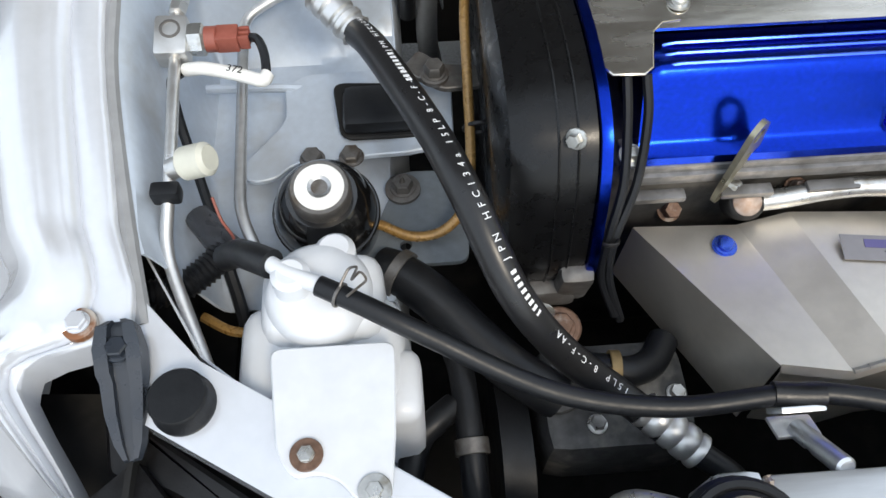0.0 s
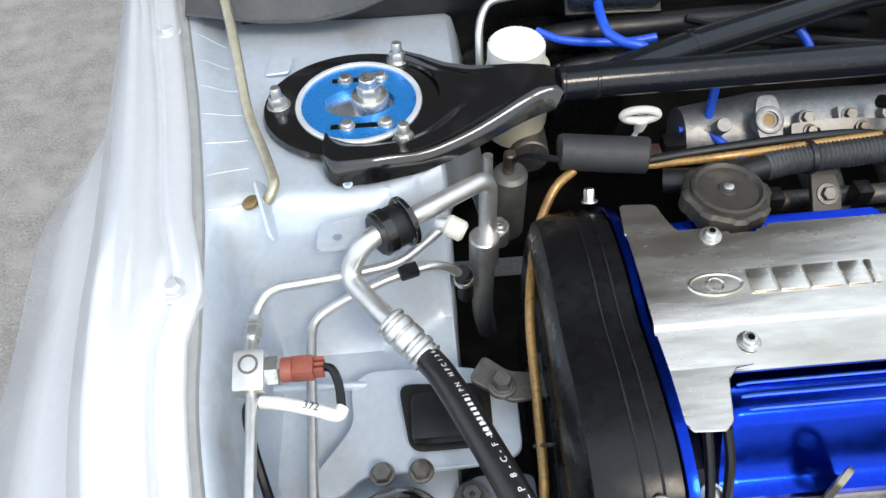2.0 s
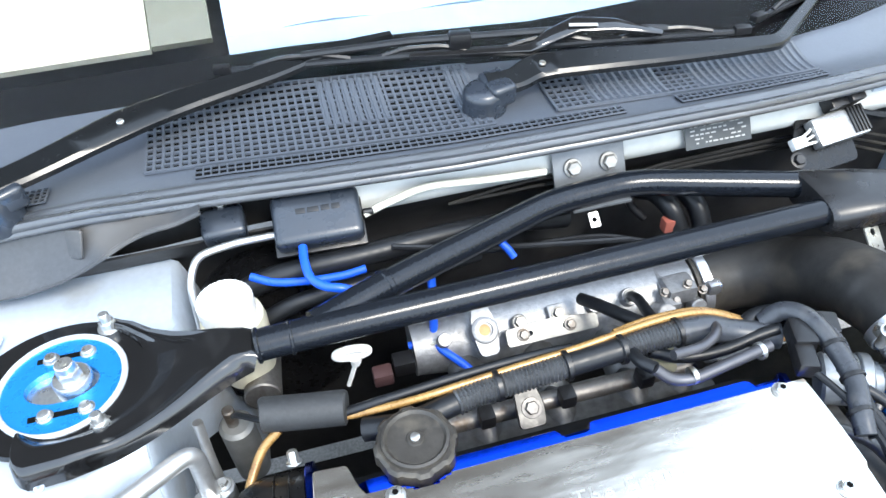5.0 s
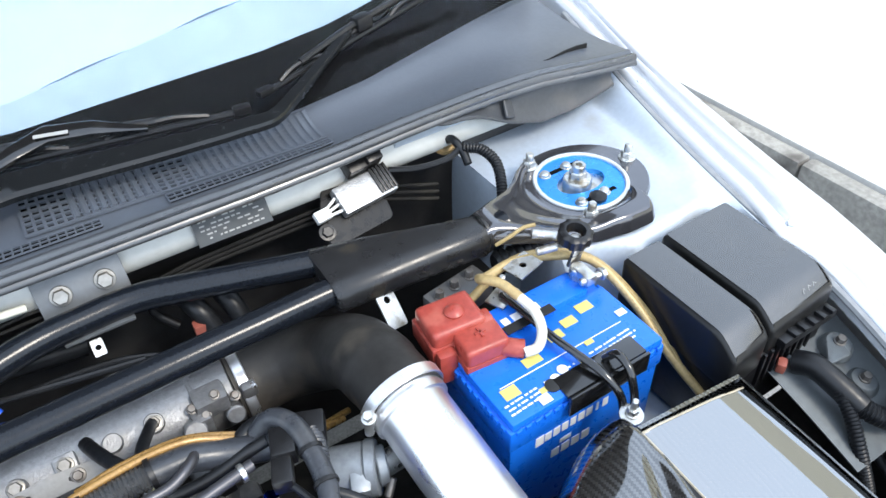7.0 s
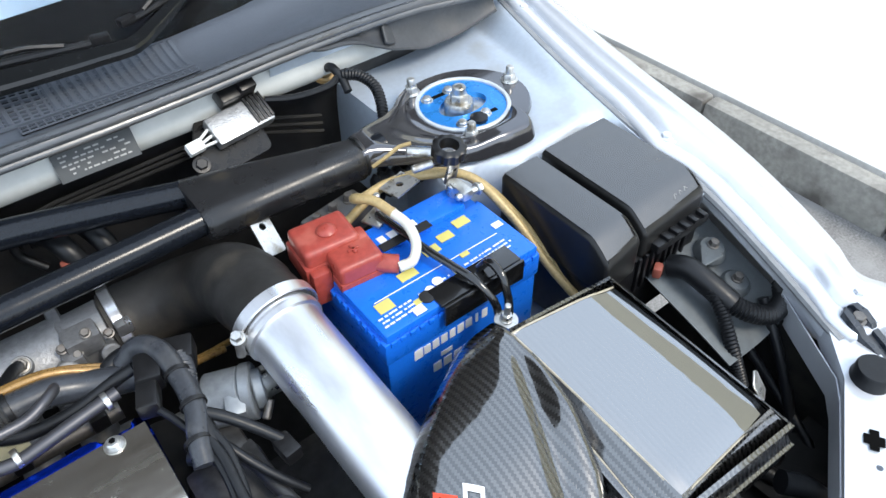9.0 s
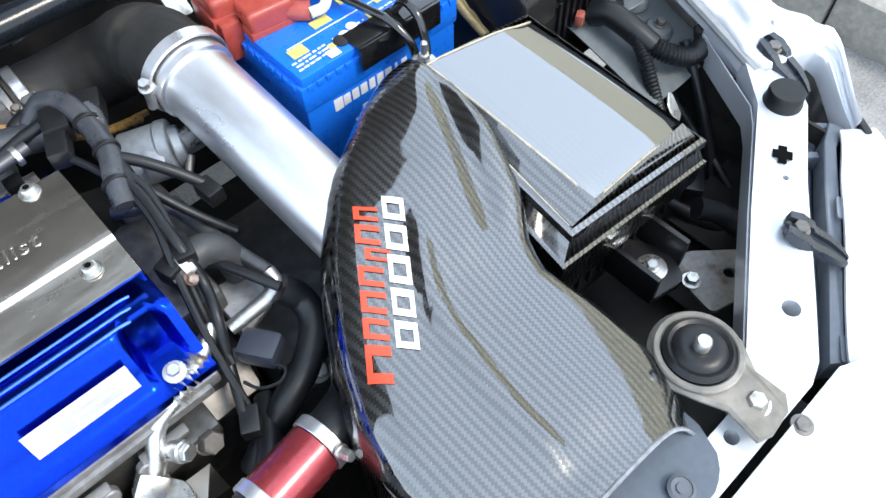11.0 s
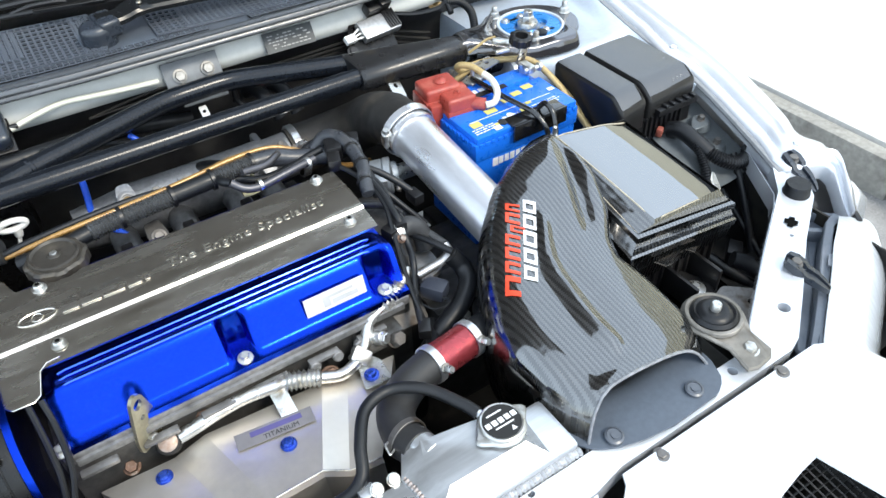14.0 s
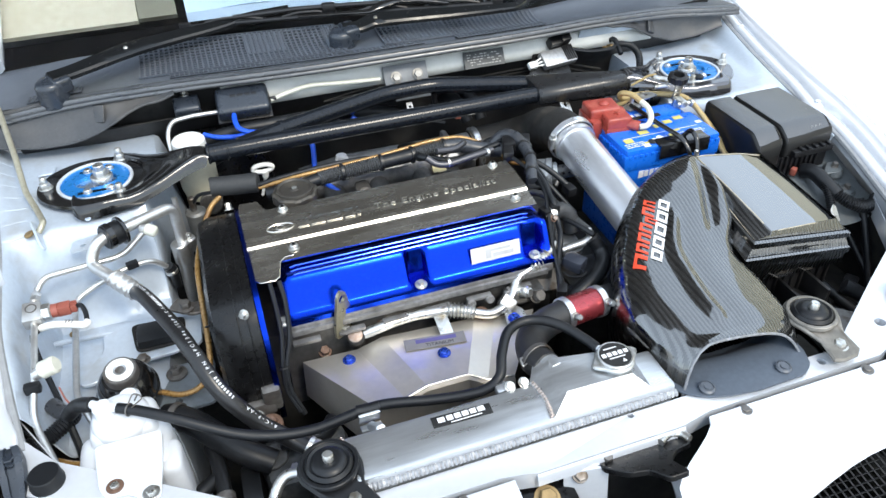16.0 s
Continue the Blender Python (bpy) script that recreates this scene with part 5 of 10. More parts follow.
def heat_shield():
    h = thing("heat_shield", (-0.15, 0.23, 0.66), "folded raw titanium exhaust heat shield with blue bolts", "heat shield")
    T = [(-0.321, 0.307, 0.717), (-0.242, 0.302, 0.719), (-0.203, 0.306, 0.727), (-0.060, 0.296, 0.727), (-0.028, 0.293, 0.720), (0.036, 0.290, 0.720)]
    F = [(-0.2525, 0.179, 0.739), (-0.206, 0.171, 0.738), (-0.174, 0.176, 0.745), (-0.114, 0.180, 0.740), (-0.088, 0.170, 0.730), (-0.050, 0.166, 0.728)]
    def row(P, dz=0.0):
        return [Vector(p) + Vector((0, 0, dz)) for p in P]

    rings = [row(T, -0.06), row(T, -0.004), row(T)] + [[Vector(a).lerp(Vector(b), t) for a, b in zip(T, F)] for t in (0.25, 0.5, 0.75, 0.97)] + [row(F), [Vector(p) + Vector((0.0, -0.004, -0.006)) for p in F], [Vector(p) + Vector((0.004, -0.010, -0.085)) for p in F]]
    bm = shell(rings, 0.0014)
    left = shell([[Vector(T[0]), Vector(F[0])], [Vector(T[0]) + V(-0.003, 0, -0.07), Vector(F[0]) + V(-0.003, -0.008, -0.085)]], -0.0014)
    part("shield_plate", bm, TITAN, h, angle=9)
    part("side_plate", left, TITAN, h)
    b, w = bmesh.new(), bmesh.new()
    for p in ((-0.2584, 0.2814, 0.7225), (-0.130, 0.233, 0.737), (-0.006, 0.268, 0.733)):
        lathe([(0.0095, 0), (0.0095, 0.001), (0.008, 0.0012)], p, (0, -0.05, 1), 18, w)
        allen(Vector(p) + V(0, 0, 0.0012), (0, -0.05, 1), 0.0062, b)
    part("shield_bolt", b, BLUE_BOLT, h, "blue anodised socket bolt")
    part("shield_washer", w, BLUE_BOLT, h)
    b = bmesh.new()
    for p, q in zip(F[2:], F[3:]):
        sweep([Vector(p) + V(0, 0, 0.0008), Vector(q) + V(0, 0, 0.0008)], 0.0014, 6, b)
    sweep([Vector(F[1]) + V(0, 0, 0.0006), Vector(F[2]) + V(0, 0, 0.0006)], 0.0022, 6, b)
    part("weld_seam", b, STEEL, h, "silver weld seam along the front fold")
    m = frm((-0.134, 0.262, 0.7352), (0.0, -0.06, 1), (1, -0.12, 0))
    lab = part("name_plate", prism([(-0.045, -0.0105), (0.045, -0.0105), (0.045, 0.0105), (-0.045, 0.0105)], 0.0006, m, bevel=0.0001), mat("grey_sticker", (0.24, 0.23, 0.24), 0.4, 0.4), h, "grey sticker")
    letters("TITANIUM", 0.0085, m @ Matrix.Translation((0.006, -0.0055, 0.0008)), BLACK_MARK, "word", lab, 0.0001, 0, 1.05)
    part("mark_bar", block((0.060, 0.0068, 0.0004), m @ Matrix.Translation((0.002, 0.0035, 0.0009)), 0), PURPLE_MARK, lab)
    # bracket over the flange and the small one by the third bolt
    part("stay", block((0.020, 0.05, 0.003), Matrix.Translation((-0.112, 0.286, 0.738)) @ Matrix.Rotation(radians(18), 4, "X"), 0.001), STEEL, h)
    part("stay", prism([(-0.022, 0.254), (0.014, 0.252), (0.016, 0.285), (0.006, 0.300), (-0.012, 0.296)], 0.002, (0, 0, 0.7295), r=0.005), STEEL, h)


def coolant_pipe():
    b = bmesh.new()
    c = thing("steel_water_pipe", (0.0, 0.3, 0.74), "bright steel pipe with two bellows along the head", "pipe")
    pipe([(0.10, 0.352, 0.785), (0.078, 0.338, 0.779)], 0.0078, bm=b)
    pipe([(0.046, 0.326, 0.770), (0.022, 0.322, 0.764), (0.006, 0.303, 0.745), (-0.008, 0.295, 0.736), (-0.034, 0.287, 0.732), (-0.062, 0.294, 0.740)], 0.0075, 0.014, bm=b)
    pipe([(-0.098, 0.305, 0.748), (-0.150, 0.312, 0.748), (-0.185, 0.311, 0.746), (-0.210, 0.309, 0.742), (-0.238, 0.311, 0.736)], 0.0080, 0.016, bm=b)
    part("pipe", b, STEEL, c)
    part("bellows", corrugated([(0.080, 0.339, 0.780), (0.064, 0.332, 0.775), (0.044, 0.326, 0.770)], 0.0115, 0.0056, 14, 0.3), STEEL, c, "bright steel bellows")
    part("bellows", corrugated([(-0.060, 0.294, 0.740), (-0.080, 0.300, 0.7445), (-0.100, 0.305, 0.748)], 0.0125, 0.0056, 14, 0.3), STEEL, c, "bright steel bellows")
    b = bmesh.new()
    block((0.024, 0.02, 0.02), frm((-0.005, 0.298, 0.738), (1, 0.6, 0.6)), 0.004, b)
    can((0.02, 0.310, 0.745), (0.028, 0.295, 0.752), 0.009, 14, bm=b)
    hexhead((0.028, 0.295, 0.752), (0.4, -0.8, 0.4), 0.007, 0.006, 1.2, b)
    part("flange", b, STEEL, c)
    part("end_cap", lathe([(0.0135, -0.020), (0.0140, 0.004), (0.0125, 0.006), (0.0105, 0.0066)], (-0.240, 0.310, 0.738), (-0.15, -0.55, 0.85), 28), mat("sooty_iron", (0.022, 0.021, 0.020), 0.6, 0.4, var=0.3, scale=90, bump=0.3), c, "sooty pipe end")
    part("end_plug", lathe([(0.0106, 0.0), (0.0106, 0.0022), (0.0098, 0.0028)], Vector((-0.240, 0.310, 0.738)) + Vector((-0.15, -0.55, 0.85)).normalized() * 0.0055, (-0.15, -0.55, 0.85), 28), mat("browned_plug", (0.40, 0.32, 0.27), 0.5, 0.6, var=0.3, scale=150, spots=(0.28, 0.16, 0.10), spot_scale=60), c, "browned steel plug")


def intake():
    c = thing("intake_manifold", (-0.06, 0.72, 0.70), "grey cast aluminium intake manifold with its throttle body", "intake manifold")
    b = bmesh.new()
    sweep([(-0.238, 0.733, 0.748), (-0.234, 0.733, 0.748), (-0.15, 0.733, 0.748), (-0.05, 0.732, 0.747), (0.03, 0.731, 0.747), (0.055, 0.730, 0.748)], lambda s: 0.042 - (0.010 if s < 0.006 else 0.0), 22, b)
    for x in (-0.185, -0.10, -0.015, 0.04):
        part("runner", hose([(x, 0.715, 0.740), (x, 0.675, 0.738), (x + 0.002, 0.64, 0.724), (x + 0.002, 0.60, 0.70)], 0.020, 12), GRIMY, c)
    part("flange", block((0.32, 0.03, 0.05), (-0.08, 0.615, 0.70), 0.008), GRIMY, c)
    part("plenum", b, CASTING, c, "grey cast plenum and runners")
    b = bmesh.new()
    boss = lambda x, y, z, r, h=0.008: lathe([(r, -0.01), (r, h * 0.8), (r * 0.9, h)], (x, y, z), (0, -0.55, 0.83), 18, b)
    for x, r in ((-0.205, 0.008), (-0.12, 0.0095), (-0.03, 0.010), (0.012, 0.0105)):
        boss(x, 0.706, 0.782, r)
    block((0.022, 0.020, 0.014), frm((-0.075, 0.706, 0.784), (0, -0.55, 0.83), (1, 0, 0)), 0.003, b)
    part("boss", b, CASTING, c)
    b = bmesh.new()
    for x in (-0.12, -0.075, 0.012):
        hexhead((x, 0.701, 0.789), (0, -0.55, 0.83), 0.0065, 0.007, 1.3, b)
    part("boss_plug", b, mat("dull_plug_steel", (0.30, 0.29, 0.27), 0.45, 0.8, var=0.2, scale=150), c)
    m = frm((-0.161, 0.7015, 0.7885), (0, -0.55, 0.83), (1, 0, 0))
    lug = prism([(-0.010, -0.028), (0.010, -0.028), (0.013, -0.01), (0.013, 0.01), (0.009, 0.026), (-0.009, 0.026), (-0.013, 0.01), (-0.013, -0.01)], 0.006, m, r=0.006, holes=[(0, 0, 0.0065)])
    lathe([(0.0085, 0.004), (0.0085, 0.009), (0.011, 0.0095), (0.0145, 0.008), (0.016, 0.003), (0.016, -0.004)], m @ Vector((0, 0, 0)), m.to_3x3() @ Vector((0, 0, 1)), 28, lug)
    part("cast_lug", lug, CASTING, c, "cast lug with a bored hole")
    part("bore_plug", lathe([(0.0088, 0.002), (0.0088, 0.005), (0.004, 0.0055)], m @ Vector((0, 0, 0)), m.to_3x3() @ Vector((0, 0, 1)), 24), BRASS, c)
    m = frm((-0.085, 0.688, 0.783), (0, -0.65, 0.75), (1, 0, 0))
    part("rail_bracket", prism([(-0.055, -0.01), (0.05, -0.01), (0.05, 0.006), (0.0, 0.011), (-0.055, 0.009)], 0.004, m, r=0.004, holes=[(0.012, 0.0, 0.003), (-0.028, 0.0, 0.003)]), mat("slotted_steel", (0.20, 0.20, 0.195), 0.42, 0.8, var=0.2, scale=150), c, "slotted steel rail bracket")
    b = bmesh.new()
    for x in (-0.036, 0.018):
        hexhead(m @ Vector((x, 0.0, 0.004)), (0, -0.65, 0.75), 0.0052, 0.006, 1.4, b)
    part("bolt", b, DARK_STEEL, c)
    # throttle body
    b = bmesh.new()
    can((0.050, 0.730, 0.750), (0.100, 0.727, 0.754), 0.037, 28, bm=b)
    block((0.014, 0.085, 0.075), frm((0.056, 0.729, 0.751), (0, 0, 1)), 0.008, b)
    block((0.036, 0.03, 0.024), (0.070, 0.700, 0.785), 0.006, b)
    block((0.02, 0.028, 0.03), (0.055, 0.690, 0.772), 0.005, b)
    can((0.045, 0.690, 0.765), (0.045, 0.672, 0.780), 0.012, 16, bm=b)
    can((0.088, 0.690, 0.765), (0.088, 0.676, 0.772), 0.010, 16, bm=b)
    part("throttle_body", b, CASTING, c, "cast throttle body with bosses")
    b = bmesh.new()
    for x, y, z in ((0.050, 0.695, 0.79), (0.06, 0.685, 0.783), (0.075, 0.692, 0.799), (0.094, 0.688, 0.788)):
        hexhead((x, y, z), (0, -0.5, 0.85), 0.0045, 0.006, 1.3, b)
    part("throttle_screw", b, DARK_STEEL, c)
    b = ring((0.104, 0.7265, 0.7545), (1, -0.03, 0.05), 0.040, 0.0445, 0.012, 30)
    part("band_clamp", b, POLISHED, c, "bright steel band clamp")
    b = block((0.016, 0.012, 0.016), (0.110, 0.690, 0.785), 0.003)
    part("clamp_screw", b, POLISHED, c)


def intake_hose():
    c = thing("intake_pipe", (0.22, 0.5, 0.78), "polished aluminium intake pipe with a black rubber elbow", "intake pipe")
    pts = [(0.102, 0.7265, 0.754), (0.135, 0.724, 0.758), (0.172, 0.712, 0.768), (0.203, 0.682, 0.790), (0.216, 0.640, 0.822), (0.219, 0.595, 0.842), (0.2195, 0.556, 0.850), (0.2195, 0.532, 0.852)]
    part("rubber_elbow", hose(pts, lambda s: 0.0405 + 0.0015 * math.exp(-((s - 0.02) / 0.012) ** 2) - (0.0015 if s > 0.24 else 0), 28, 8), mat("scuffed_rubber", (0.02, 0.019, 0.018), 0.55, var=0.25, scale=120, bump=0.2, spots=(0.12, 0.10, 0.075), spot_scale=11, spot_lo=0.52, spot_hi=0.8), c, "scuffed black rubber elbow")
    a, bq = Vector((0.2195, 0.548, 0.851)), Vector((0.234, 0.255, 0.795))
    d = (bq - a).normalized()
    body = bmesh.new()
    sweep([a, a + d * 0.016, a + d * 0.017, a + d * 0.022, a + d * 0.023, a + d * 0.1, bq], lambda s: 0.0385 if 0.015 < s < 0.0225 else 0.0352, 32, body)
    part("pipe", body, POLISHED, c, "polished aluminium pipe")
    part("band_clamp", ring(a - d * 0.002, d, 0.0395, 0.0425, 0.012, 36), POLISHED, c, "perforated steel band clamp")
    b = bmesh.new()
    hexhead((0.178, 0.531, 0.8655), (-0.2, -0.3, 0.9), 0.005, 0.010, 1.4, b)
    block((0.013, 0.014, 0.014), (0.181, 0.536, 0.858), 0.003, b)
    can((0.176, 0.53, 0.844), (0.178, 0.531, 0.866), 0.0045, 10, bm=b)
    part("clamp_screw", b, STEEL, c)


rocker_cover()
plug_cover()
filler_cap()
timing_side()
head_side()
heat_shield()
coolant_pipe()
intake()
intake_hose()


# ---- battery side ----
def battery():
    b = thing("battery", (0.377, 0.518, 0.642), "bright blue car battery held down by a black rod", "battery")
    case = bmesh.new()
    block((0.187, 0.125, 0.16), (0.377, 0.519, 0.725), 0.004, case)
    block((0.191, 0.129, 0.030), (0.377, 0.519, 0.820), 0.004, case)
    for i in range(17):
        for y in (0.4545,):
            block((0.006, 0.003, 0.006), (0.291 + i * 0.0108, y, 0.833), 0.001, case)
    for i in range(9):
        for x in (0.2815, 0.4725):
            block((0.003, 0.006, 0.006), (x, 0.466 + i * 0.0108, 0.833), 0.001, case)
    part("case", case, BLUE_CASE, b)
    lid = bmesh.new()
    block((0.184, 0.090, 0.012), (0.377, 0.501, 0.839), 0.003, lid)
    block((0.110, 0.034, 0.020), (0.395, 0.562, 0.842), 0.005, lid)
    part("lid", lid, BLUE_CASE, b)
    top = 0.8458
    pr = bmesh.new()
    for x, y, w, h in ((0.305, 0.487, 0.017, 0.013), (0.345, 0.506, 0.020, 0.011), (0.383, 0.518, 0.018, 0.011), (0.406, 0.525, 0.017, 0.011), (0.432, 0.532, 0.018, 0.012), (0.333, 0.472, 0.010, 0.006), (0.405, 0.493, 0.010, 0.006), (0.386, 0.481, 0.009, 0.008)):
        block((w, h, 0.0008), (x, y, top), 0, pr)
    part("label_print", pr, YELLOW_MARK, b, "yellow printed patch")
    pr = bmesh.new()
    rng = random.Random(5)
    for r in range(3):
        for x0, x1 in ((0.293, 0.328), (0.340, 0.378), (0.398, 0.452)):
            x = x0
            while x < x1:
                w = rng.uniform(0.002, 0.006)
                block((w, 0.0018, 0.0006), (x, 0.4655 + r * 0.0052 + (x - 0.29) * 0.05, top), 0, pr)
                x += w + 0.0016
    block((0.012, 0.010, 0.0006), (0.327, 0.4635, top + 0.0003), 0, pr)
    block((0.011, 0.008, 0.0006), (0.458, 0.505, top), 0, pr)
    block((0.150, 0.0009, 0.0006), (0.374, 0.4955, top), 0, pr)
    part("small_print", pr, WHITE_MARK, b, "rows of white print too small to read")
    pr = bmesh.new()
    for x, y in ((0.350, 0.476), (0.362, 0.481)):
        lathe([(0.0055, 0), (0.0055, 0.0007)], (x, y, top - 0.0002), (0, 0, 1), 20, pr)
    part("ring_mark", pr, WHITE_MARK, b)
    part("sight_glass", lathe([(0.0075, 0), (0.0075, 0.0015), (0.006, 0.0018)], (0.342, 0.4715, top - 0.0004), (0, 0, 1), 24), BLACK_MARK, b, "dark round sight glass")
    part("model_strip", block((0.060, 0.011, 0.0008), Matrix.Translation((0.372, 0.5455, 0.8522)), 0), BLACK_MARK, b, "black strip with worn characters")
    pr = bmesh.new()
    for i, w in enumerate((0.008, 0.009, 0.009, 0.008)):
        block((w, 0.009, 0.0007), (0.350 + i * 0.0125, 0.556, 0.8522), 0.0, pr)
    part("print_bar", pr, WHITE_MARK, b)
    # the maker's name on the long side: white bars in place of letters
    fr = bmesh.new()
    for i, w in enumerate((0.010, 0.008, 0.008, 0.008, 0.007, 0.008, 0.008, 0.003, 0.007)):
        x = 0.3185 + i * 0.0103
        block((w, 0.0008, 0.012 if i else 0.014), Matrix.Translation((x, 0.4563, 0.794)), 0, fr)
    for x, z, w, h in ((0.352, 0.772, 0.014, 0.006), (0.340, 0.757, 0.010, 0.013), (0.353, 0.757, 0.010, 0.013), (0.366, 0.757, 0.010, 0.013), (0.379, 0.757, 0.010, 0.013)):
        block((w, 0.0008, h), (x, 0.4563, z), 0, fr)
    part("front_print", fr, WHITE_MARK, b)
    # terminals
    neg = bmesh.new()
    can((0.452, 0.566, 0.846), (0.452, 0.566, 0.866), 0.009, 18, bm=neg)
    block((0.014, 0.026, 0.012), (0.452, 0.556, 0.862), 0.003, neg)
    can((0.440, 0.549, 0.862), (0.466, 0.547, 0.862), 0.0042, 12, bm=neg)
    hexhead((0.466, 0.547, 0.862), (1, 0, 0), 0.006, 0.006, 1.2, neg)
    block((0.015, 0.004, 0.036), Matrix.Translation((0.455, 0.574, 0.876)) @ Matrix.Rotation(0.25, 4, "X"), 0.001, neg)
    term = part("negative_clamp", neg, STEEL, b, "zinc terminal clamp with its bolt")
    k = 60
    knob = bmesh.new()
    m = frm((0.455, 0.580, 0.8935), (0, -0.15, 1))
    vs = []
    for i in range(k):
        a = 2 * math.pi * i / k
        ro = 0.0185 - (0.0014 if (i // 3) % 2 else 0)
        vs.append([knob.verts.new(m @ Vector((r * math.cos(a), r * math.sin(a), z))) for r, z in ((0.0095, 0), (ro, 0.0), (ro, 0.011), (ro - 0.003, 0.013), (0.0105, 0.013), (0.0095, 0.010))])
    for i in range(k):
        p, q = vs[i], vs[(i + 1) % k]
        for j in range(6):
            knob.faces.new((p[j], q[j], q[(j + 1) % 6], p[(j + 1) % 6]))
    part("isolator_knob", knob, PLASTIC, b, "black ring-shaped cut-off knob")
    part("knob_pin", can((0.455, 0.580, 0.885), (0.455, 0.579, 0.897), 0.006, 16), STEEL, b)

    # hold-down
    h = thing("battery_clamp", (0.388, 0.46, 0.83), "black battery hold-down rod with its angle bracket", "battery clamp")
    m = Matrix.Translation((0.392, 0.4575, 0.8495))
    br = block((0.098, 0.024, 0.0035), m @ Matrix.Translation((0, 0.008, 0)), 0.001)
    block((0.098, 0.0035, 0.026), m @ Matrix.Translation((0, -0.0075, -0.010)), 0.001, br)
    part("angle_bracket", br, BLACK_PAINT, h)
    part("rod", pipe([(0.364, 0.586, 0.862), (0.371, 0.509, 0.862), (0.383, 0.452, 0.860), (0.390, 0.432, 0.842), (0.392, 0.428, 0.820), (0.3905, 0.416, 0.823)], 0.0042, 0.012), BLACK_PAINT, h)
    part("rod", pipe([(0.400, 0.468, 0.853), (0.405, 0.459, 0.868), (0.405, 0.440, 0.862), (0.403, 0.428, 0.838), (0.397, 0.420, 0.828)], 0.0042, 0.010), BLACK_PAINT, h)
    n = lathe([(0.0115, 0), (0.0115, 0.0018), (0.010, 0.002)], (0.390, 0.417, 0.829), (0, -0.1, 1), 22)
    hexhead((0.390, 0.417, 0.831), (0, -0.1, 1), 0.0058, 0.008, 1.1, n)
    can((0.390, 0.417, 0.828), (0.390, 0.4155, 0.853), 0.0032, 10, bm=n)
    part("nut", n, STEEL, h, "zinc nut, washer and stud")
    n = block((0.034, 0.022, 0.0025), Matrix.Translation((0.366, 0.587, 0.858)) @ Matrix.Rotation(0.4, 4, "Z"), 0.0006)
    can((0.366, 0.588, 0.850), (0.366, 0.588, 0.886), 0.0034, 10, bm=n)
    part("stud_plate", n, STEEL, h)
    part("stud_plate", prism([(-0.018, -0.013), (0.018, -0.013), (0.018, 0.013), (-0.018, 0.013)], 0.002, Matrix.Translation((0.405, 0.604, 0.866)) @ Matrix.Rotation(0.25, 4, "Z"), holes=[(0, 0, 0.004)]), STEEL, h)
    part("stay_plate", prism([(-0.012, -0.02), (0.012, -0.02), (0.012, 0.018), (0.006, 0.026), (-0.006, 0.026), (-0.012, 0.018)], 0.002, frm((0.268, 0.652, 0.838), (0.3, -0.6, 0.75), (1, 0, 0)), r=0.004, holes=[(0, 0.012, 0.004)]), STEEL, h)

    # red boot over the positive terminal
    r = thing("terminal_cover", (0.30, 0.56, 0.845), "faded red rubber terminal cover on the battery", "terminal cover")
    bm = bmesh.new()
    tilt = Matrix.Rotation(radians(-6), 4, "Z")
    block((0.058, 0.046, 0.030), Matrix.Translation((0.298, 0.574, 0.866)) @ tilt, 0.006, bm, 3)
    block((0.062, 0.050, 0.024), Matrix.Translation((0.297, 0.574, 0.852)) @ tilt, 0.003, bm, 2)
    block((0.046, 0.036, 0.026), Matrix.Translation((0.309, 0.538, 0.862)) @ tilt, 0.005, bm, 3)
    block((0.049, 0.039, 0.012), Matrix.Translation((0.309, 0.538, 0.850)) @ tilt, 0.003, bm, 2)
    block((0.016, 0.020, 0.024), Matrix.Translation((0.326, 0.556, 0.864)) @ tilt, 0.005, bm, 2)
    block((0.020, 0.014, 0.040), Matrix.Translation((0.276, 0.548, 0.842)) @ tilt, 0.004, bm, 2)
    hose([(0.324, 0.528, 0.858), (0.334, 0.518, 0.858), (0.342, 0.512, 0.857)], 0.0095, 14, bm=bm)
    part("boot", bm, RED_CAP, r)
    part("knob", lathe([(0.010, 0), (0.010, 0.003), (0.007, 0.006), (0.002, 0.007)], (0.301, 0.572, 0.880), (0, 0, 1), 20), RED_CAP, r)
    cr = block((0.012, 0.003, 0.003), (0.310, 0.540, 0.8755), 0.0005)
    block((0.003, 0.012, 0.003), (0.310, 0.540, 0.8755), 0.0005, cr)
    part("plus_mark", cr, RED_CAP, r)

    c = thing("battery_cable", (0.35, 0.56, 0.86), "amber battery cable wrapped with white tape", "cable")
    part("taped_end", hose([(0.338, 0.510, 0.858), (0.352, 0.507, 0.860), (0.364, 0.517, 0.868), (0.368, 0.535, 0.877), (0.364, 0.553, 0.882)], 0.0052, 12), CREAM, c, "white tape winding")
    part("sheath", hose([(0.364, 0.553, 0.882), (0.357, 0.575, 0.887), (0.348, 0.592, 0.884), (0.352, 0.606, 0.872), (0.366, 0.612, 0.862), (0.40, 0.615, 0.862), (0.44, 0.600, 0.862), (0.475, 0.570, 0.860), (0.492, 0.520, 0.83), (0.500, 0.465, 0.79), (0.51, 0.42, 0.76)], 0.0052, 12), TAN_WIRE, c)
    part("sheath", hose([(0.335, 0.602, 0.850), (0.40, 0.622, 0.855), (0.45, 0.610, 0.855), (0.485, 0.575, 0.85), (0.503, 0.52, 0.82), (0.512, 0.465, 0.78), (0.522, 0.42, 0.75)], 0.0048, 12), TAN_WIRE, c)
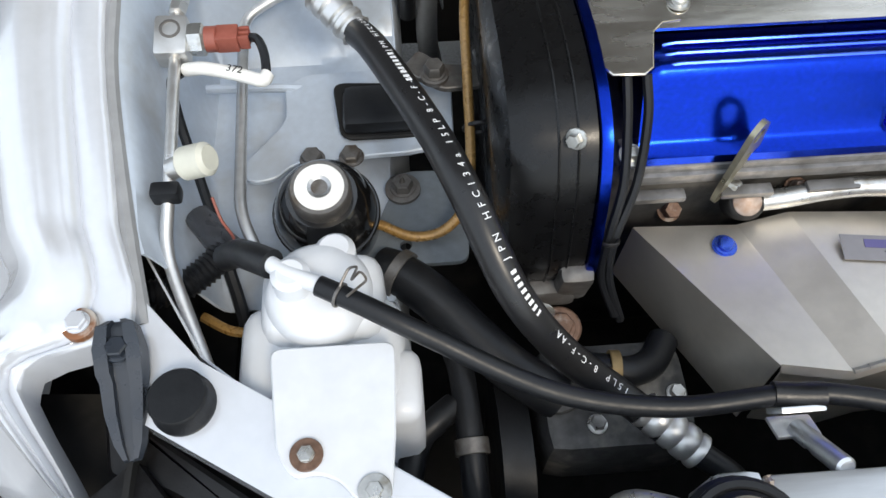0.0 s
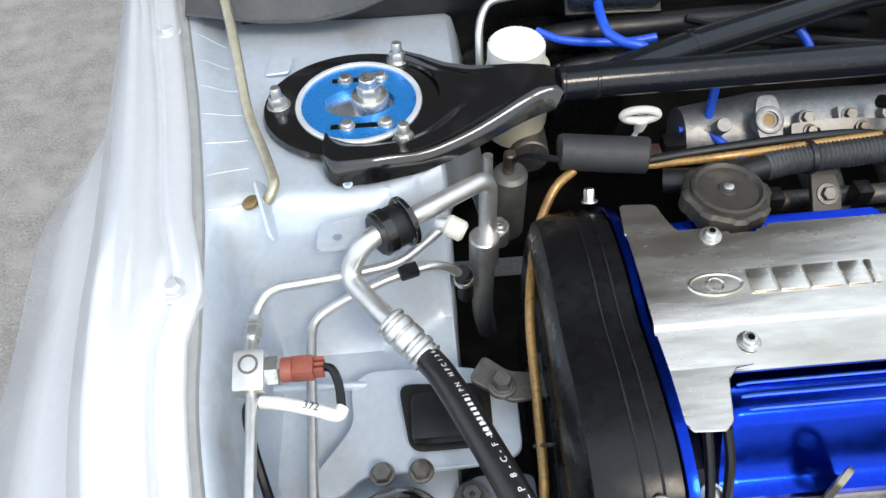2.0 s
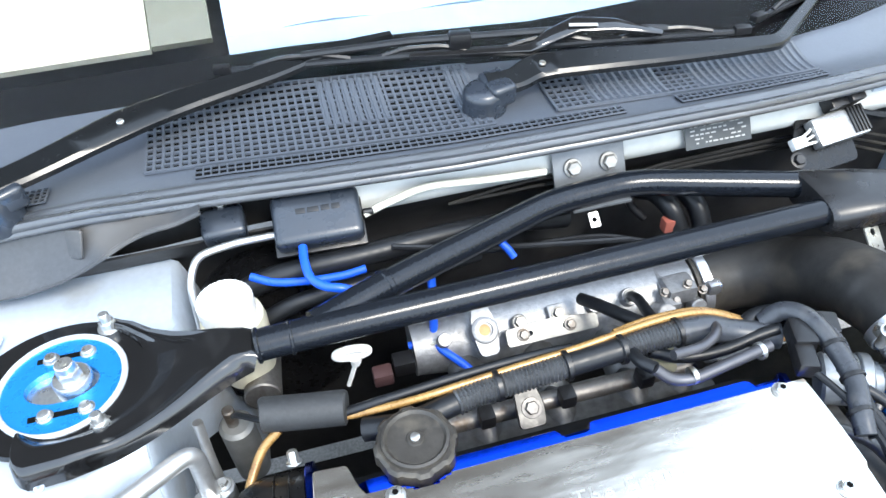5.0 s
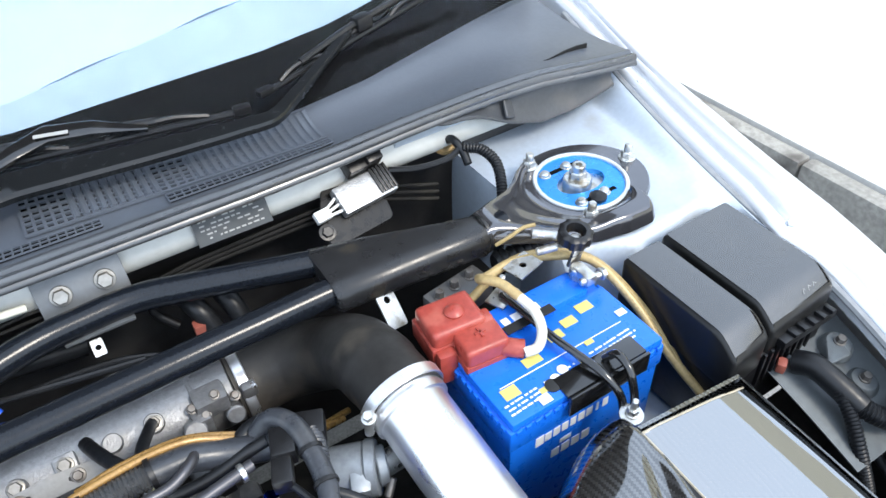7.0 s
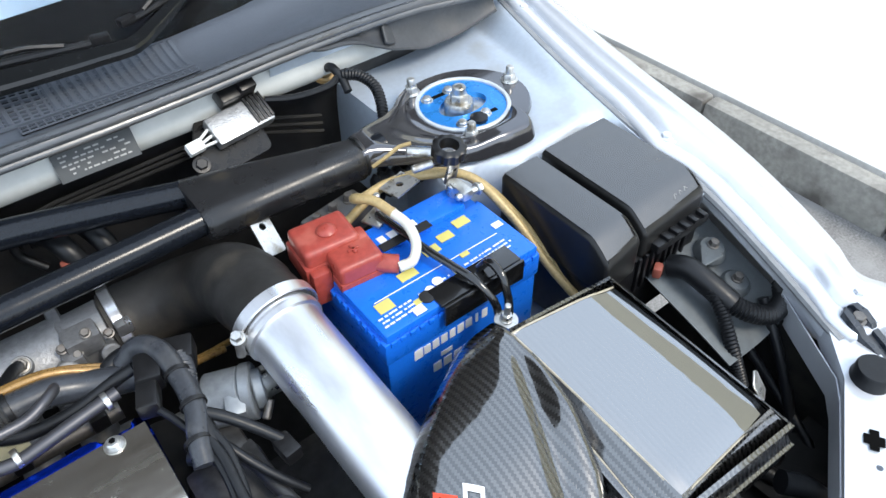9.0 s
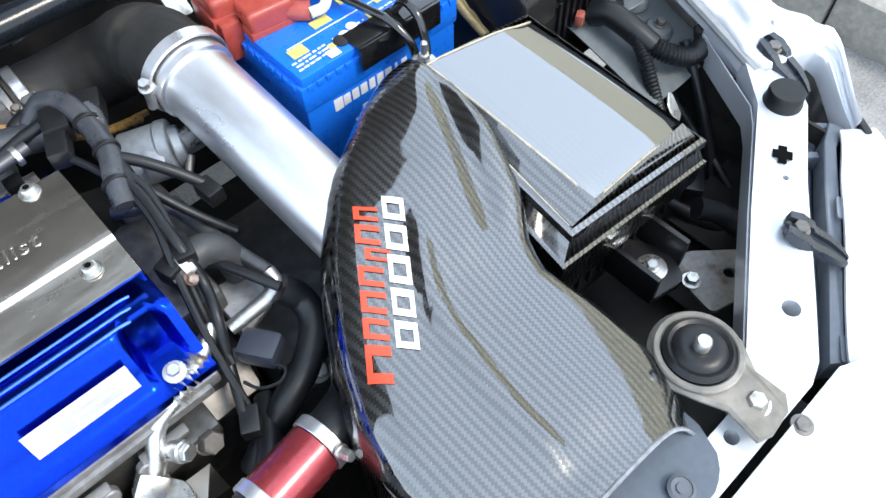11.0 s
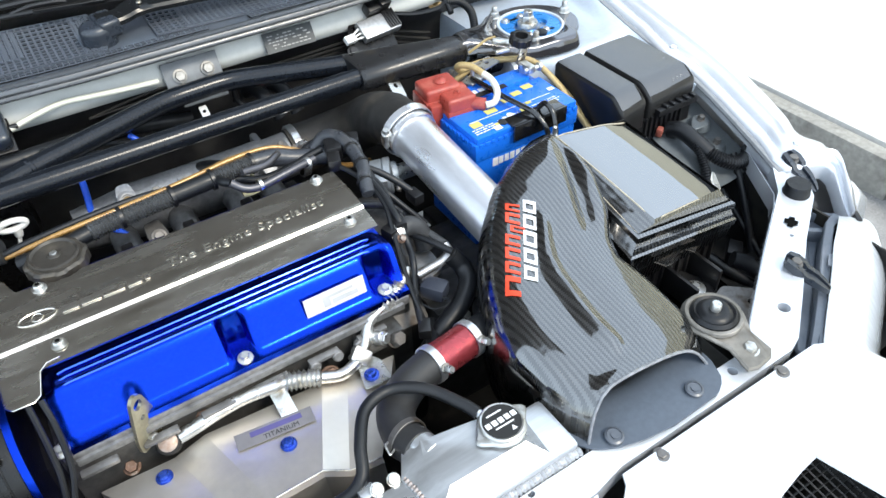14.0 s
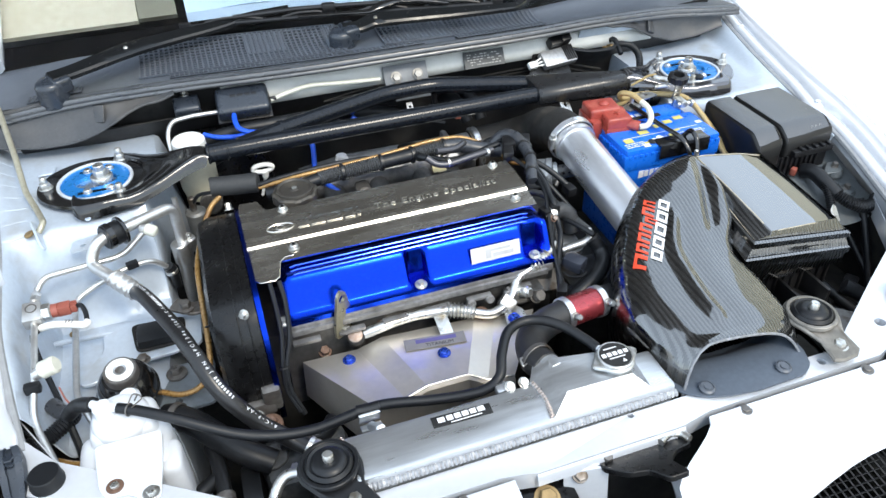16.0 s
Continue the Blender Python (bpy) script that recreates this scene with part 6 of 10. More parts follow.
    part("thin_lead", hose([(0.398, 0.640, 0.870), (0.412, 0.632, 0.882), (0.425, 0.628, 0.890), (0.437, 0.622, 0.893)], 0.0022, 8), TAN_WIRE, c)
    lug = can((0.424, 0.613, 0.893), (0.446, 0.594, 0.892), 0.0055, 12)
    can((0.418, 0.596, 0.882), (0.440, 0.588, 0.885), 0.0045, 12, bm=lug)
    part("lug", lug, STEEL, c)
    move(b, -0.002, 0.002, 0.009)
    move(h, 0, 0.001, 0.005)
    move(r, 0, 0.008, 0.004)
    move(c, 0, 0.004, 0.006)


def airbox():
    a = thing("airbox", (0.35, 0.25, 0.70), "glossy carbon fibre airbox with a scoop over the radiator", "airbox")
    st = [(0.030, 0.122, 0.318, 0.822), (0.055, 0.117, 0.324, 0.825), (0.10, 0.108, 0.331, 0.830), (0.15, 0.103, 0.326, 0.834), (0.195, 0.113, 0.314, 0.839), (0.22, 0.124, 0.322, 0.843), (0.25, 0.139, 0.345, 0.852), (0.30, 0.170, 0.360, 0.866), (0.35, 0.212, 0.368, 0.874), (0.385, 0.262, 0.372, 0.872), (0.41, 0.300, 0.374, 0.858), (0.425, 0.325, 0.374, 0.832)]
    fall = [(0.03, 0.040), (0.10, 0.043), (0.15, 0.034), (0.20, 0.024), (0.25, 0.012), (0.30, 0.0)]
    tab = lambda c, y: lerp_tab([(r[0], r[c]) for r in st], y)
    ys = [0.030, 0.036, 0.044, 0.055, 0.068] + [0.08 + 0.0125 * i for i in range(25)] + [0.39, 0.40, 0.41, 0.418, 0.425]
    ys = sorted(set(y for y in ys if y <= 0.425))
    rings = []
    cross = [0, 0.02, 0.05, 0.09, 0.14, 0.2] + [0.2 + 0.72 * i / 26 for i in range(1, 27)] + [0.95, 0.98, 1.0]
    for y in ys:
        xl, xr, zt = tab(1, y), tab(2, y), tab(3, y)
        arch = smooth(0.075, 0.03, y)
        ring_ = [(xl + 0.004, y, 0.70)]
        for c in cross:
            x = xl + (xr - xl) * c
            left = min(1.0, (c * (xr - xl)) / 0.045)
            right = min(1.0, ((1 - c) * (xr - xl)) / 0.012)
            dl = 1 - math.sqrt(max(0, 1 - (1 - left) ** 2.2))
            dr = 1 - math.sqrt(max(0, 1 - (1 - right) ** 2))
            z = zt - 0.062 * dl - 0.016 * dr - 0.014 * (1 - c) ** 2 * (1 - arch) - lerp_tab(fall, y) * c ** 2.6
            # raised swage that runs back from the mouth in an S
            cx = lerp_tab([(0.08, 0.207), (0.125, 0.206), (0.16, 0.210), (0.21, 0.217), (0.245, 0.232), (0.265, 0.248)], y)
            on = smooth(0.075, 0.095, y) * smooth(0.28, 0.262, y)
            z += on * 0.0085 * math.exp(-((x - cx) / 0.0085) ** 2)
            z += 0.006 * smooth(cx, cx + 0.05, x) * smooth(0.33, 0.18, y) * smooth(0.06, 0.1, y)
            # second fold along the shoulder beside the lid
            z -= 0.010 * math.exp(-((x - (0.305 + (y - 0.25) * 0.45)) / 0.012) ** 2) * smooth(0.22, 0.26, y) * smooth(0.40, 0.34, y)
            z -= arch * 0.040 * abs(2 * c - 1) ** 7
            ring_.append((x, y + 0.022 * arch * (1 - abs(2 * c - 1) ** 6), z))
        ring_.append((xr - 0.002, y, 0.70))
        rings.append(ring_)
    part("scoop", shell(rings, -0.0022), CARBON, a, angle=60)
    inner = sheet(lambda u, v: (0.115 + 0.175 * u, 0.075 + 0.12 * v, 0.722 + 0.02 * v), 6, 6, 0.003)
    part("scoop_floor", inner, CARBON, a)
    part("rim", sweep([Vector(q) + V(0, -0.0008, 0) for q in rings[0][1:-1]], 0.0019, 8), mat("worn_resin_edge", (0.22, 0.23, 0.25), 0.2, 0.0, 0.5, var=0.3, scale=150), a, "worn pale mouth edge")
    # box and lid
    bx = bmesh.new()
    plane = lambda x, y: 0.838 + (y - 0.202) * 0.165 - (x - 0.374) * 0.12
    lidp = [(0.376, 0.203), (0.506, 0.210), (0.487, 0.376), (0.364, 0.384), (0.370, 0.295)]
    mid = [(0.346, 0.199), (0.517, 0.194), (0.498, 0.388), (0.356, 0.392), (0.351, 0.300)]
    out = [(0.330, 0.190), (0.521, 0.186), (0.506, 0.396), (0.352, 0.400), (0.340, 0.300)]
    rows = [[(x, y, 0.752) for x, y in out], [(x, y, plane(x, y) - 0.034) for x, y in out], [(x, y, plane(x, y) - 0.020) for x, y in mid], [(x, y, plane(x, y) - 0.012) for x, y in inset(mid, 0.003)], [(x, y, plane(x, y) - 0.004) for x, y in inset(lidp, -0.004)], [(x, y, plane(x, y)) for x, y in lidp]]
    skin(bx, rows, cap=False)
    part("box", bx, CARBON, a, angle=30)

    def lidf(u, v):
        p = [Vector(q).lerp(Vector(r), v) for q, r in ((lidp[0], lidp[3]), (lidp[1], lidp[2]))]
        q = p[0].lerp(p[1], u)
        z = plane(q.x, q.y) + 0.0004 + 0.0014 * math.sin(math.pi * v) - 0.0050 * smooth(0.64, 1.0, u) - 0.0020 * smooth(0.10, 0, u) - 0.002 * smooth(0.08, 0, v)
        return (q.x, q.y, z)

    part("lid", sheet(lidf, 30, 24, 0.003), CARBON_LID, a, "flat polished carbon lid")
    # lid edges: bright highlight lines are put into this cream colour
    resin = mat("highlit_worn_resin", (0.42, 0.37, 0.28), 0.12, 0.0, 0.6, var=0.25, scale=120)
    up = V(0, 0, 0.0004)
    for run in ([Vector(lidf(0.0, k / 8)) + up for k in range(9)], [Vector(lidf(k / 8, 0.0)) + up for k in range(9)], [Vector(lidf(k / 8, 1.0)) + up for k in range(9)], [V(0.357, 0.388, 0.860), V(0.352, 0.30, 0.846), V(0.347, 0.203, 0.828)]):
        part("resin_edge", sweep(run, 0.0011, 6), resin, a, "resin edge with its highlight in the colour")
    for base, z0, z1, o in ((mid, -0.022, -0.013, 0.006), (out, -0.046, -0.036, 0.004)):
        lip = bmesh.new()
        wide = inset(base, -o)
        skin(lip, [[(x, y, plane(x, y) + z0 - 0.001) for x, y in base], [(x, y, plane(x, y) + z0) for x, y in wide], [(x, y, plane(x, y) + z1) for x, y in wide], [(x, y, plane(x, y) + z1 + 0.002) for x, y in base]], cap=False)
        part("flange", lip, CARBON_LIP, a, "resin-glossed flange", angle=30)
    low = part("lower_box", block((0.185, 0.185, 0.085), (0.432, 0.297, 0.705), 0.004), PLASTIC, a, "ribbed black plastic lower half")
    for i in range(11):
        part("rib", block((0.004, 0.006, 0.055), (0.348 + i * 0.0166, 0.203, 0.722), 0.001), PLASTIC, low)
    part("clip", prism([(-0.010, 0.0), (0.010, 0.0), (0.010, 0.026), (0.004, 0.032), (-0.010, 0.028)], 0.002, frm((0.532, 0.226, 0.796), (0.4, -0.7, 0.5), (1, 0.5, 0)), r=0.003), STEEL, a, "bright steel clip")
    tr = prism([(0.385, 0.128), (0.425, 0.120), (0.445, 0.150), (0.425, 0.190), (0.385, 0.19)], 0.008, (0, 0, 0.728), r=0.008)
    block((0.006, 0.06, 0.04), (0.387, 0.158, 0.748), 0.002, tr)
    block((0.006, 0.06, 0.04), (0.440, 0.165, 0.748), 0.002, tr)
    bmesh.ops.translate(tr, verts=tr.verts, vec=(0.034, 0.016, -0.034))
    part("mount_foot", tr, PLASTIC, a)
    n = lathe([(0.015, 0), (0.015, 0.002), (0.013, 0.0025)], (0.446, 0.166, 0.7035), (0, 0, 1), 24)
    hexhead((0.446, 0.166, 0.706), (0, 0, 1), 0.006, 0.006, 1.3, n)
    part("nut", n, STEEL, a)
    # painted words on the scoop: plain slanted bars in their colours
    p0, p1 = Vector((0.144, 0.200, 0)), Vector((0.238, 0.328, 0))
    def mark(at, wide, high, off, material, name):
        d = (p1 - p0).normalized()
        s = Vector((d.y, -d.x, 0))
        c = p0 + d * at + s * off
        xl, xr, zt = tab(1, c.y), tab(2, c.y), tab(3, c.y)
        bmk = bmesh.new()

        def pt(u, v):
            q = c + d * (u - 0.5) * wide + s * (v - 0.5) * high + d * 0.2 * (0.5 - v) * high
            xl, xr, zt = tab(1, q.y), tab(2, q.y), tab(3, q.y)
            left = min(1.0, max(0.0, (q.x - xl) / 0.045))
            c_ = min(1, max(0, (q.x - xl) / (xr - xl)))
            z = zt - 0.062 * (1 - math.sqrt(max(0, 1 - (1 - left) ** 2.2))) - 0.014 * (1 - c_) ** 2 - lerp_tab(fall, q.y) * c_ ** 2.6
            return (q.x, q.y, z + 0.0010)
        bars = [(0.0, 0.27, 0.0, 1.0), (0.73, 1.0, 0.0, 1.0), (0.27, 0.73, 0.0, 0.24)]
        if name == "w":
            bars = [(0.0, 0.25, 0.0, 1.0), (0.72, 1.0, 0.0, 1.0), (0.25, 0.72, 0.0, 0.2), (0.25, 0.72, 0.8, 1.0)]
        for u0, u1, v0, v1 in bars:
            sheet(lambda u, v: pt(u0 + (u1 - u0) * u, v0 + (v1 - v0) * v), 3, 4, 0.0004, bmk)
        return bmk
    x = 0.006
    for i, w in enumerate((0.0305, 0.0185, 0.0195, 0.0185, 0.0130, 0.0185, 0.0150)):
        part("painted_bar", mark(x + w / 2, w - 0.004, 0.018, 0.006 + 0.006 * (i == 4), RED_MARK, "m"), RED_MARK, a, "red painted bar in place of a letter")
        x += w
    x = 0.028
    for i, w in enumerate((0.0235, 0.0235, 0.025, 0.0235, 0.022)):
        part("painted_bar", mark(x + w / 2, w - 0.004, 0.016, 0.027, WHITE_MARK, "w"), WHITE_MARK, a, "white painted bar in place of a letter")
        x += w
    # soft duct under the mouth
    d = thing("air_duct", (0.2, 0.03, 0.75), "blue-grey rubber duct tray under the scoop's mouth", "air duct")
    def df(u, v):
        x = 0.118 + 0.200 * u
        y = lerp_tab([(0, 0.040), (0.06, 0.026), (0.17, 0.014), (0.3, 0.006), (0.5, 0.001), (0.85, 0.003), (0.95, 0.014), (1, 0.040)], u) + 0.10 * v
        z = 0.7655 + 0.002 * math.sin(math.pi * u) - 0.030 * smooth(0.6, 1.0, v) + 0.008 * smooth(0.8, 1, u) * v
        return (x, y, z)
    part("tray", sheet(df, 24, 12, 0.003), mat("blue_grey_rubber", (0.085, 0.105, 0.135), 0.5, var=0.12, scale=150, bump=0.1), d)
    b = bmesh.new()
    for px, py in ((0.154, 0.026), (0.268, 0.021)):
        lathe([(0.0105, -0.001), (0.0105, 0.002), (0.008, 0.0032), (0.0078, 0.0022), (0.004, 0.002), (0.004, 0.0035)], (px, py, 0.7690), (0, -0.1, 1), 20, b)
    part("push_pin", b, COWL, d, "round plastic push pin")


def fuse_box():
    f = thing("fuse_box", (0.6, 0.48, 0.70), "black plastic fuse box with two lids", "fuse box")
    body = bmesh.new()
    block((0.165, 0.150, 0.10), (0.597, 0.482, 0.745), 0.006, body)
    body = part("body", body, PLASTIC, f)
    for i in range(8):
        part("rib", block((0.004, 0.004, 0.05), (0.575 + i * 0.011, 0.405, 0.775), 0.001), PLASTIC, body)
    part("hinge_bar", block((0.085, 0.016, 0.012), (0.638, 0.407, 0.803), 0.002), PLASTIC, body)
    for i in range(5):
        part("hinge_lug", block((0.006, 0.012, 0.005), (0.612 + i * 0.015, 0.404, 0.811), 0.001), PLASTIC, body)

    def lid(x0, x1, y0, y1, z0, z1, slope, name, label):
        o = rounded([(x0, y0), (x1, y0 + 0.006), (x1, y0 + 0.030), (x1, y0 + 0.052), (x1, y1), (x0, y1 - 0.002), (x0, y0 + 0.046), (x0, y0 + 0.024)], 0.006, 3)
        dip = lambda y: slope * smooth(y0 + 0.034, y0 - 0.012, y) * 1.3
        rows = [(o, lambda y: z0), (o, lambda y: z1 - 0.006 - dip(y)), (inset(o, 0.002), lambda y: z1 - 0.0022 - dip(y)), (inset(o, 0.0055), lambda y: z1 - 0.0002 - dip(y))]
        # only the top is paler and glossier: reflected sky is put into it
        black = mat("sheened_satin_plastic", (0.020, 0.019, 0.018), 0.24, 0.0, 0.0, var=0.2, scale=120, rvar=0.04, spots=(0.032, 0.029, 0.025), spot_scale=7, ior=2.1)
        ob = part(name, skin(bmesh.new(), [[(x, y, g(y)) for x, y in p] for p, g in rows], cap=False), mat("satin_black_lid", (0.012, 0.012, 0.012), 0.34, var=0.15, scale=120, rvar=0.04, ior=1.42), f, label, angle=50)
        part("lid_top", sheet(lambda u, v: (x0 + 0.004 + (x1 - x0 - 0.008) * u, y0 + 0.006 + 0.003 * u + (y1 - y0 - 0.011 - 0.003 * u) * v, z1 - dip(y0 + 0.006 + (y1 - y0 - 0.011) * v) + 0.0006 * math.sin(math.pi * u)), 10, 24, 0.001), black, ob, angle=50)
        return ob
    big = lid(0.580, 0.686, 0.408, 0.570, 0.795, 0.848, 0.018, "large_lid", "satin black lid with a pale scribble")
    lid(0.512, 0.568, 0.398, 0.562, 0.790, 0.853, 0.020, "small_lid", "narrow satin black lid")
    sc = bmesh.new()
    for i in range(3):
        x = 0.640 + i * 0.009
        sweep([(x, 0.421 + 0.001 * i, 0.8382), (x + 0.003, 0.426, 0.8402), (x + 0.001, 0.428, 0.841), (x + 0.005, 0.424, 0.8396)], 0.0004, 4, sc)
    part("scribble", sc, GREY_MARK, big)
    # bracket panel ahead of it, with bolts and the looms
    p = thing("relay_bracket", (0.64, 0.34, 0.70), "grey painted steel bracket bolted to the inner wing", "bracket")
    part("panel", sheet(lambda u, v: (0.592 + 0.112 * u + 0.012 * u * (1 - v), 0.436 - 0.150 * v, 0.772 + 0.012 * u - 0.048 * v + 0.005 * math.sin(5 * u + 2 * v)), 14, 14, 0.002), mat("dull_grey_steel", (0.125, 0.14, 0.148), 0.48, 0.3, var=0.12, scale=120, spots=(0.09, 0.09, 0.09), spot_scale=16), p)
    b = bmesh.new()
    for x, y, z in ((0.678, 0.386, 0.776), (0.677, 0.346, 0.754)):
        part("boss", lathe([(0.019, -0.010), (0.017, -0.002), (0.0135, 0.002), (0.008, 0.003)], (x, y, z), (0, -0.15, 1), 24), mat("dull_grey_steel", (0.125, 0.14, 0.148), 0.48, 0.3), p)
        hexhead((x, y, z + 0.003), (0, -0.15, 1), 0.0055, 0.008, 1.25, b)
    part("bolt", b, DARK_STEEL, p)
    part("wing_plate", prism([(-0.022, -0.008), (0.012, -0.012), (0.022, 0.012), (0.004, 0.014)], 0.003, Matrix.Translation((0.662, 0.380, 0.776)), r=0.003), mat("dull_grey_steel", (0.125, 0.14, 0.148), 0.48, 0.3), p)
    w = thing("wiring_loom", (0.62, 0.3, 0.72), "taped and ribbed black loom beside the fuse box", "wiring")
    part("taped_run", hose([(0.604, 0.384, 0.778), (0.610, 0.366, 0.784), (0.614, 0.340, 0.778), (0.620, 0.312, 0.766)], 0.0135, 14), RUBBER, w, "tape-wound loom")
    part("ribbed_run", corrugated([(0.617, 0.318, 0.769), (0.632, 0.294, 0.759), (0.655, 0.281, 0.752), (0.685, 0.286, 0.750), (0.704, 0.302, 0.746)], 0.0115, 0.0042), RUBBER, w, "ribbed conduit")
    part("branch", corrugated([(0.610, 0.335, 0.780), (0.606, 0.310, 0.760), (0.598, 0.285, 0.735), (0.60, 0.26, 0.69)], 0.008, 0.004), RUBBER, w, "ribbed conduit")
    part("hanging_cable", hose([(0.665, 0.30, 0.755), (0.652, 0.25, 0.70), (0.64, 0.20, 0.62), (0.62, 0.15, 0.52)], 0.006, 10), RUBBER, w)
    part("plug", block((0.014, 0.010, 0.014), Matrix.Translation((0.588, 0.388, 0.778)) @ Matrix.Rotation(0.5, 4, "Z"), 0.003), RED_CONN, w, "orange-brown plug")
    move(f, -0.003, 0.002, 0.008)
    move(w, 0.012, 0.012, 0.0)


battery()
airbox()
fuse_box()


# ---- strut towers' tops and the tower bar ----
def strut_top(side):
    X, Y, Z = side * (0.574 if side < 0 else 0.569), 0.700, 0.852
    N = side * 0.563
    s = thing("camber_plate", (X, Y, Z), "blue anodised camber plate in a pale ring on the strut tower", "suspension mount", "camber plates")
    part("outer_ring", ring((X, Y, Z - 0.002), (0, 0, 1), 0.0545, 0.060, 0.008, 48), mat("pale_ring", (0.62, 0.66, 0.70), 0.4, 0.3), s, "pale metal ring")
    k = 40
    slot = [(0.034 * math.cos(a) * 1.0, 0.021 * math.sin(a)) for a in (2 * math.pi * i / k for i in range(k))]
    disc = [(0.0545 * math.cos(a), 0.0545 * math.sin(a)) for a in (2 * math.pi * i / k for i in range(k))]
    bm = bmesh.new()
    rows = [(slot, -0.008), (slot, 0.003), (disc, 0.003), (disc, -0.006)]
    skin(bm, [[(X + x, Y + y, Z + z) for x, y in p] for p, z in rows], cap=False)
    part("plate", bm, BLUE_ANOD, s, "blue anodised slotted plate")
    part("bearing_plate", lathe([(0.040, 0), (0.040, 0.002)], (X, Y, Z - 0.006), (0, 0, 1), 30), STEEL, s)
    part("slot", block((0.052, 0.006, 0.0006), (X, Y + 0.034, Z + 0.0032), 0), HOLE, s)
    part("slot", block((0.052, 0.006, 0.0006), (X, Y - 0.034, Z + 0.0032), 0), HOLE, s)
    part("collar", lathe([(0.018, -0.004), (0.018, 0.010), (0.0165, 0.012), (0.0125, 0.012)], (N, Y, Z), (0, 0, 1), 28), STEEL, s)
    n = lathe([(0.0115, 0.008), (0.0115, 0.020), (0.010, 0.022)], (N, Y, Z), (0, 0, 1), 6)
    lathe([(0.0085, 0.020), (0.0085, 0.030), (0.0075, 0.031), (0.004, 0.031), (0.0035, 0.024)], (N, Y, Z), (0, 0, 1), 18, n)
    part("strut_nut", n, STEEL, s, "steel strut nut")
    b = bmesh.new()
    for dx, dy in ((-0.024, 0.034), (0.010, 0.034), (-0.022, -0.034), (0.014, -0.034)):
        allen((N + dx, Y + dy, Z + 0.003), (0, 0, 1), 0.0060, b)
    part("bolt", b, STEEL, s, "socket head bolt")
    if side > 0:
        part("rubber_cap", lathe([(0.011, 0), (0.011, 0.004), (0.009, 0.005)], (X - 0.006, Y - 0.038, Z + 0.003), (0, 0, 1), 20), RUBBER, s)


def tower_bar():
    t = thing("strut_brace", (0, 0.70, 0.84), "satin black tubular strut brace between the towers", "strut brace")
    for side in (-1, 1):
        X, Y = side * (0.574 if side < 0 else 0.569), 0.700
        # right plate: pale sky reflection put into a brighter metallic colour
        plate_mat = BLACK_PAINT if side < 0 else mat("sky_sheen_black_gloss", (0.10, 0.10, 0.11), 0.12, 0.7, 0.8, var=0.1)
        bm = bmesh.new()
        k = 40
        rin, rout = [], []
        for i in range(k):
            a = 2 * math.pi * i / k
            rin.append((X + 0.0605 * math.cos(a), Y + 0.0605 * math.sin(a)))
            ro = 0.088
            rout.append((X + ro * 1.02 * math.cos(a), Y + ro * 0.86 * math.sin(a)))
        skin(bm, [[(x, y, 0.851) for x, y in rin], [(x, y, 0.8555) for x, y in rin], [(x, y, 0.8555) for x, y in rout], [(x, y, 0.851) for x, y in inset(rout, -0.002)]], cap=False)
        br = part("tower_plate", bm, plate_mat, t, "gloss black plate round the tower top")
        # dished arm that gathers into the tube, cut round the camber plate
        rim = [(-128, 0.613, 0.622), (-118, 0.608, 0.606), (-110, 0.594, 0.599), (-95, 0.560, 0.601), (-75, 0.520, 0.609), (-55, 0.470, 0.624), (-38, 0.425, 0.641), (-26, 0.396, 0.651), (-20, 0.384, 0.656), (-8, 0.381, 0.670), (2, 0.384, 0.686), (8, 0.398, 0.692), (16, 0.425, 0.702), (27, 0.455, 0.715), (40, 0.483, 0.733), (55, 0.506, 0.755), (70, 0.532, 0.768)]
        tx, ty = [(a_, x) for a_, x, y in rim], [(a_, y) for a_, x, y in rim]

        def arm_at(u, v, side=side):
            th = -128 + 198 * u
            xi, yi = 0.561 - 0.064 * math.cos(radians(th)), 0.700 + 0.064 * math.sin(radians(th))
            xo, yo = lerp_tab(tx, th), lerp_tab(ty, th)
            tail = 0.30 + 0.70 * math.sqrt(min(1.0, u / 0.075))
            xo, yo = xi + (xo - xi) * tail, yi + (yo - yi) * tail
            x, y = xi + (xo - xi) * v, yi + (yo - yi) * v
            z = 0.8585 + 0.025 * smooth(0.53, 0.395, x) + 0.008 * smooth(0.0, 0.35, v) - 0.007 * math.sin(math.pi * v) * smooth(0.40, 0.47, x) * smooth(0.56, 0.50, x)
            edge = (0.3 if -24 < th < 5 else 1.0) * (0.25 + 0.75 * min(1.0, u / 0.10))
            return (side * x, y, z - edge * (0.006 * smooth(0.78, 0.92, v) + 0.016 * smooth(0.9, 1.0, v)))
        part("arm", sheet(arm_at, 66, 20, 0.003 * side), plate_mat, br, "dished gloss arm", angle=70)
        b = bmesh.new()
        for ax, dy in ((0.650, 0.004), (0.535, 0.061), (0.533, -0.060)):
            p = (side * ax, Y + dy, 0.8555)
            hexhead(p, (0, 0, 1), 0.0085, 0.010, 1.35, b)
            lathe([(0.0052, 0.008), (0.0052, 0.019), (0.004, 0.0205)], p, (0, 0, 1), 14, b)
        part("nut", b, STEEL, t, "zinc flange nut on its stud")
    f0, f1 = Vector((-0.388, 0.671, 0.881)), Vector((0.24, 0.690, 0.869))
    part("front_tube", pipe([f0, f0.lerp(f1, 0.06) + V(0, 0, 0.001), f1], 0.0155, 0.05, 20), TUBE_BLACK, t)
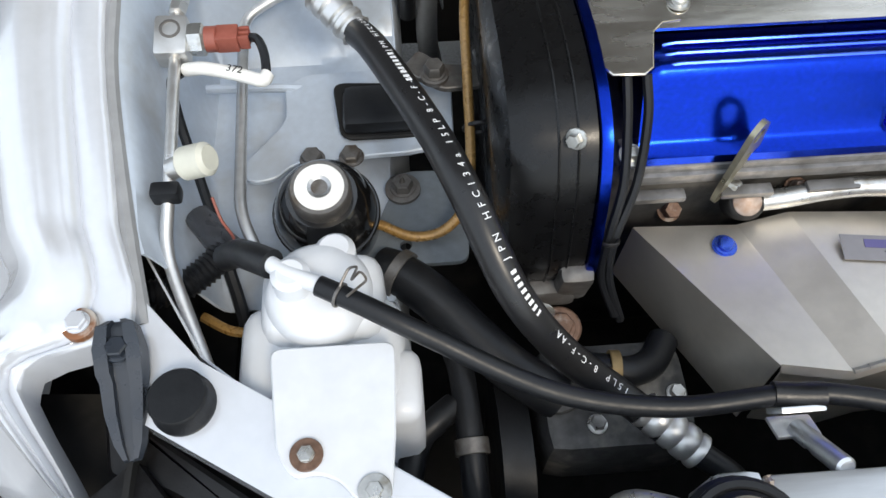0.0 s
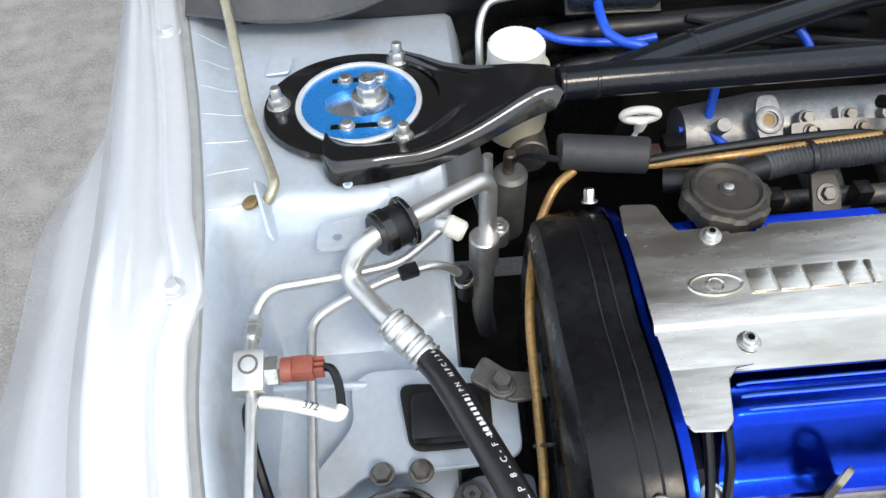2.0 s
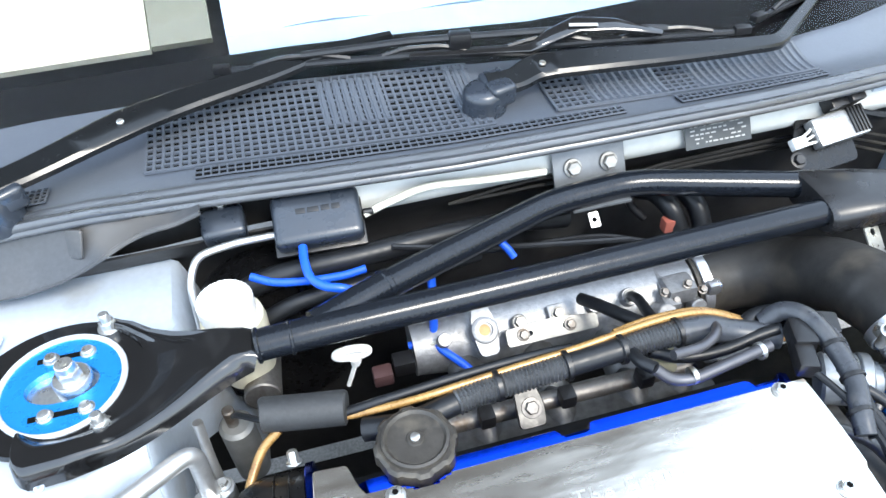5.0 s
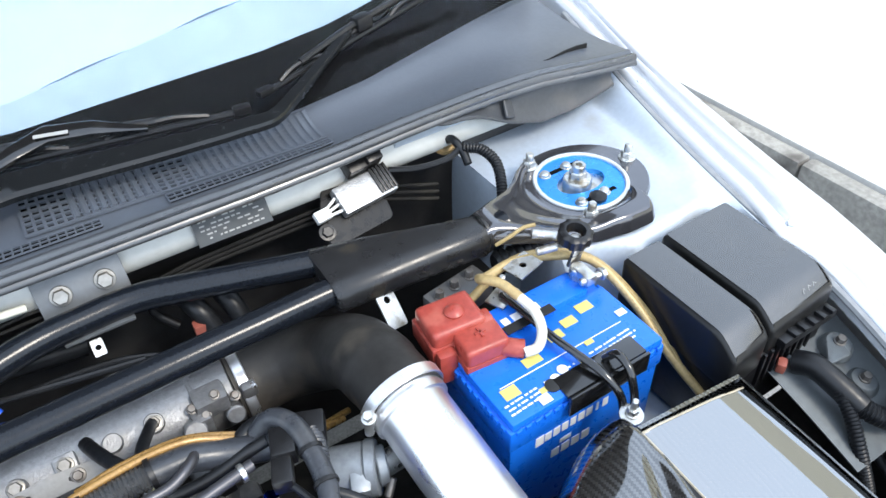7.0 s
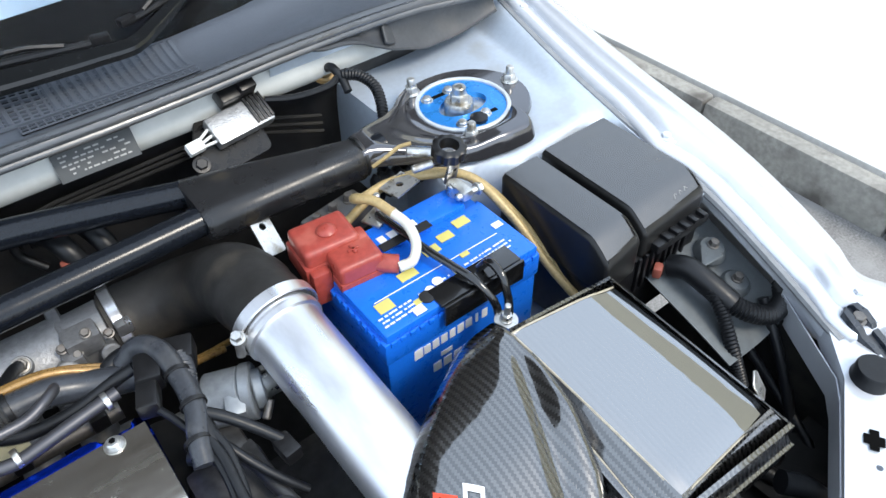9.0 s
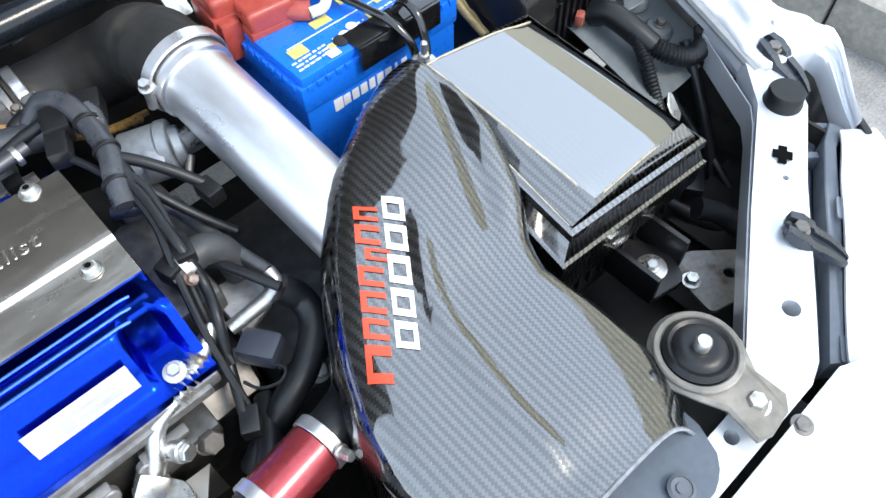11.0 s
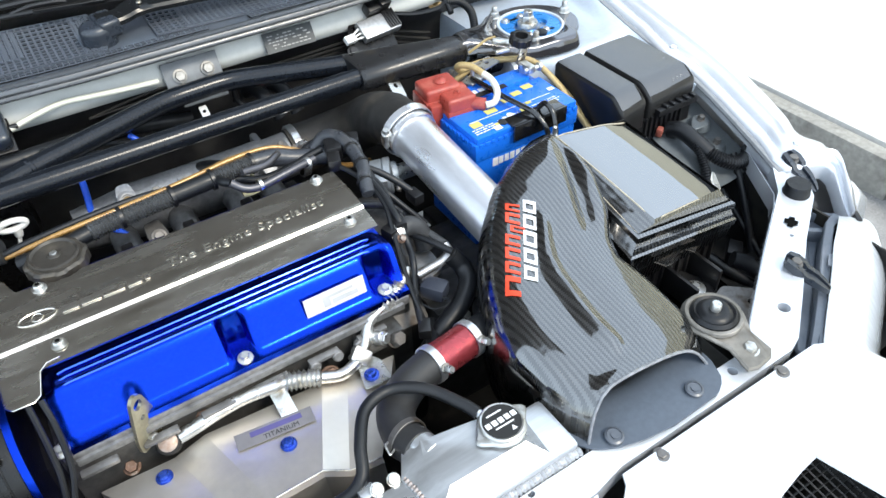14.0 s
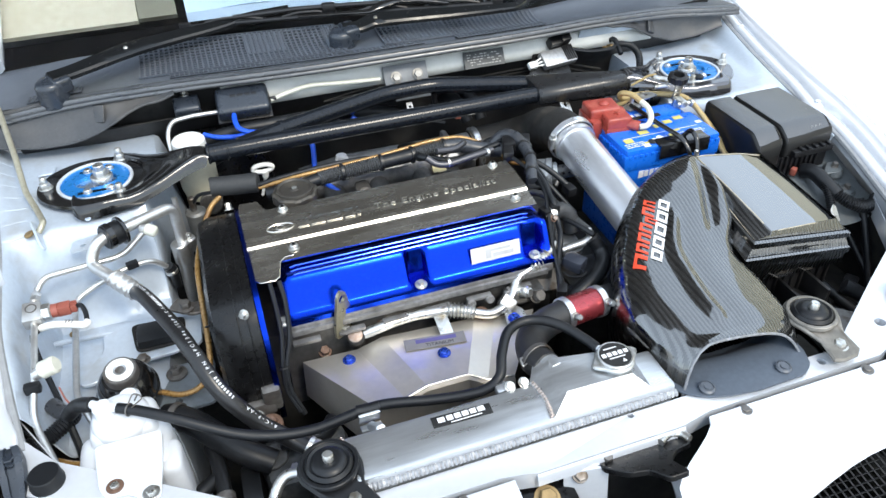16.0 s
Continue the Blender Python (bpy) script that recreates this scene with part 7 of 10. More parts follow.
    part("joint_ring", can(f0.lerp(f1, 0.045), f0.lerp(f1, 0.052), 0.0168, 24), TUBE_BLACK, t)
    part("joint_ring", can(f0.lerp(f1, -0.005), f0.lerp(f1, 0.002), 0.0175, 24), TUBE_BLACK, t)
    part("rear_tube", pipe([(-0.335, 0.680, 0.880), (-0.255, 0.714, 0.880), (-0.055, 0.786, 0.877), (0.045, 0.794, 0.875), (0.25, 0.731, 0.869)], 0.0155, 0.03, 20), TUBE_BLACK, t)
    part("joint_ring", can((-0.262, 0.711, 0.880), (-0.255, 0.714, 0.880), 0.0168, 24), TUBE_BLACK, t)
    bm = bmesh.new()
    rings = []
    for x, y0, y1, h in ((0.218, 0.668, 0.752, 0.019), (0.223, 0.664, 0.756, 0.021), (0.28, 0.660, 0.738, 0.021), (0.34, 0.655, 0.714, 0.021), (0.393, 0.650, 0.694, 0.021), (0.399, 0.652, 0.692, 0.019)):
        c, w = (y0 + y1) / 2, (y1 - y0) / 2
        pts = []
        for i in range(28):
            a = 2 * math.pi * i / 28
            ca, sa = math.cos(a), math.sin(a)
            pts.append((x, c + w * math.copysign(abs(ca) ** 0.6, ca), 0.868 + (x - 0.228) * 0.02 + h * math.copysign(abs(sa) ** 0.8, sa)))
        rings.append(pts)
    skin(bm, rings)
    part("sleeve", bm, mat("worn_black_paint", (0.016, 0.016, 0.017), 0.3, var=0.2, scale=120, bump=0.05, spots=(0.06, 0.048, 0.03), spot_scale=20, spot_lo=0.6, spot_hi=0.75), t, "flattened black sleeve joining both tubes", angle=50)
    part("end_tube", pipe([(0.39, 0.672, 0.871), (0.43, 0.670, 0.874)], 0.0165, n=20), TUBE_BLACK, t)
    part("cable_tie", ring((0.396, 0.673, 0.872), (1, 0, 0), 0.0215, 0.0235, 0.004), PLASTIC, t, "black cable tie")
    # stay to the bulkhead
    b = block((0.088, 0.004, 0.052), Matrix.Translation((0.003, 0.822, 0.887)) @ Matrix.Rotation(radians(-28), 4, "X"), 0.001)
    block((0.07, 0.055, 0.004), Matrix.Translation((0.003, 0.803, 0.864)), 0.001, b)
    part("bulkhead_plate", b, mat("grey_zinc_plate", (0.16, 0.17, 0.18), 0.48, 0.5, var=0.12, scale=120), t, "grey steel plate bolted to the bulkhead")
    b = bmesh.new()
    for x in (-0.022, 0.022):
        hexhead((x + 0.004, 0.820, 0.891), (0, -0.88, 0.47), 0.0085, 0.008, 1.3, b)
    part("bolt", b, mat("dull_plug_steel", (0.30, 0.29, 0.27), 0.45, 0.8, var=0.2, scale=150), t)
    part("small_tab", prism([(-0.006, -0.009), (0.006, -0.009), (0.006, 0.009), (-0.006, 0.009)], 0.002, frm((-0.006, 0.776, 0.846), (0, -0.6, 0.8)), r=0.002, holes=[(0, 0, 0.003)]), ALU, t)


strut_top(-1)
strut_top(1)
tower_bar()


# ---- pipes, tank and mount beside the timing cover ----
def ac_lines():
    a = thing("refrigerant_hose", (-0.5, 0.4, 0.75), "black refrigerant hose crimped to a bent aluminium pipe", "hose")
    pts = [(-0.530, 0.450, 0.802), (-0.512, 0.412, 0.815), (-0.476, 0.321, 0.828), (-0.455, 0.262, 0.826), (-0.432, 0.216, 0.795), (-0.397, 0.195, 0.745), (-0.360, 0.178, 0.712), (-0.325, 0.150, 0.700)]
    hz = part("rubber_hose", hose(pts, 0.0113, 18, 10), mat("ribbed_hose_rubber", (0.014, 0.014, 0.015), 0.32, var=0.15, scale=250, bump=0.05, rvar=0.06), a)
    part("pipe", pipe([(-0.462, 0.599, 0.745), (-0.461, 0.607, 0.835), (-0.52, 0.566, 0.842), (-0.572, 0.535, 0.845), (-0.590, 0.525, 0.812), (-0.553, 0.471, 0.815), (-0.530, 0.449, 0.801)], 0.0088, 0.018, 16), PIPE, a, "bent aluminium pipe")
    cr = bmesh.new()
    p, q = Vector((-0.556, 0.475, 0.817)), Vector((-0.526, 0.444, 0.803))
    prof = []
    L = (q - p).length
    for i in range(25):
        z = L * i / 24
        prof.append((0.0138 - 0.0016 * (math.sin(math.pi * 4 * i / 24) ** 2 > 0.75) - (0.002 if i in (0, 24) else 0), z))
    lathe(prof, p, q - p, 22, cr)
    part("crimp", cr, PIPE, a, "ridged aluminium crimp")
    e0, e1 = Vector((-0.342, 0.166, 0.707)), Vector((-0.305, 0.135, 0.694))
    part("crimp", lathe([(0.0135 - 0.0015 * (i % 4 == 2), 0.048 * i / 16) for i in range(17)], e0, e1 - e0, 22), PIPE, a, "ridged aluminium crimp")
    part("pipe", pipe([(-0.308, 0.137, 0.695), (-0.28, 0.115, 0.69), (-0.275, 0.09, 0.66), (-0.30, 0.08, 0.62)], 0.0095, 0.015), RUBBER, a)
    # printing along the hose: the readable part, and a bar for the maker's name
    line = spline(pts, 10)
    cum = [0.0]
    for u, w in zip(line, line[1:]):
        cum.append(cum[-1] + (w - u).length)

    def at(s):
        for i in range(len(line) - 1):
            if cum[i + 1] >= s:
                t = (s - cum[i]) / (cum[i + 1] - cum[i])
                return line[i].lerp(line[i + 1], t), (line[i + 1] - line[i]).normalized()
        return line[-1], (line[-1] - line[-2]).normalized()

    def hose_word(text, s, size=0.0075):
        for k, ch in enumerate(text):
            if ch == " ":
                continue
            c, d = at(s - k * size * 0.95)
            up = V(0.35, -0.25, 0.9)
            up = (up - d * up.dot(d)).normalized()
            m = frm(c + up * 0.01135, up, -d)
            letters(ch, size, m, WHITE_MARK, "hose_print", hz, 0.00008)
    hose_word("JPN HFC134a", 0.242, 0.0070)
    hose_word("15LP", 0.164, 0.0070)
    hose_word("8-C-F-AA", 0.134, 0.0066)
    hose_word("JPN HFC134a", 0.064, 0.0056)
    hose_word("8-C-F-AA", 0.352, 0.0070)
    hose_word("15LP", 0.386, 0.0070)
    for s in (0.068, 0.250):
        c, d = at(s + 0.010)
        up = V(0.35, -0.25, 0.9)
        up = (up - d * up.dot(d)).normalized()
        for k in range(8):
            c, d = at(s + k * 0.0046)
            part("print_bar", block((0.0024, 0.0042, 0.0003), frm(c + up * 0.01125, up, -d), 0), WHITE_MARK, hz)

    cl = thing("pipe_clamp", (-0.556, 0.537, 0.82), "black rubber-lined clamp round the aluminium pipe", "pipe clamp")
    d = Vector((-0.85, -0.52, 0.05)).normalized()
    part("rubber_bush", lathe([(0.010, -0.0135), (0.0175, -0.0135), (0.0185, -0.011), (0.0185, 0.011), (0.0175, 0.0135), (0.010, 0.0135)], (-0.550, 0.548, 0.8425), d, 24), RUBBER, cl)
    part("band", ring(Vector((-0.550, 0.548, 0.8425)) - d * 0.017, d, 0.0185, 0.0225, 0.005, 26), BLACK_PAINT, cl)
    part("band", ring(Vector((-0.550, 0.548, 0.8425)) + d * 0.002, d, 0.0185, 0.0200, 0.009, 26), BLACK_PAINT, cl)

    b = thing("expansion_block", (-0.463, 0.6, 0.74), "aluminium pipe joint block with a bolt", "pipe fitting")
    bm = can((-0.466, 0.592, 0.735), (-0.466, 0.592, 0.772), 0.0145, 20)
    can((-0.450, 0.606, 0.745), (-0.450, 0.606, 0.770), 0.010, 18, bm=bm)
    block((0.03, 0.022, 0.014), frm((-0.458, 0.599, 0.762), (0, 0, 1), (1, 0.8, 0)), 0.004, bm)
    part("block", bm, PIPE, b)
    part("bolt", hexhead((-0.450, 0.606, 0.770), (0, 0, 1), 0.0055, 0.007), STEEL, b)
    part("lower_pipe", pipe([(-0.466, 0.592, 0.74), (-0.468, 0.585, 0.66), (-0.46, 0.60, 0.60)], 0.011, 0.02), PIPE, b)

    l = thing("refrigerant_line", (-0.65, 0.4, 0.74), "thin bent aluminium refrigerant line with a square sensor block", "pipe")
    part("line", pipe([(-0.620, 0.165, 0.70), (-0.634, 0.200, 0.735), (-0.666, 0.283, 0.762), (-0.659, 0.330, 0.79), (-0.664, 0.43, 0.80)], 0.0045, 0.02), PIPE, l)
    part("line", pipe([(-0.668, 0.46, 0.803), (-0.669, 0.505, 0.797), (-0.655, 0.520, 0.811), (-0.593, 0.527, 0.811), (-0.545, 0.540, 0.806), (-0.508, 0.553, 0.832)], 0.0045, 0.016), PIPE, l)
    part("union_nut", lathe([(0.0062, 0), (0.0072, 0.002), (0.0072, 0.012), (0.0062, 0.0125), (0.0075, 0.013), (0.0075, 0.022), (0.006, 0.024)], (-0.667, 0.476, 0.802), (-0.02, 1, -0.18), 6), PIPE, l)
    m = frm((-0.6655, 0.445, 0.803), (0.05, -0.25, 1))
    part("sensor_block", block((0.025, 0.034, 0.022), m, 0.004), PIPE, l, "square aluminium block with a blind port")
    # port darker than its block: the recess's shade is put into the colour
    part("port", lathe([(0.0078, 0), (0.0078, 0.0012), (0.006, 0.0014), (0.0055, -0.002), (0.001, -0.002)], m @ Vector((0, 0.004, 0.0105)), m.to_3x3() @ Vector((0, 0, 1)), 22), mat("shadowed_port", (0.16, 0.15, 0.14), 0.5, 0.6), l)
    part("service_valve", pipe([(-0.657, 0.331, 0.793), (-0.643, 0.330, 0.801)], 0.0075), PIPE, l)
    part("valve_cap", can((-0.648, 0.330, 0.799), (-0.626, 0.327, 0.808), 0.0118, 24, 0.003), CREAM, l, "pale plastic service cap")
    part("service_valve", pipe([(-0.510, 0.556, 0.836), (-0.500, 0.552, 0.838)], 0.0068), PIPE, l)
    part("valve_cap", can((-0.504, 0.5535, 0.838), (-0.488, 0.546, 0.832), 0.0092, 22, 0.0025), CREAM, l, "pale plastic service cap")
    part("line_clip", block((0.020, 0.012, 0.014), (-0.661, 0.316, 0.786), 0.003), RUBBER, l)
    s = thing("pressure_sensor", (-0.64, 0.445, 0.80), "red-brown pressure sensor plug on the aluminium block", "sensor")
    ax = Vector((1, 0.01, -0.02))
    part("hex_body", lathe([(0.012, 0), (0.0125, 0.004), (0.0125, 0.010), (0.010, 0.012)], (-0.653, 0.4455, 0.803), ax, 6), STEEL, s, "zinc hexagon body")
    bm = lathe([(0.0098, 0), (0.0098, 0.008), (0.0085, 0.009)], (-0.641, 0.4457, 0.8028), ax, 20)
    block((0.018, 0.016, 0.015), frm((-0.625, 0.4458, 0.8025), (0, 0, 1)), 0.002, bm)
    for k in (-1, 0, 1):
        block((0.008, 0.003, 0.012), frm((-0.612, 0.4458 + 0.005 * k, 0.8025), (0, 0, 1)), 0.001, bm)
    part("plug", bm, RED_CONN, s)
    part("black_lead", hose([(-0.610, 0.446, 0.802), (-0.602, 0.442, 0.804), (-0.597, 0.430, 0.80), (-0.595, 0.412, 0.796)], 0.0035, 8), RUBBER, s)
    w = hose([(-0.594, 0.412, 0.797), (-0.598, 0.406, 0.797), (-0.615, 0.411, 0.799), (-0.64, 0.418, 0.80), (-0.657, 0.424, 0.794)], 0.0052, 10)
    sleeve = part("white_sleeve", w, WHITE_CAP, s, "white printed sleeve on the lead")
    letters("372", 0.0085, frm((-0.617, 0.4115, 0.8045), (0, -0.15, 1), (1, -0.28, 0)), BLACK_MARK, "sleeve_print", sleeve, 0.0001)
    part("tail", hose([(-0.662, 0.426, 0.79), (-0.672, 0.425, 0.78), (-0.668, 0.40, 0.765), (-0.655, 0.36, 0.745), (-0.645, 0.33, 0.735), (-0.635, 0.30, 0.72)], 0.0042, 8), RUBBER, s)

    l2 = thing("heater_line", (-0.62, 0.4, 0.72), "second thin aluminium line ending in a black clip", "pipe")
    part("line", pipe([(-0.595, 0.265, 0.725), (-0.622, 0.325, 0.742), (-0.627, 0.42, 0.742), (-0.630, 0.525, 0.752), (-0.600, 0.538, 0.762), (-0.555, 0.552, 0.772), (-0.512, 0.566, 0.770), (-0.487, 0.572, 0.740), (-0.485, 0.575, 0.70)], 0.0046, 0.018), PIPE, l2)
    part("rubber_clip", block((0.018, 0.012, 0.010), frm((-0.539, 0.554, 0.776), (0, 0, 1), (1, 0.3, 0)), 0.002), RUBBER, l2)
    part("hose_end", hose([(-0.490, 0.569, 0.748), (-0.486, 0.573, 0.735), (-0.486, 0.577, 0.70)], 0.008, 12), RUBBER, l2)
    part("spring_clip", ring((-0.488, 0.571, 0.738), (0.05, 0.1, -1), 0.0082, 0.0098, 0.006), STEEL, l2)


def mount():
    m = thing("engine_mount", (-0.558, 0.33, 0.69), "gloss black hydraulic engine mount with a white-ringed cap", "engine mount")
    o, ax = Vector((-0.560, 0.339, 0.690)), Vector((0.03, -0.22, 1))
    part("bowl", lathe([(0.030, -0.01), (0.038, 0.0), (0.040, 0.016), (0.0395, 0.038), (0.0385, 0.050), (0.036, 0.060), (0.031, 0.070), (0.026, 0.075)], o, ax, 40), BLACK_PAINT, m)
    part("rim", ring(o + ax.normalized() * 0.036, ax, 0.036, 0.0415, 0.006, 40), BLACK_PAINT, m)
    part("cap", lathe([(0.0225, 0.074), (0.0225, 0.086), (0.021, 0.089), (0.0205, 0.0895)], o, ax, 32), DARK_STEEL, m)
    part("white_ring", ring(o + ax.normalized() * 0.089, ax, 0.0085, 0.0178, 0.0012, 36), WHITE_CAP, m, "white printed ring")
    part("centre_bolt", lathe([(0.0085, 0.088), (0.0085, 0.0905), (0.006, 0.0895), (0.0055, 0.0885)], o, ax, 24), ALU, m)
    b = bmesh.new()
    for x, y in ((-0.572, 0.388), (-0.540, 0.388)):
        hexhead((x, y, 0.722), (0, 0, 1), 0.0085, 0.008, 1.25, b)
    part("bolt", b, DARK_STEEL, m)
    k = thing("mount_bracket", (-0.54, 0.4, 0.69), "pale silver pressed bracket round the engine mount", "bracket")
    poly = [(-0.634, 0.392), (-0.626, 0.376), (-0.604, 0.378), (-0.590, 0.392), (-0.50, 0.388), (-0.455, 0.395), (-0.452, 0.47), (-0.50, 0.482), (-0.585, 0.490), (-0.600, 0.478), (-0.597, 0.44), (-0.612, 0.42)]
    part("plate", prism(poly, 0.006, (0, 0, 0.706), r=0.012, lift=lambda x, y: 0.012 * smooth(-0.60, -0.54, x)), PAINT_BAY, k)
    # opening drawn as a dark plate, its shade in the colour
    part("recess", prism([(-0.548, 0.404), (-0.478, 0.404), (-0.476, 0.462), (-0.556, 0.468)], 0.004, (0, 0, 0.7225), r=0.012), DEEP, k, "dark opening")
    part("rubber_block", block((0.062, 0.045, 0.02), (-0.515, 0.430, 0.730), 0.008), RUBBER, k)
    part("lower_plate", prism([(-0.54, 0.30), (-0.45, 0.30), (-0.445, 0.39), (-0.50, 0.392)], 0.005, (0, 0, 0.688), r=0.01, holes=[(-0.50, 0.318, 0.005)]), mat("grey_blue_steel", (0.17, 0.20, 0.23), 0.5, 0.3, var=0.12, scale=120), k, "darker grey bracket plate")
    n = lathe([(0.015, 0), (0.015, 0.003), (0.009, 0.004)], (-0.500, 0.372, 0.694), (0, 0, 1), 20)
    hexhead((-0.500, 0.372, 0.697), (0, 0, 1), 0.009, 0.010, 1.2, n)
    can((-0.500, 0.372, 0.70), (-0.500, 0.371, 0.714), 0.004, 10, bm=n, r2=0.001)
    part("nut", n, DARK_STEEL, k)
    br = prism([(-0.495, 0.452), (-0.462, 0.428), (-0.425, 0.430), (-0.425, 0.452), (-0.46, 0.456), (-0.48, 0.474)], 0.006, (0, 0, 0.748), r=0.006)
    part("arm", br, DARK_STEEL, k, "dark grey steel arm")
    n = lathe([(0.012, 0), (0.012, 0.004), (0.008, 0.005)], (-0.468, 0.442, 0.753), (0, 0, 1), 20)
    hexhead((-0.468, 0.442, 0.757), (0, 0, 1), 0.0085, 0.011, 1.15, n)
    part("bolt", n, DARK_STEEL, k)


def reservoir():
    r = thing("coolant_reservoir", (-0.558, 0.2, 0.62), "milky white coolant overflow tank with black hoses", "coolant tank")
    bm = bmesh.new()
    block((0.112, 0.082, 0.14), Matrix.Translation((-0.556, 0.205, 0.685)) @ Matrix.Rotation(radians(-3), 4, "Y"), 0.022, bm, 4)
    block((0.082, 0.062, 0.09), (-0.556, 0.240, 0.730), 0.020, bm, 4)
    block((0.030, 0.05, 0.12), (-0.508, 0.182, 0.690), 0.013, bm, 3)
    part("tank", bm, WHITE_PLASTIC, r)
    part("mount_plate", prism([(-0.597, 0.208), (-0.590, 0.142), (-0.580, 0.127), (-0.566, 0.130), (-0.552, 0.124), (-0.543, 0.112), (-0.524, 0.110), (-0.520, 0.150), (-0.518, 0.208)], 0.006, (0.010, -0.009, 0.7695), r=0.008), WHITE_PLASTIC, r)
    bm = lathe([(0.036, -0.004), (0.0355, 0.006), (0.030, 0.014), (0.018, 0.018)], (-0.557, 0.238, 0.768), (0, -0.1, 1), 32)
    lathe([(0.014, -0.01), (0.014, 0.010), (0.010, 0.015)], (-0.546, 0.266, 0.768), (0, 0, 1), 20, bm)
    can((-0.572, 0.238, 0.77), (-0.571, 0.238, 0.803), 0.0125, 20, 0.004, bm)
    sweep([(-0.585, 0.248, 0.798), (-0.573, 0.239, 0.799), (-0.552, 0.229, 0.799)], 0.0055, 14, bm)
    part("cap", bm, WHITE_PLASTIC, r, "moulded cap with a double spout")
    for x, y, m in ((-0.562, 0.131, RUST), (-0.523, 0.108, STEEL)):
        part("grommet", ring((x, y, 0.7757), (0, 0, 1), 0.0045, 0.0098, 0.002, 24), m, r)
        part("bolt", hexhead((x, y, 0.7757), (0, 0, 1), 0.0052, 0.005, 1.1), STEEL, r)
    h = thing("overflow_hose", (-0.35, 0.17, 0.74), "long thin black hose from radiator cap to the overflow tank", "hose")
    part("tube", hose([(-0.553, 0.229, 0.799), (-0.525, 0.213, 0.799), (-0.488, 0.194, 0.791), (-0.412, 0.163, 0.763), (-0.338, 0.151, 0.753), (-0.270, 0.151, 0.762), (-0.235, 0.147, 0.766), (-0.170, 0.131, 0.766), (-0.118, 0.120, 0.772), (-0.092, 0.124, 0.785), (-0.078, 0.150, 0.797), (-0.055, 0.180, 0.804), (-0.022, 0.186, 0.806), (0.010, 0.165, 0.806), (0.032, 0.130, 0.803), (0.040, 0.112, 0.801)], 0.0068, 14), RUBBER, h)
    part("tube", hose([(-0.583, 0.247, 0.798), (-0.597, 0.257, 0.792), (-0.609, 0.267, 0.781), (-0.622, 0.274, 0.765)], 0.0098, 14), RUBBER, h)
    c = pipe([(-0.541, 0.216, 0.800), (-0.539, 0.224, 0.807), (-0.533, 0.233, 0.812), (-0.528, 0.237, 0.806), (-0.533, 0.228, 0.804), (-0.526, 0.230, 0.813), (-0.522, 0.226, 0.808), (-0.535, 0.216, 0.807)], 0.0009, 0.003, 6)
    ring((-0.541, 0.222, 0.799), (0.85, -0.5, 0), 0.0069, 0.0083, 0.002, bm=c)
    part("wire_clip", c, DARK_STEEL, h, "bent wire hose clip")
    k = block((0.028, 0.004, 0.022), Matrix.Translation((-0.262, 0.143, 0.756)) @ Matrix.Rotation(0.3, 4, "X"), 0.001)
    block((0.028, 0.018, 0.003), Matrix.Translation((-0.262, 0.135, 0.746)) @ Matrix.Rotation(-0.5, 4, "X"), 0.001, k)
    part("hose_bracket", k, SHEET_ALU, h, "aluminium hose bracket")
    part("sleeve", hose([(-0.276, 0.152, 0.7615), (-0.262, 0.150, 0.7625), (-0.246, 0.148, 0.765)], 0.0082, 14), PLASTIC, h)
    part("bracket_stud", can((-0.262, 0.134, 0.748), (-0.256, 0.100, 0.780), 0.0065, 16), SHEET_ALU, h)


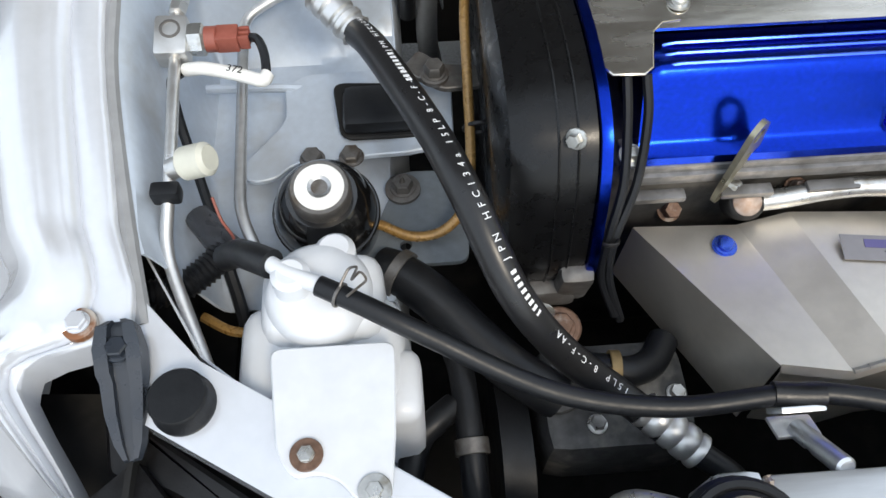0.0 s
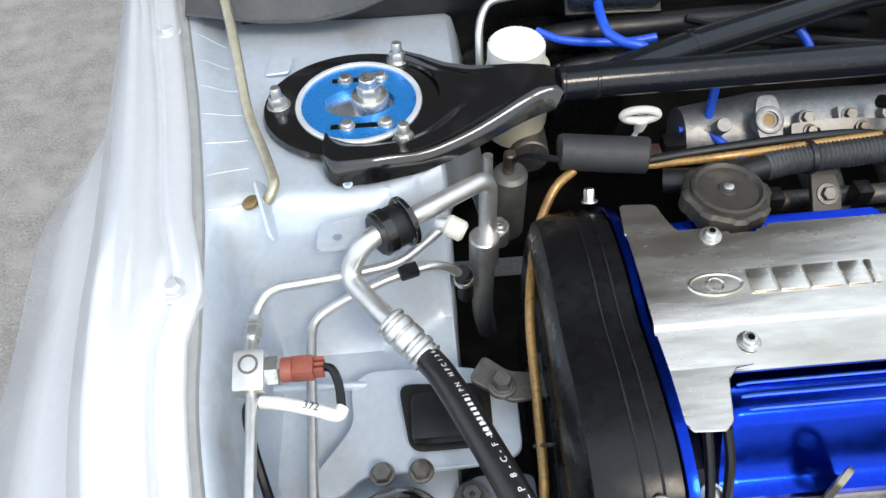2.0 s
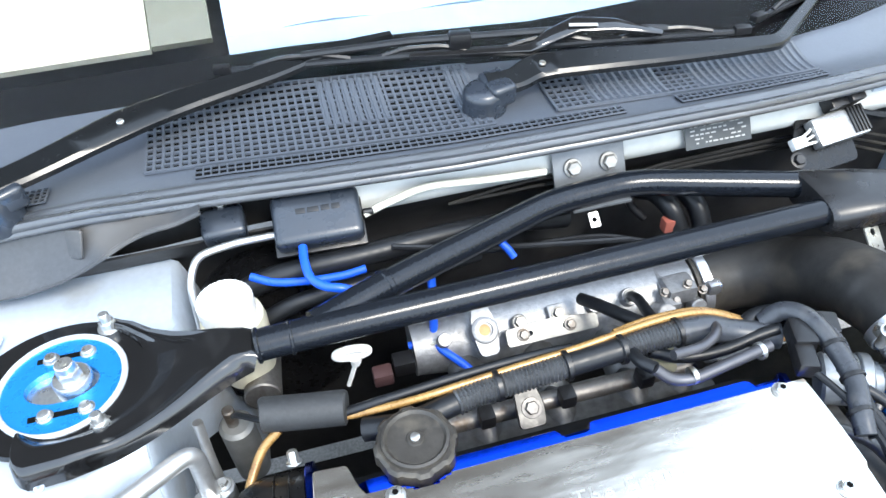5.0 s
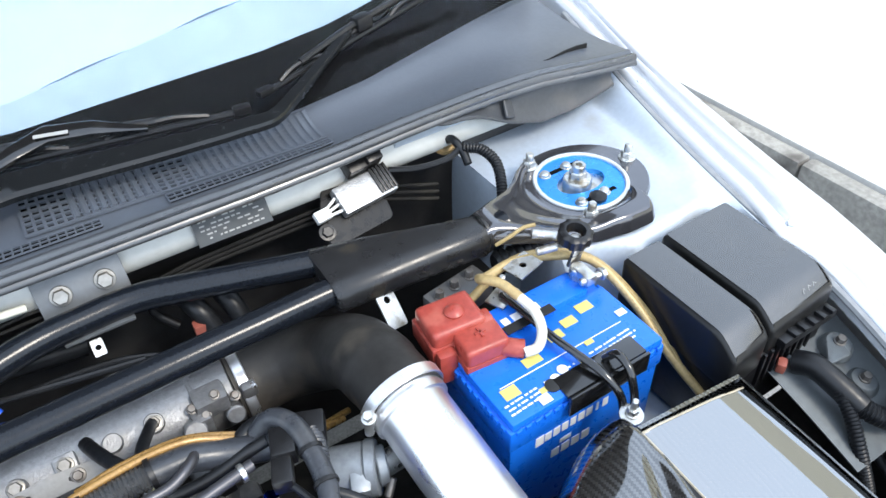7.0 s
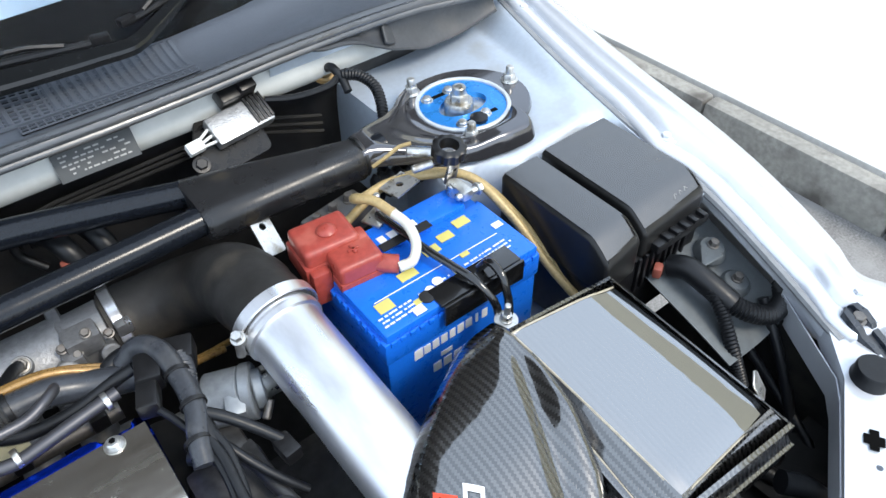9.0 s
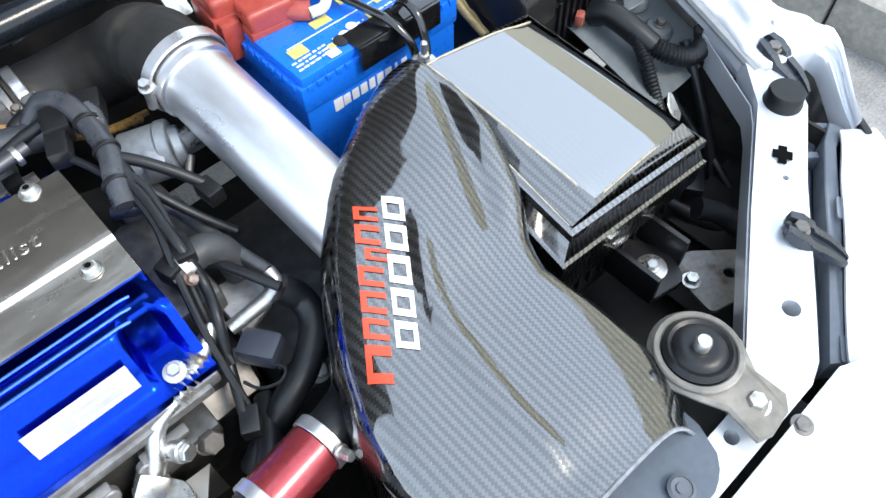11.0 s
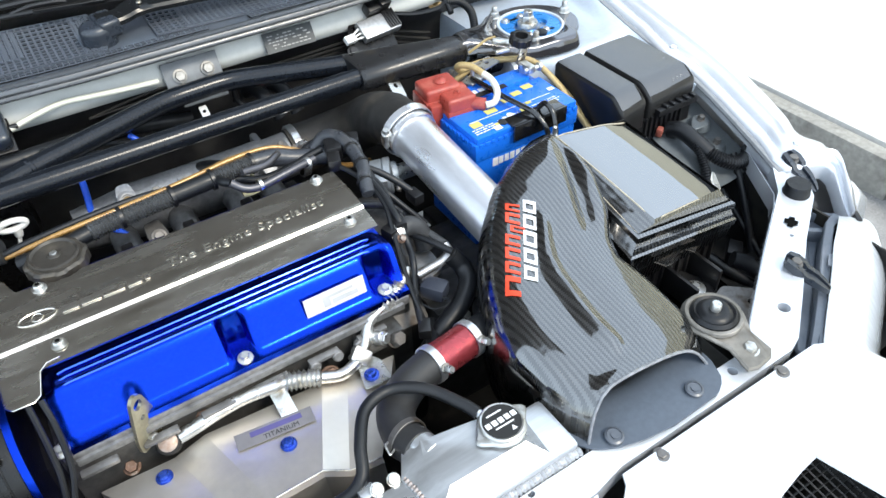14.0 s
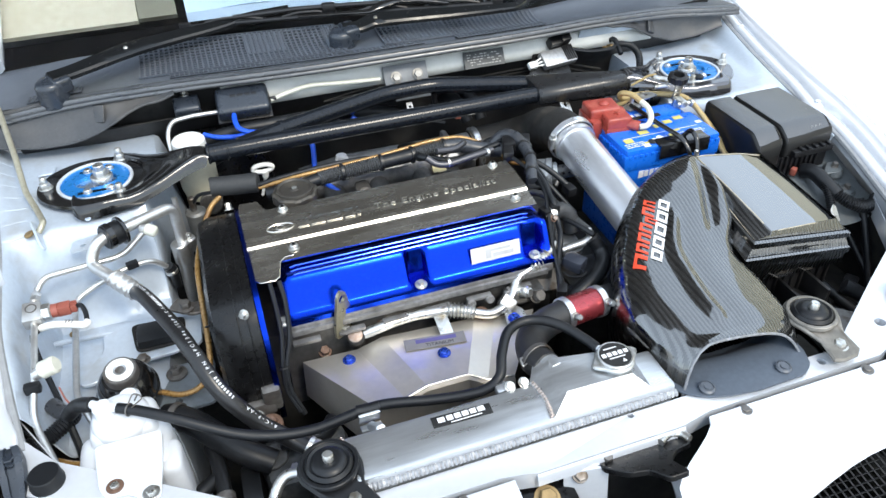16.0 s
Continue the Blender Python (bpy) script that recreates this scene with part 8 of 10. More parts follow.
def cables_left():
    g = thing("amber_cable", (-0.44, 0.45, 0.75), "amber sheathed cable beside the timing cover", "cable")
    part("sheath", hose([(-0.385, 0.604, 0.838), (-0.405, 0.592, 0.825), (-0.425, 0.555, 0.805), (-0.440, 0.487, 0.793), (-0.443, 0.42, 0.769), (-0.445, 0.36, 0.740), (-0.452, 0.335, 0.718), (-0.470, 0.322, 0.705), (-0.495, 0.320, 0.703), (-0.520, 0.332, 0.705)], 0.0042, 10), GOLD_WIRE, g)
    b = thing("black_coolant_hose", (-0.43, 0.35, 0.7), "black rubber hose beside the timing cover", "hose")
    part("tube", hose([(-0.425, 0.47, 0.75), (-0.423, 0.42, 0.75), (-0.424, 0.37, 0.735), (-0.424, 0.33, 0.715), (-0.42, 0.28, 0.69)], 0.0095, 12), RUBBER, b)
    part("ferrule", can((-0.425, 0.335, 0.718), (-0.420, 0.300, 0.700), 0.0105, 18), STEEL, b)
    part("tie", ring((-0.436, 0.388, 0.748), (0, 1, 0.4), 0.011, 0.0135, 0.003), PLASTIC, b)
    r = thing("lower_radiator_hose", (-0.46, 0.24, 0.62), "thick black rubber hose with a spring clip", "hose")
    part("tube", hose([(-0.520, 0.302, 0.686), (-0.505, 0.292, 0.690), (-0.480, 0.271, 0.688), (-0.453, 0.242, 0.680), (-0.425, 0.216, 0.670), (-0.39, 0.195, 0.655)], 0.018, 18), RUBBER, r)
    part("spring_clip", ring((-0.510, 0.296, 0.689), (0.8, -0.6, 0), 0.0185, 0.021, 0.009), DARK_STEEL, r)
    part("tube", hose([(-0.47, 0.25, 0.66), (-0.463, 0.22, 0.66), (-0.460, 0.17, 0.655), (-0.458, 0.125, 0.64), (-0.45, 0.07, 0.60)], 0.0105, 14), RUBBER, r)
    part("tube", hose([(-0.470, 0.195, 0.655), (-0.485, 0.183, 0.657), (-0.500, 0.168, 0.653), (-0.508, 0.135, 0.64), (-0.505, 0.08, 0.60)], 0.0105, 12), RUBBER, r)
    part("spring_clip", ring((-0.4597, 0.168, 0.6546), (0.05, -1, -0.15), 0.0108, 0.0132, 0.012), DARK_STEEL, r)
    l = thing("wiring_loom", (-0.64, 0.28, 0.68), "ribbed black loom under the aluminium line", "wiring")
    part("ribbed_run", corrugated([(-0.69, 0.262, 0.74), (-0.665, 0.268, 0.735), (-0.645, 0.282, 0.735), (-0.628, 0.302, 0.735)], 0.0115, 0.004), RUBBER, l)
    part("taped_run", hose([(-0.655, 0.33, 0.735), (-0.64, 0.31, 0.735), (-0.625, 0.295, 0.735)], 0.011, 12), LOOM, l)
    part("amber_lead", hose([(-0.655, 0.262, 0.70), (-0.63, 0.248, 0.70), (-0.60, 0.247, 0.70), (-0.575, 0.262, 0.69)], 0.004, 8), GOLD_WIRE, l)
    part("red_lead", hose([(-0.633, 0.318, 0.775), (-0.628, 0.305, 0.765), (-0.622, 0.297, 0.75), (-0.63, 0.29, 0.74)], 0.0011, 6), RED_CONN, l)
    part("black_lead", hose([(-0.632, 0.29, 0.73), (-0.625, 0.26, 0.70), (-0.622, 0.22, 0.66)], 0.005, 8), RUBBER, l)
    # idler, pulley and belts deep beside the mount
    p = thing("drive_pulley", (-0.42, 0.18, 0.56), "dark grooved pulley and belt under the hoses", "pulley")
    bm = bmesh.new()
    lathe([(0.075, -0.012)] + [(0.075 - 0.003 * (i % 2), -0.012 + 0.003 * i) for i in range(9)] + [(0.06, 0.013)], (-0.425, 0.17, 0.575), (1, 0, 0), 40, bm)
    part("grooved_wheel", bm, mat("greasy_black_steel", (0.03, 0.03, 0.032), 0.35, 0.6, var=0.2), p)
    part("belt", sheet(lambda u, v: (-0.437 + 0.024 * v, 0.17 + 0.077 * math.cos(radians(-30 + 200 * u)), 0.575 + 0.077 * math.sin(radians(-30 + 200 * u))), 30, 2, 0.003), RUBBER, p)
    c = thing("compressor", (-0.35, 0.17, 0.58), "grimy compressor body with bolts and a brass-clipped hose", "compressor")
    bm = block((0.12, 0.09, 0.09), (-0.345, 0.195, 0.615), 0.02)
    can((-0.39, 0.205, 0.60), (-0.39, 0.20, 0.665), 0.02, 20, bm=bm)
    part("body", bm, mat("grimy_cast_iron", (0.085, 0.085, 0.085), 0.55, 0.4, var=0.4, scale=90, bump=0.4, spots=(0.22, 0.21, 0.19), spot_scale=30), c)
    bm = bmesh.new()
    for x, y, z in ((-0.365, 0.17, 0.662), (-0.33, 0.21, 0.662), (-0.32, 0.165, 0.662), (-0.30, 0.19, 0.66)):
        hexhead((x, y, z), (0, 0, 1), 0.006, 0.008, 1.3, bm)
    part("bolt", bm, STEEL, c)
    part("hose_stub", hose([(-0.375, 0.213, 0.672), (-0.355, 0.208, 0.675), (-0.335, 0.206, 0.672), (-0.315, 0.215, 0.665), (-0.30, 0.235, 0.66)], 0.012, 14), RUBBER, c)
    part("spring_clip", ring((-0.352, 0.2075, 0.675), (1, -0.1, 0), 0.0125, 0.015, 0.008), BRASS, c, "brass-coloured spring clip")
    part("pipe_hook", pipe([(-0.402, 0.055, 0.66), (-0.400, 0.075, 0.735), (-0.380, 0.100, 0.752), (-0.340, 0.088, 0.752), (-0.325, 0.080, 0.72)], 0.0068, 0.02), STEEL, c, "bare steel pipe bend")
    w = thing("dipstick_tubes", (-0.33, 0.3, 0.7), "two thin black leads hanging beside the blue cover", "wiring")
    part("lead", hose([(-0.343, 0.355, 0.838), (-0.342, 0.333, 0.815), (-0.343, 0.305, 0.78), (-0.350, 0.285, 0.745), (-0.352, 0.27, 0.71), (-0.34, 0.25, 0.68)], 0.0036, 8), RUBBER, w)
    part("lead", hose([(-0.330, 0.352, 0.838), (-0.328, 0.333, 0.815), (-0.332, 0.308, 0.775), (-0.345, 0.285, 0.74), (-0.347, 0.268, 0.71), (-0.335, 0.248, 0.675)], 0.0036, 8), RUBBER, w)
    part("tie", ring((-0.350, 0.283, 0.742), (0, -0.5, -1), 0.006, 0.008, 0.003), PLASTIC, w)


def prop_rod():
    r = thing("bonnet_prop", (-0.64, 0.58, 0.82), "yellow-passivated bonnet prop rod hooked into the inner wing", "prop rod")
    part("rod", pipe([(-0.652, 0.588, 0.846), (-0.645, 0.590, 0.853), (-0.640, 0.600, 0.859), (-0.650, 0.632, 0.861), (-0.668, 0.680, 0.871), (-0.680, 0.75, 0.900), (-0.702, 0.852, 0.940), (-0.722, 0.92, 0.965), (-0.742, 0.97, 0.985)], 0.0047, 0.015, 12), ROD, r)
    part("hook_plate", prism([(-0.024, -0.008), (0.030, -0.006), (0.036, 0.0), (0.030, 0.005), (-0.024, 0.008)], 0.003, frm((-0.650, 0.582, 0.850), (0.85, 0.1, 0.45), (0.10, -1, -0.35)), r=0.004, holes=[(-0.006, 0.0, 0.0035)]), PAINT_BAY, r)
    part("end_grommet", lathe([(0.0075, 0), (0.0075, 0.003), (0.006, 0.004)], (-0.662, 0.590, 0.8470), (-0.3, 0, 1), 18), BRASS, r)
    move(r, -0.005, -0.005, 0.0)


def brake_side():
    p = thing("power_steering_reservoir", (-0.418, 0.74, 0.75), "fluid reservoir with a white screw cap", "fluid reservoir")
    part("body", lathe([(0.028, -0.02), (0.033, 0.0), (0.034, 0.055), (0.032, 0.066), (0.025, 0.070)], (-0.416, 0.736, 0.783), (0, 0, 1), 32), SMOKE, p, "yellowed translucent body")
    k = 60
    cap = [((0.0285 - 0.0008 * (i % 2)) * math.cos(2 * math.pi * i / k), (0.0285 - 0.0008 * (i % 2)) * math.sin(2 * math.pi * i / k)) for i in range(k)]
    part("cap", prism(cap, 0.024, (-0.418, 0.738, 0.8515), bevel=0.003), WHITE_CAP, p, "white ribbed screw cap")
    g = thing("boost_controller", (-0.312, 0.8, 0.865), "flat black plastic solenoid box on the bulkhead", "control box")
    m = Matrix.Translation((-0.311, 0.800, 0.884)) @ Matrix.Rotation(radians(-3), 4, "Z") @ Matrix.Rotation(radians(28), 4, "X")
    part("case", block((0.094, 0.058, 0.030), m, 0.010, None, 4), WIPER_CAP, g, angle=60)
    part("base_flange", block((0.098, 0.064, 0.006), m @ Matrix.Translation((0, 0, -0.014)), 0.002), PLASTIC, g)
    for k, (bx_, bw) in enumerate(((-0.016, 0.010), (-0.003, 0.012), (0.010, 0.009), (0.021, 0.009))):
        part("mark_bar", block((bw, 0.006, 0.0008), m @ Matrix.Translation((bx_, 0.006, 0.0152)), 0.0003), PLASTIC, g)
    part("spigot", can(m @ Vector((0.048, 0.0, -0.002)), m @ Vector((0.060, 0.0, -0.002)), 0.004), PLASTIC, g)
    s = thing("relay_box", (-0.41, 0.82, 0.86), "small black box on a bracket", "control box")
    m2 = Matrix.Translation((-0.409, 0.824, 0.880)) @ Matrix.Rotation(radians(25), 4, "X")
    part("case", block((0.046, 0.034, 0.030), m2, 0.006, None, 3), WIPER_CAP, s, angle=60)
    part("bolt", hexhead((-0.409, 0.840, 0.898), (0, -0.3, 1), 0.0055, 0.012), STEEL, s)
    t = thing("vacuum_pipe", (-0.35, 0.8, 0.86), "bare aluminium pipes along the bulkhead", "pipe")
    part("line", pipe([(-0.452, 0.735, 0.80), (-0.451, 0.770, 0.862), (-0.440, 0.792, 0.874), (-0.400, 0.800, 0.874), (-0.352, 0.802, 0.872)], 0.0042, 0.014), PIPE, t)
    part("line", pipe([(-0.262, 0.797, 0.880), (-0.240, 0.802, 0.884), (-0.190, 0.812, 0.890), (-0.11, 0.808, 0.884), (-0.05, 0.808, 0.880)], 0.0042, 0.02), CREAM, t)
    v = thing("vacuum_hose", (-0.3, 0.75, 0.82), "bright blue silicone vacuum hoses", "hose")
    part("tube", hose([(-0.332, 0.776, 0.880), (-0.333, 0.755, 0.878), (-0.330, 0.735, 0.874), (-0.318, 0.722, 0.871), (-0.300, 0.716, 0.868), (-0.285, 0.718, 0.855)], 0.0048, 12), BLUE_HOSE, v)
    part("tube", hose([(-0.392, 0.778, 0.852), (-0.370, 0.768, 0.847), (-0.340, 0.762, 0.845), (-0.30, 0.758, 0.845), (-0.272, 0.758, 0.848)], 0.0045, 12), BLUE_HOSE, v)
    part("tube", hose([(-0.205, 0.745, 0.830), (-0.207, 0.732, 0.800), (-0.211, 0.720, 0.775), (-0.214, 0.712, 0.762)], 0.0048, 12), BLUE_HOSE, v)
    part("tube", hose([(-0.214, 0.706, 0.762), (-0.205, 0.695, 0.758), (-0.192, 0.682, 0.752), (-0.180, 0.668, 0.745)], 0.0048, 12), BLUE_HOSE, v)
    part("tube", hose([(-0.242, 0.715, 0.758), (-0.228, 0.713, 0.760), (-0.214, 0.709, 0.762)], 0.0045, 12), BLUE_HOSE, v)
    part("tube", hose([(-0.122, 0.764, 0.842), (-0.114, 0.757, 0.834), (-0.108, 0.750, 0.825)], 0.0045, 12), BLUE_HOSE, v)
    part("tee", block((0.014, 0.014, 0.012), (-0.213, 0.709, 0.762), 0.003), CREAM, v, "cream plastic tee piece")
    c = thing("pressure_sensor", (-0.26, 0.71, 0.75), "small brown sensor with a black plug", "sensor")
    part("plug", block((0.024, 0.020, 0.02), (-0.252, 0.706, 0.760), 0.003), PLASTIC, c)
    part("body", block((0.022, 0.018, 0.018), (-0.277, 0.700, 0.755), 0.003), mat("brown_sensor_plastic", (0.075, 0.04, 0.04), 0.4, var=0.15), c)
    b = thing("rubber_sleeve", (-0.36, 0.605, 0.83), "thick black foam sleeve over the cables", "sleeve")
    part("tube", sweep([(-0.399, 0.612, 0.842), (-0.397, 0.612, 0.842), (-0.360, 0.605, 0.842), (-0.325, 0.599, 0.842), (-0.323, 0.5985, 0.842)], lambda s: 0.0145 if s < 0.001 or s > 0.0755 else 0.0163, 20), mat("foam_rubber", (0.025, 0.026, 0.027), 0.6, var=0.2, scale=300, bump=0.2), b)
    d = thing("dipstick", (-0.31, 0.68, 0.79), "white looped dipstick handle", "dipstick")
    o, e1, e2 = V(-0.314, 0.673, 0.819), V(1, -0.06, -0.05).normalized(), V(0.35, -0.10, 0.93).normalized()
    loop = bmesh.new()
    sweep([o + e1 * 0.0165 * math.cos(a) + e2 * 0.0075 * math.sin(a) for a in (2 * math.pi * i / 28 for i in range(29))], 0.0042, 10, loop)
    hose([o - e2 * 0.006 + e1 * 0.004, o - e2 * 0.012 + e1 * 0.007, o - e2 * 0.020 + e1 * 0.009], lambda t: 0.0070 - 0.15 * t, 12, bm=loop)
    hose([o - e2 * 0.019 + e1 * 0.009, o - e2 * 0.06 + e1 * 0.012], 0.0026, 8, bm=loop)
    part("handle", loop, WHITE_CAP, d)
    y = thing("receiver_drier", (-0.432, 0.67, 0.70), "dull aluminium cylinder beside the tower", "cylinder")
    part("can", can((-0.432, 0.668, 0.69), (-0.432, 0.662, 0.785), 0.0175, 24, 0.004), mat("dull_aluminium", (0.25, 0.25, 0.24), 0.5, 0.6, var=0.2), y)
    part("stem", can((-0.434, 0.662, 0.785), (-0.434, 0.660, 0.812), 0.006), DARK_STEEL, y)
    part("lead", hose([(-0.432, 0.66, 0.80), (-0.42, 0.64, 0.825), (-0.40, 0.62, 0.838), (-0.385, 0.61, 0.842)], 0.0032, 8), RUBBER, y)
    part("pipe", pipe([(-0.458, 0.64, 0.83), (-0.458, 0.63, 0.78), (-0.455, 0.62, 0.70)], 0.005), PIPE, y)
    bb = thing("brake_booster", (-0.40, 0.82, 0.70), "black brake servo drum in the shade", "brake servo")
    part("drum", lathe([(0.06, 0), (0.095, 0.01), (0.10, 0.04), (0.095, 0.07), (0.05, 0.08)], (-0.38, 0.855, 0.74), (0, -1, 0.15), 40), TIMING, bb)
    part("master_cylinder", can((-0.40, 0.80, 0.755), (-0.405, 0.70, 0.765), 0.02), DARK_STEEL, bb)
    move(p, 0, 0.008, 0.002)
    for ob in (g, s, t):
        move(ob, 0, 0.014, 0.012)
    move(v, 0, 0.008, 0.008)
    move(b, 0.002, 0.004, 0.008)
    move(d, 0.008, 0.005, 0.012)


ac_lines()
mount()
reservoir()
cables_left()
prop_rod()
brake_side()


# ---- radiator, its hoses and mounts ----
def radiator():
    r = thing("radiator", (0, 0.06, 0.5), "bright aluminium radiator with a welded top tank", "radiator")
    bm = block((0.418, 0.066, 0.055), (-0.097, 0.067, 0.757), 0.006)
    part("top_tank", bm, SHEET_ALU, r, "brushed aluminium top tank")
    hump = bmesh.new()
    base = [(-0.055, 0.040), (0.080, 0.040), (0.085, 0.105), (-0.045, 0.128), (-0.062, 0.10)]
    rows = [[(x, y, 0.770) for x, y in base], [(x * 0.98, y, 0.786) for x, y in base], [(x, y, 0.797) for x, y in ((-0.028, 0.062), (0.062, 0.060), (0.066, 0.104), (-0.026, 0.120), (-0.034, 0.10))]]
    skin(hump, rows)
    part("filler_hump", hump, SHEET_ALU, r, "raised filler section with weld marks", angle=25)
    wd = resampled([(-0.312, 0.0315, 0.772), (-0.1, 0.0315, 0.772), (0.112, 0.0315, 0.772)], 0.0012)
    part("weld_bead", sweep(wd, lambda s: 0.0046 + 0.0010 * math.sin(s * 2 * math.pi / 0.0052), 8), mat("grey_weld", (0.5, 0.5, 0.51), 0.45, 0.85, var=0.2, scale=300), r, "rippled weld bead")
    for x in (-0.306, -0.058):
        wl = resampled([(x, 0.040, 0.787), (x + 0.004, 0.07, 0.7865), (x, 0.098, 0.787)], 0.0012)
        part("weld_bead", sweep(wl, lambda s: 0.0024 + 0.0008 * math.sin(s * 2 * math.pi / 0.0045), 6), mat("brown_weld", (0.42, 0.36, 0.33), 0.45, 0.8), r, "heat-tinted weld")
    part("end_tank", block((0.030, 0.075, 0.06), (-0.318, 0.067, 0.750), 0.008), SHEET_ALU, r)
    s = block((0.076, 0.0165, 0.0008), Matrix.Translation((-0.1595, 0.0815, 0.7850)) @ Matrix.Rotation(radians(-2), 4, "Z"), 0.0002)
    st = part("name_plate", s, BLACK_MARK, r, "black sticker with white marks")
    b = bmesh.new()
    for i, (x, w) in enumerate(((-0.026, 0.009), (-0.015, 0.008), (-0.005, 0.008), (0.005, 0.008), (0.015, 0.008), (0.0255, 0.009))):
        block((w, 0.0075, 0.0004), Matrix.Translation((-0.1595 + x, 0.0835, 0.7857)), 0, b)
    block((0.040, 0.0014, 0.0004), (-0.155, 0.0762, 0.7857), 0, b)
    part("white_mark", b, WHITE_MARK, st)
    c = thing("filler_cap", (0.050, 0.085, 0.795), "worn steel pressure cap with a black label on the radiator", "cap")
    neck = can((0.05, 0.085, 0.79), (0.05, 0.085, 0.802), 0.020, 28)
    part("neck", neck, SHEET_ALU, c)
    k = 48
    out = []
    for i in range(k):
        a = 2 * math.pi * i / k
        ear = math.exp(-((math.sin(a - 0.15)) / 0.28) ** 2)
        out.append(((0.0255 + 0.0085 * ear) * math.cos(a), (0.0255 + 0.0085 * ear) * math.sin(a)))
    part("cap_plate", prism(out, 0.0055, (0.05, 0.085, 0.801), bevel=0.0015), STEEL, c)
    part("cap_top", lathe([(0.0235, 0), (0.0235, 0.0035), (0.022, 0.0045), (0.0205, 0.0042)], (0.05, 0.085, 0.8065), (0, 0, 1), 36), STEEL, c)
    lab = part("label_disc", lathe([(0.0203, 0), (0.0203, 0.0008)], (0.05, 0.085, 0.8107), (0, 0, 1), 36), BLACK_MARK, c, "black round label with white marks")
    b = bmesh.new()
    for i in range(5):
        block((0.0056, 0.0062, 0.0004), Matrix.Translation((0.0345 + i * 0.0077, 0.0865, 0.8117)), 0, b)
    block((0.022, 0.0016, 0.0004), (0.050, 0.0795, 0.8117), 0, b)
    block((0.018, 0.0016, 0.0004), (0.048, 0.0965, 0.8117), 0, b)
    prism([(-0.003, -0.0025), (0.003, -0.0025), (0, 0.003)], 0.0004, (0.056, 0.0725, 0.8115), bevel=0, bm=b)
    part("white_mark", b, WHITE_MARK, lab)
    part("spout", pipe([(0.043, 0.100, 0.797), (0.040, 0.116, 0.801)], 0.0048), SHEET_ALU, r)

    h = thing("upper_radiator_hose", (0.02, 0.18, 0.74), "thick black radiator hose with a red metal sleeve", "hose")
    part("stub", pipe([(-0.020, 0.105, 0.780), (-0.026, 0.135, 0.777)], 0.0185, n=22), SHEET_ALU, h)
    part("elbow", hose([(-0.026, 0.122, 0.778), (-0.030, 0.150, 0.772), (-0.020, 0.182, 0.771), (0.010, 0.203, 0.772), (0.048, 0.214, 0.771)], 0.0215, 24, 8), mat("matt_black_silicone", (0.022, 0.022, 0.023), 0.5, var=0.12, scale=200, bump=0.08), h, "smooth black elbow")
    a, bq = Vector((0.050, 0.2145, 0.771)), Vector((0.100, 0.223, 0.768))
    d = (bq - a).normalized()
    part("red_sleeve", lathe([(0.0205, 0), (0.0225, 0.002), (0.0225, 0.052), (0.0205, 0.054)], a - d * 0.001, d, 10), RED_ANOD, h, "red anodised sleeve")
    part("tail", hose([(0.10, 0.223, 0.768), (0.125, 0.228, 0.764), (0.155, 0.245, 0.75), (0.175, 0.28, 0.73)], 0.021, 20), RUBBER, h)
    for p in (a - d * 0.008, bq + d * 0.001):
        part("band_clamp", ring(p, d, 0.0215, 0.0240, 0.010, 32), POLISHED, h, "bright band clamp")
    for p in (a + V(0.002, -0.022, 0.012), bq + V(0.010, -0.02, 0.014)):
        part("clamp_screw", hexhead(p, (0.2, -0.8, 0.4), 0.0048, 0.012, 1.3), STEEL, h)
    part("spring_clip", ring((-0.028, 0.140, 0.774), (-0.15, 1, -0.2), 0.0215, 0.0238, 0.008, 30), DARK_STEEL, h)
    part("clip_ear", pipe([(-0.048, 0.135, 0.782), (-0.056, 0.130, 0.784), (-0.055, 0.142, 0.786), (-0.047, 0.147, 0.782)], 0.0012, 0.002, 6), STEEL, h)
    # hose bracket beside the filler
    n = block((0.018, 0.016, 0.012), (-0.094, 0.110, 0.776), 0.003)
    part("hose_clip", n, SHEET_ALU, r)
    b = bmesh.new()
    for x in (-0.086, -0.067):
        hexhead((x, 0.105, 0.783), (0, -0.5, 0.9), 0.0062, 0.006, 1.2, b)
    part("bolt", b, STEEL, r)


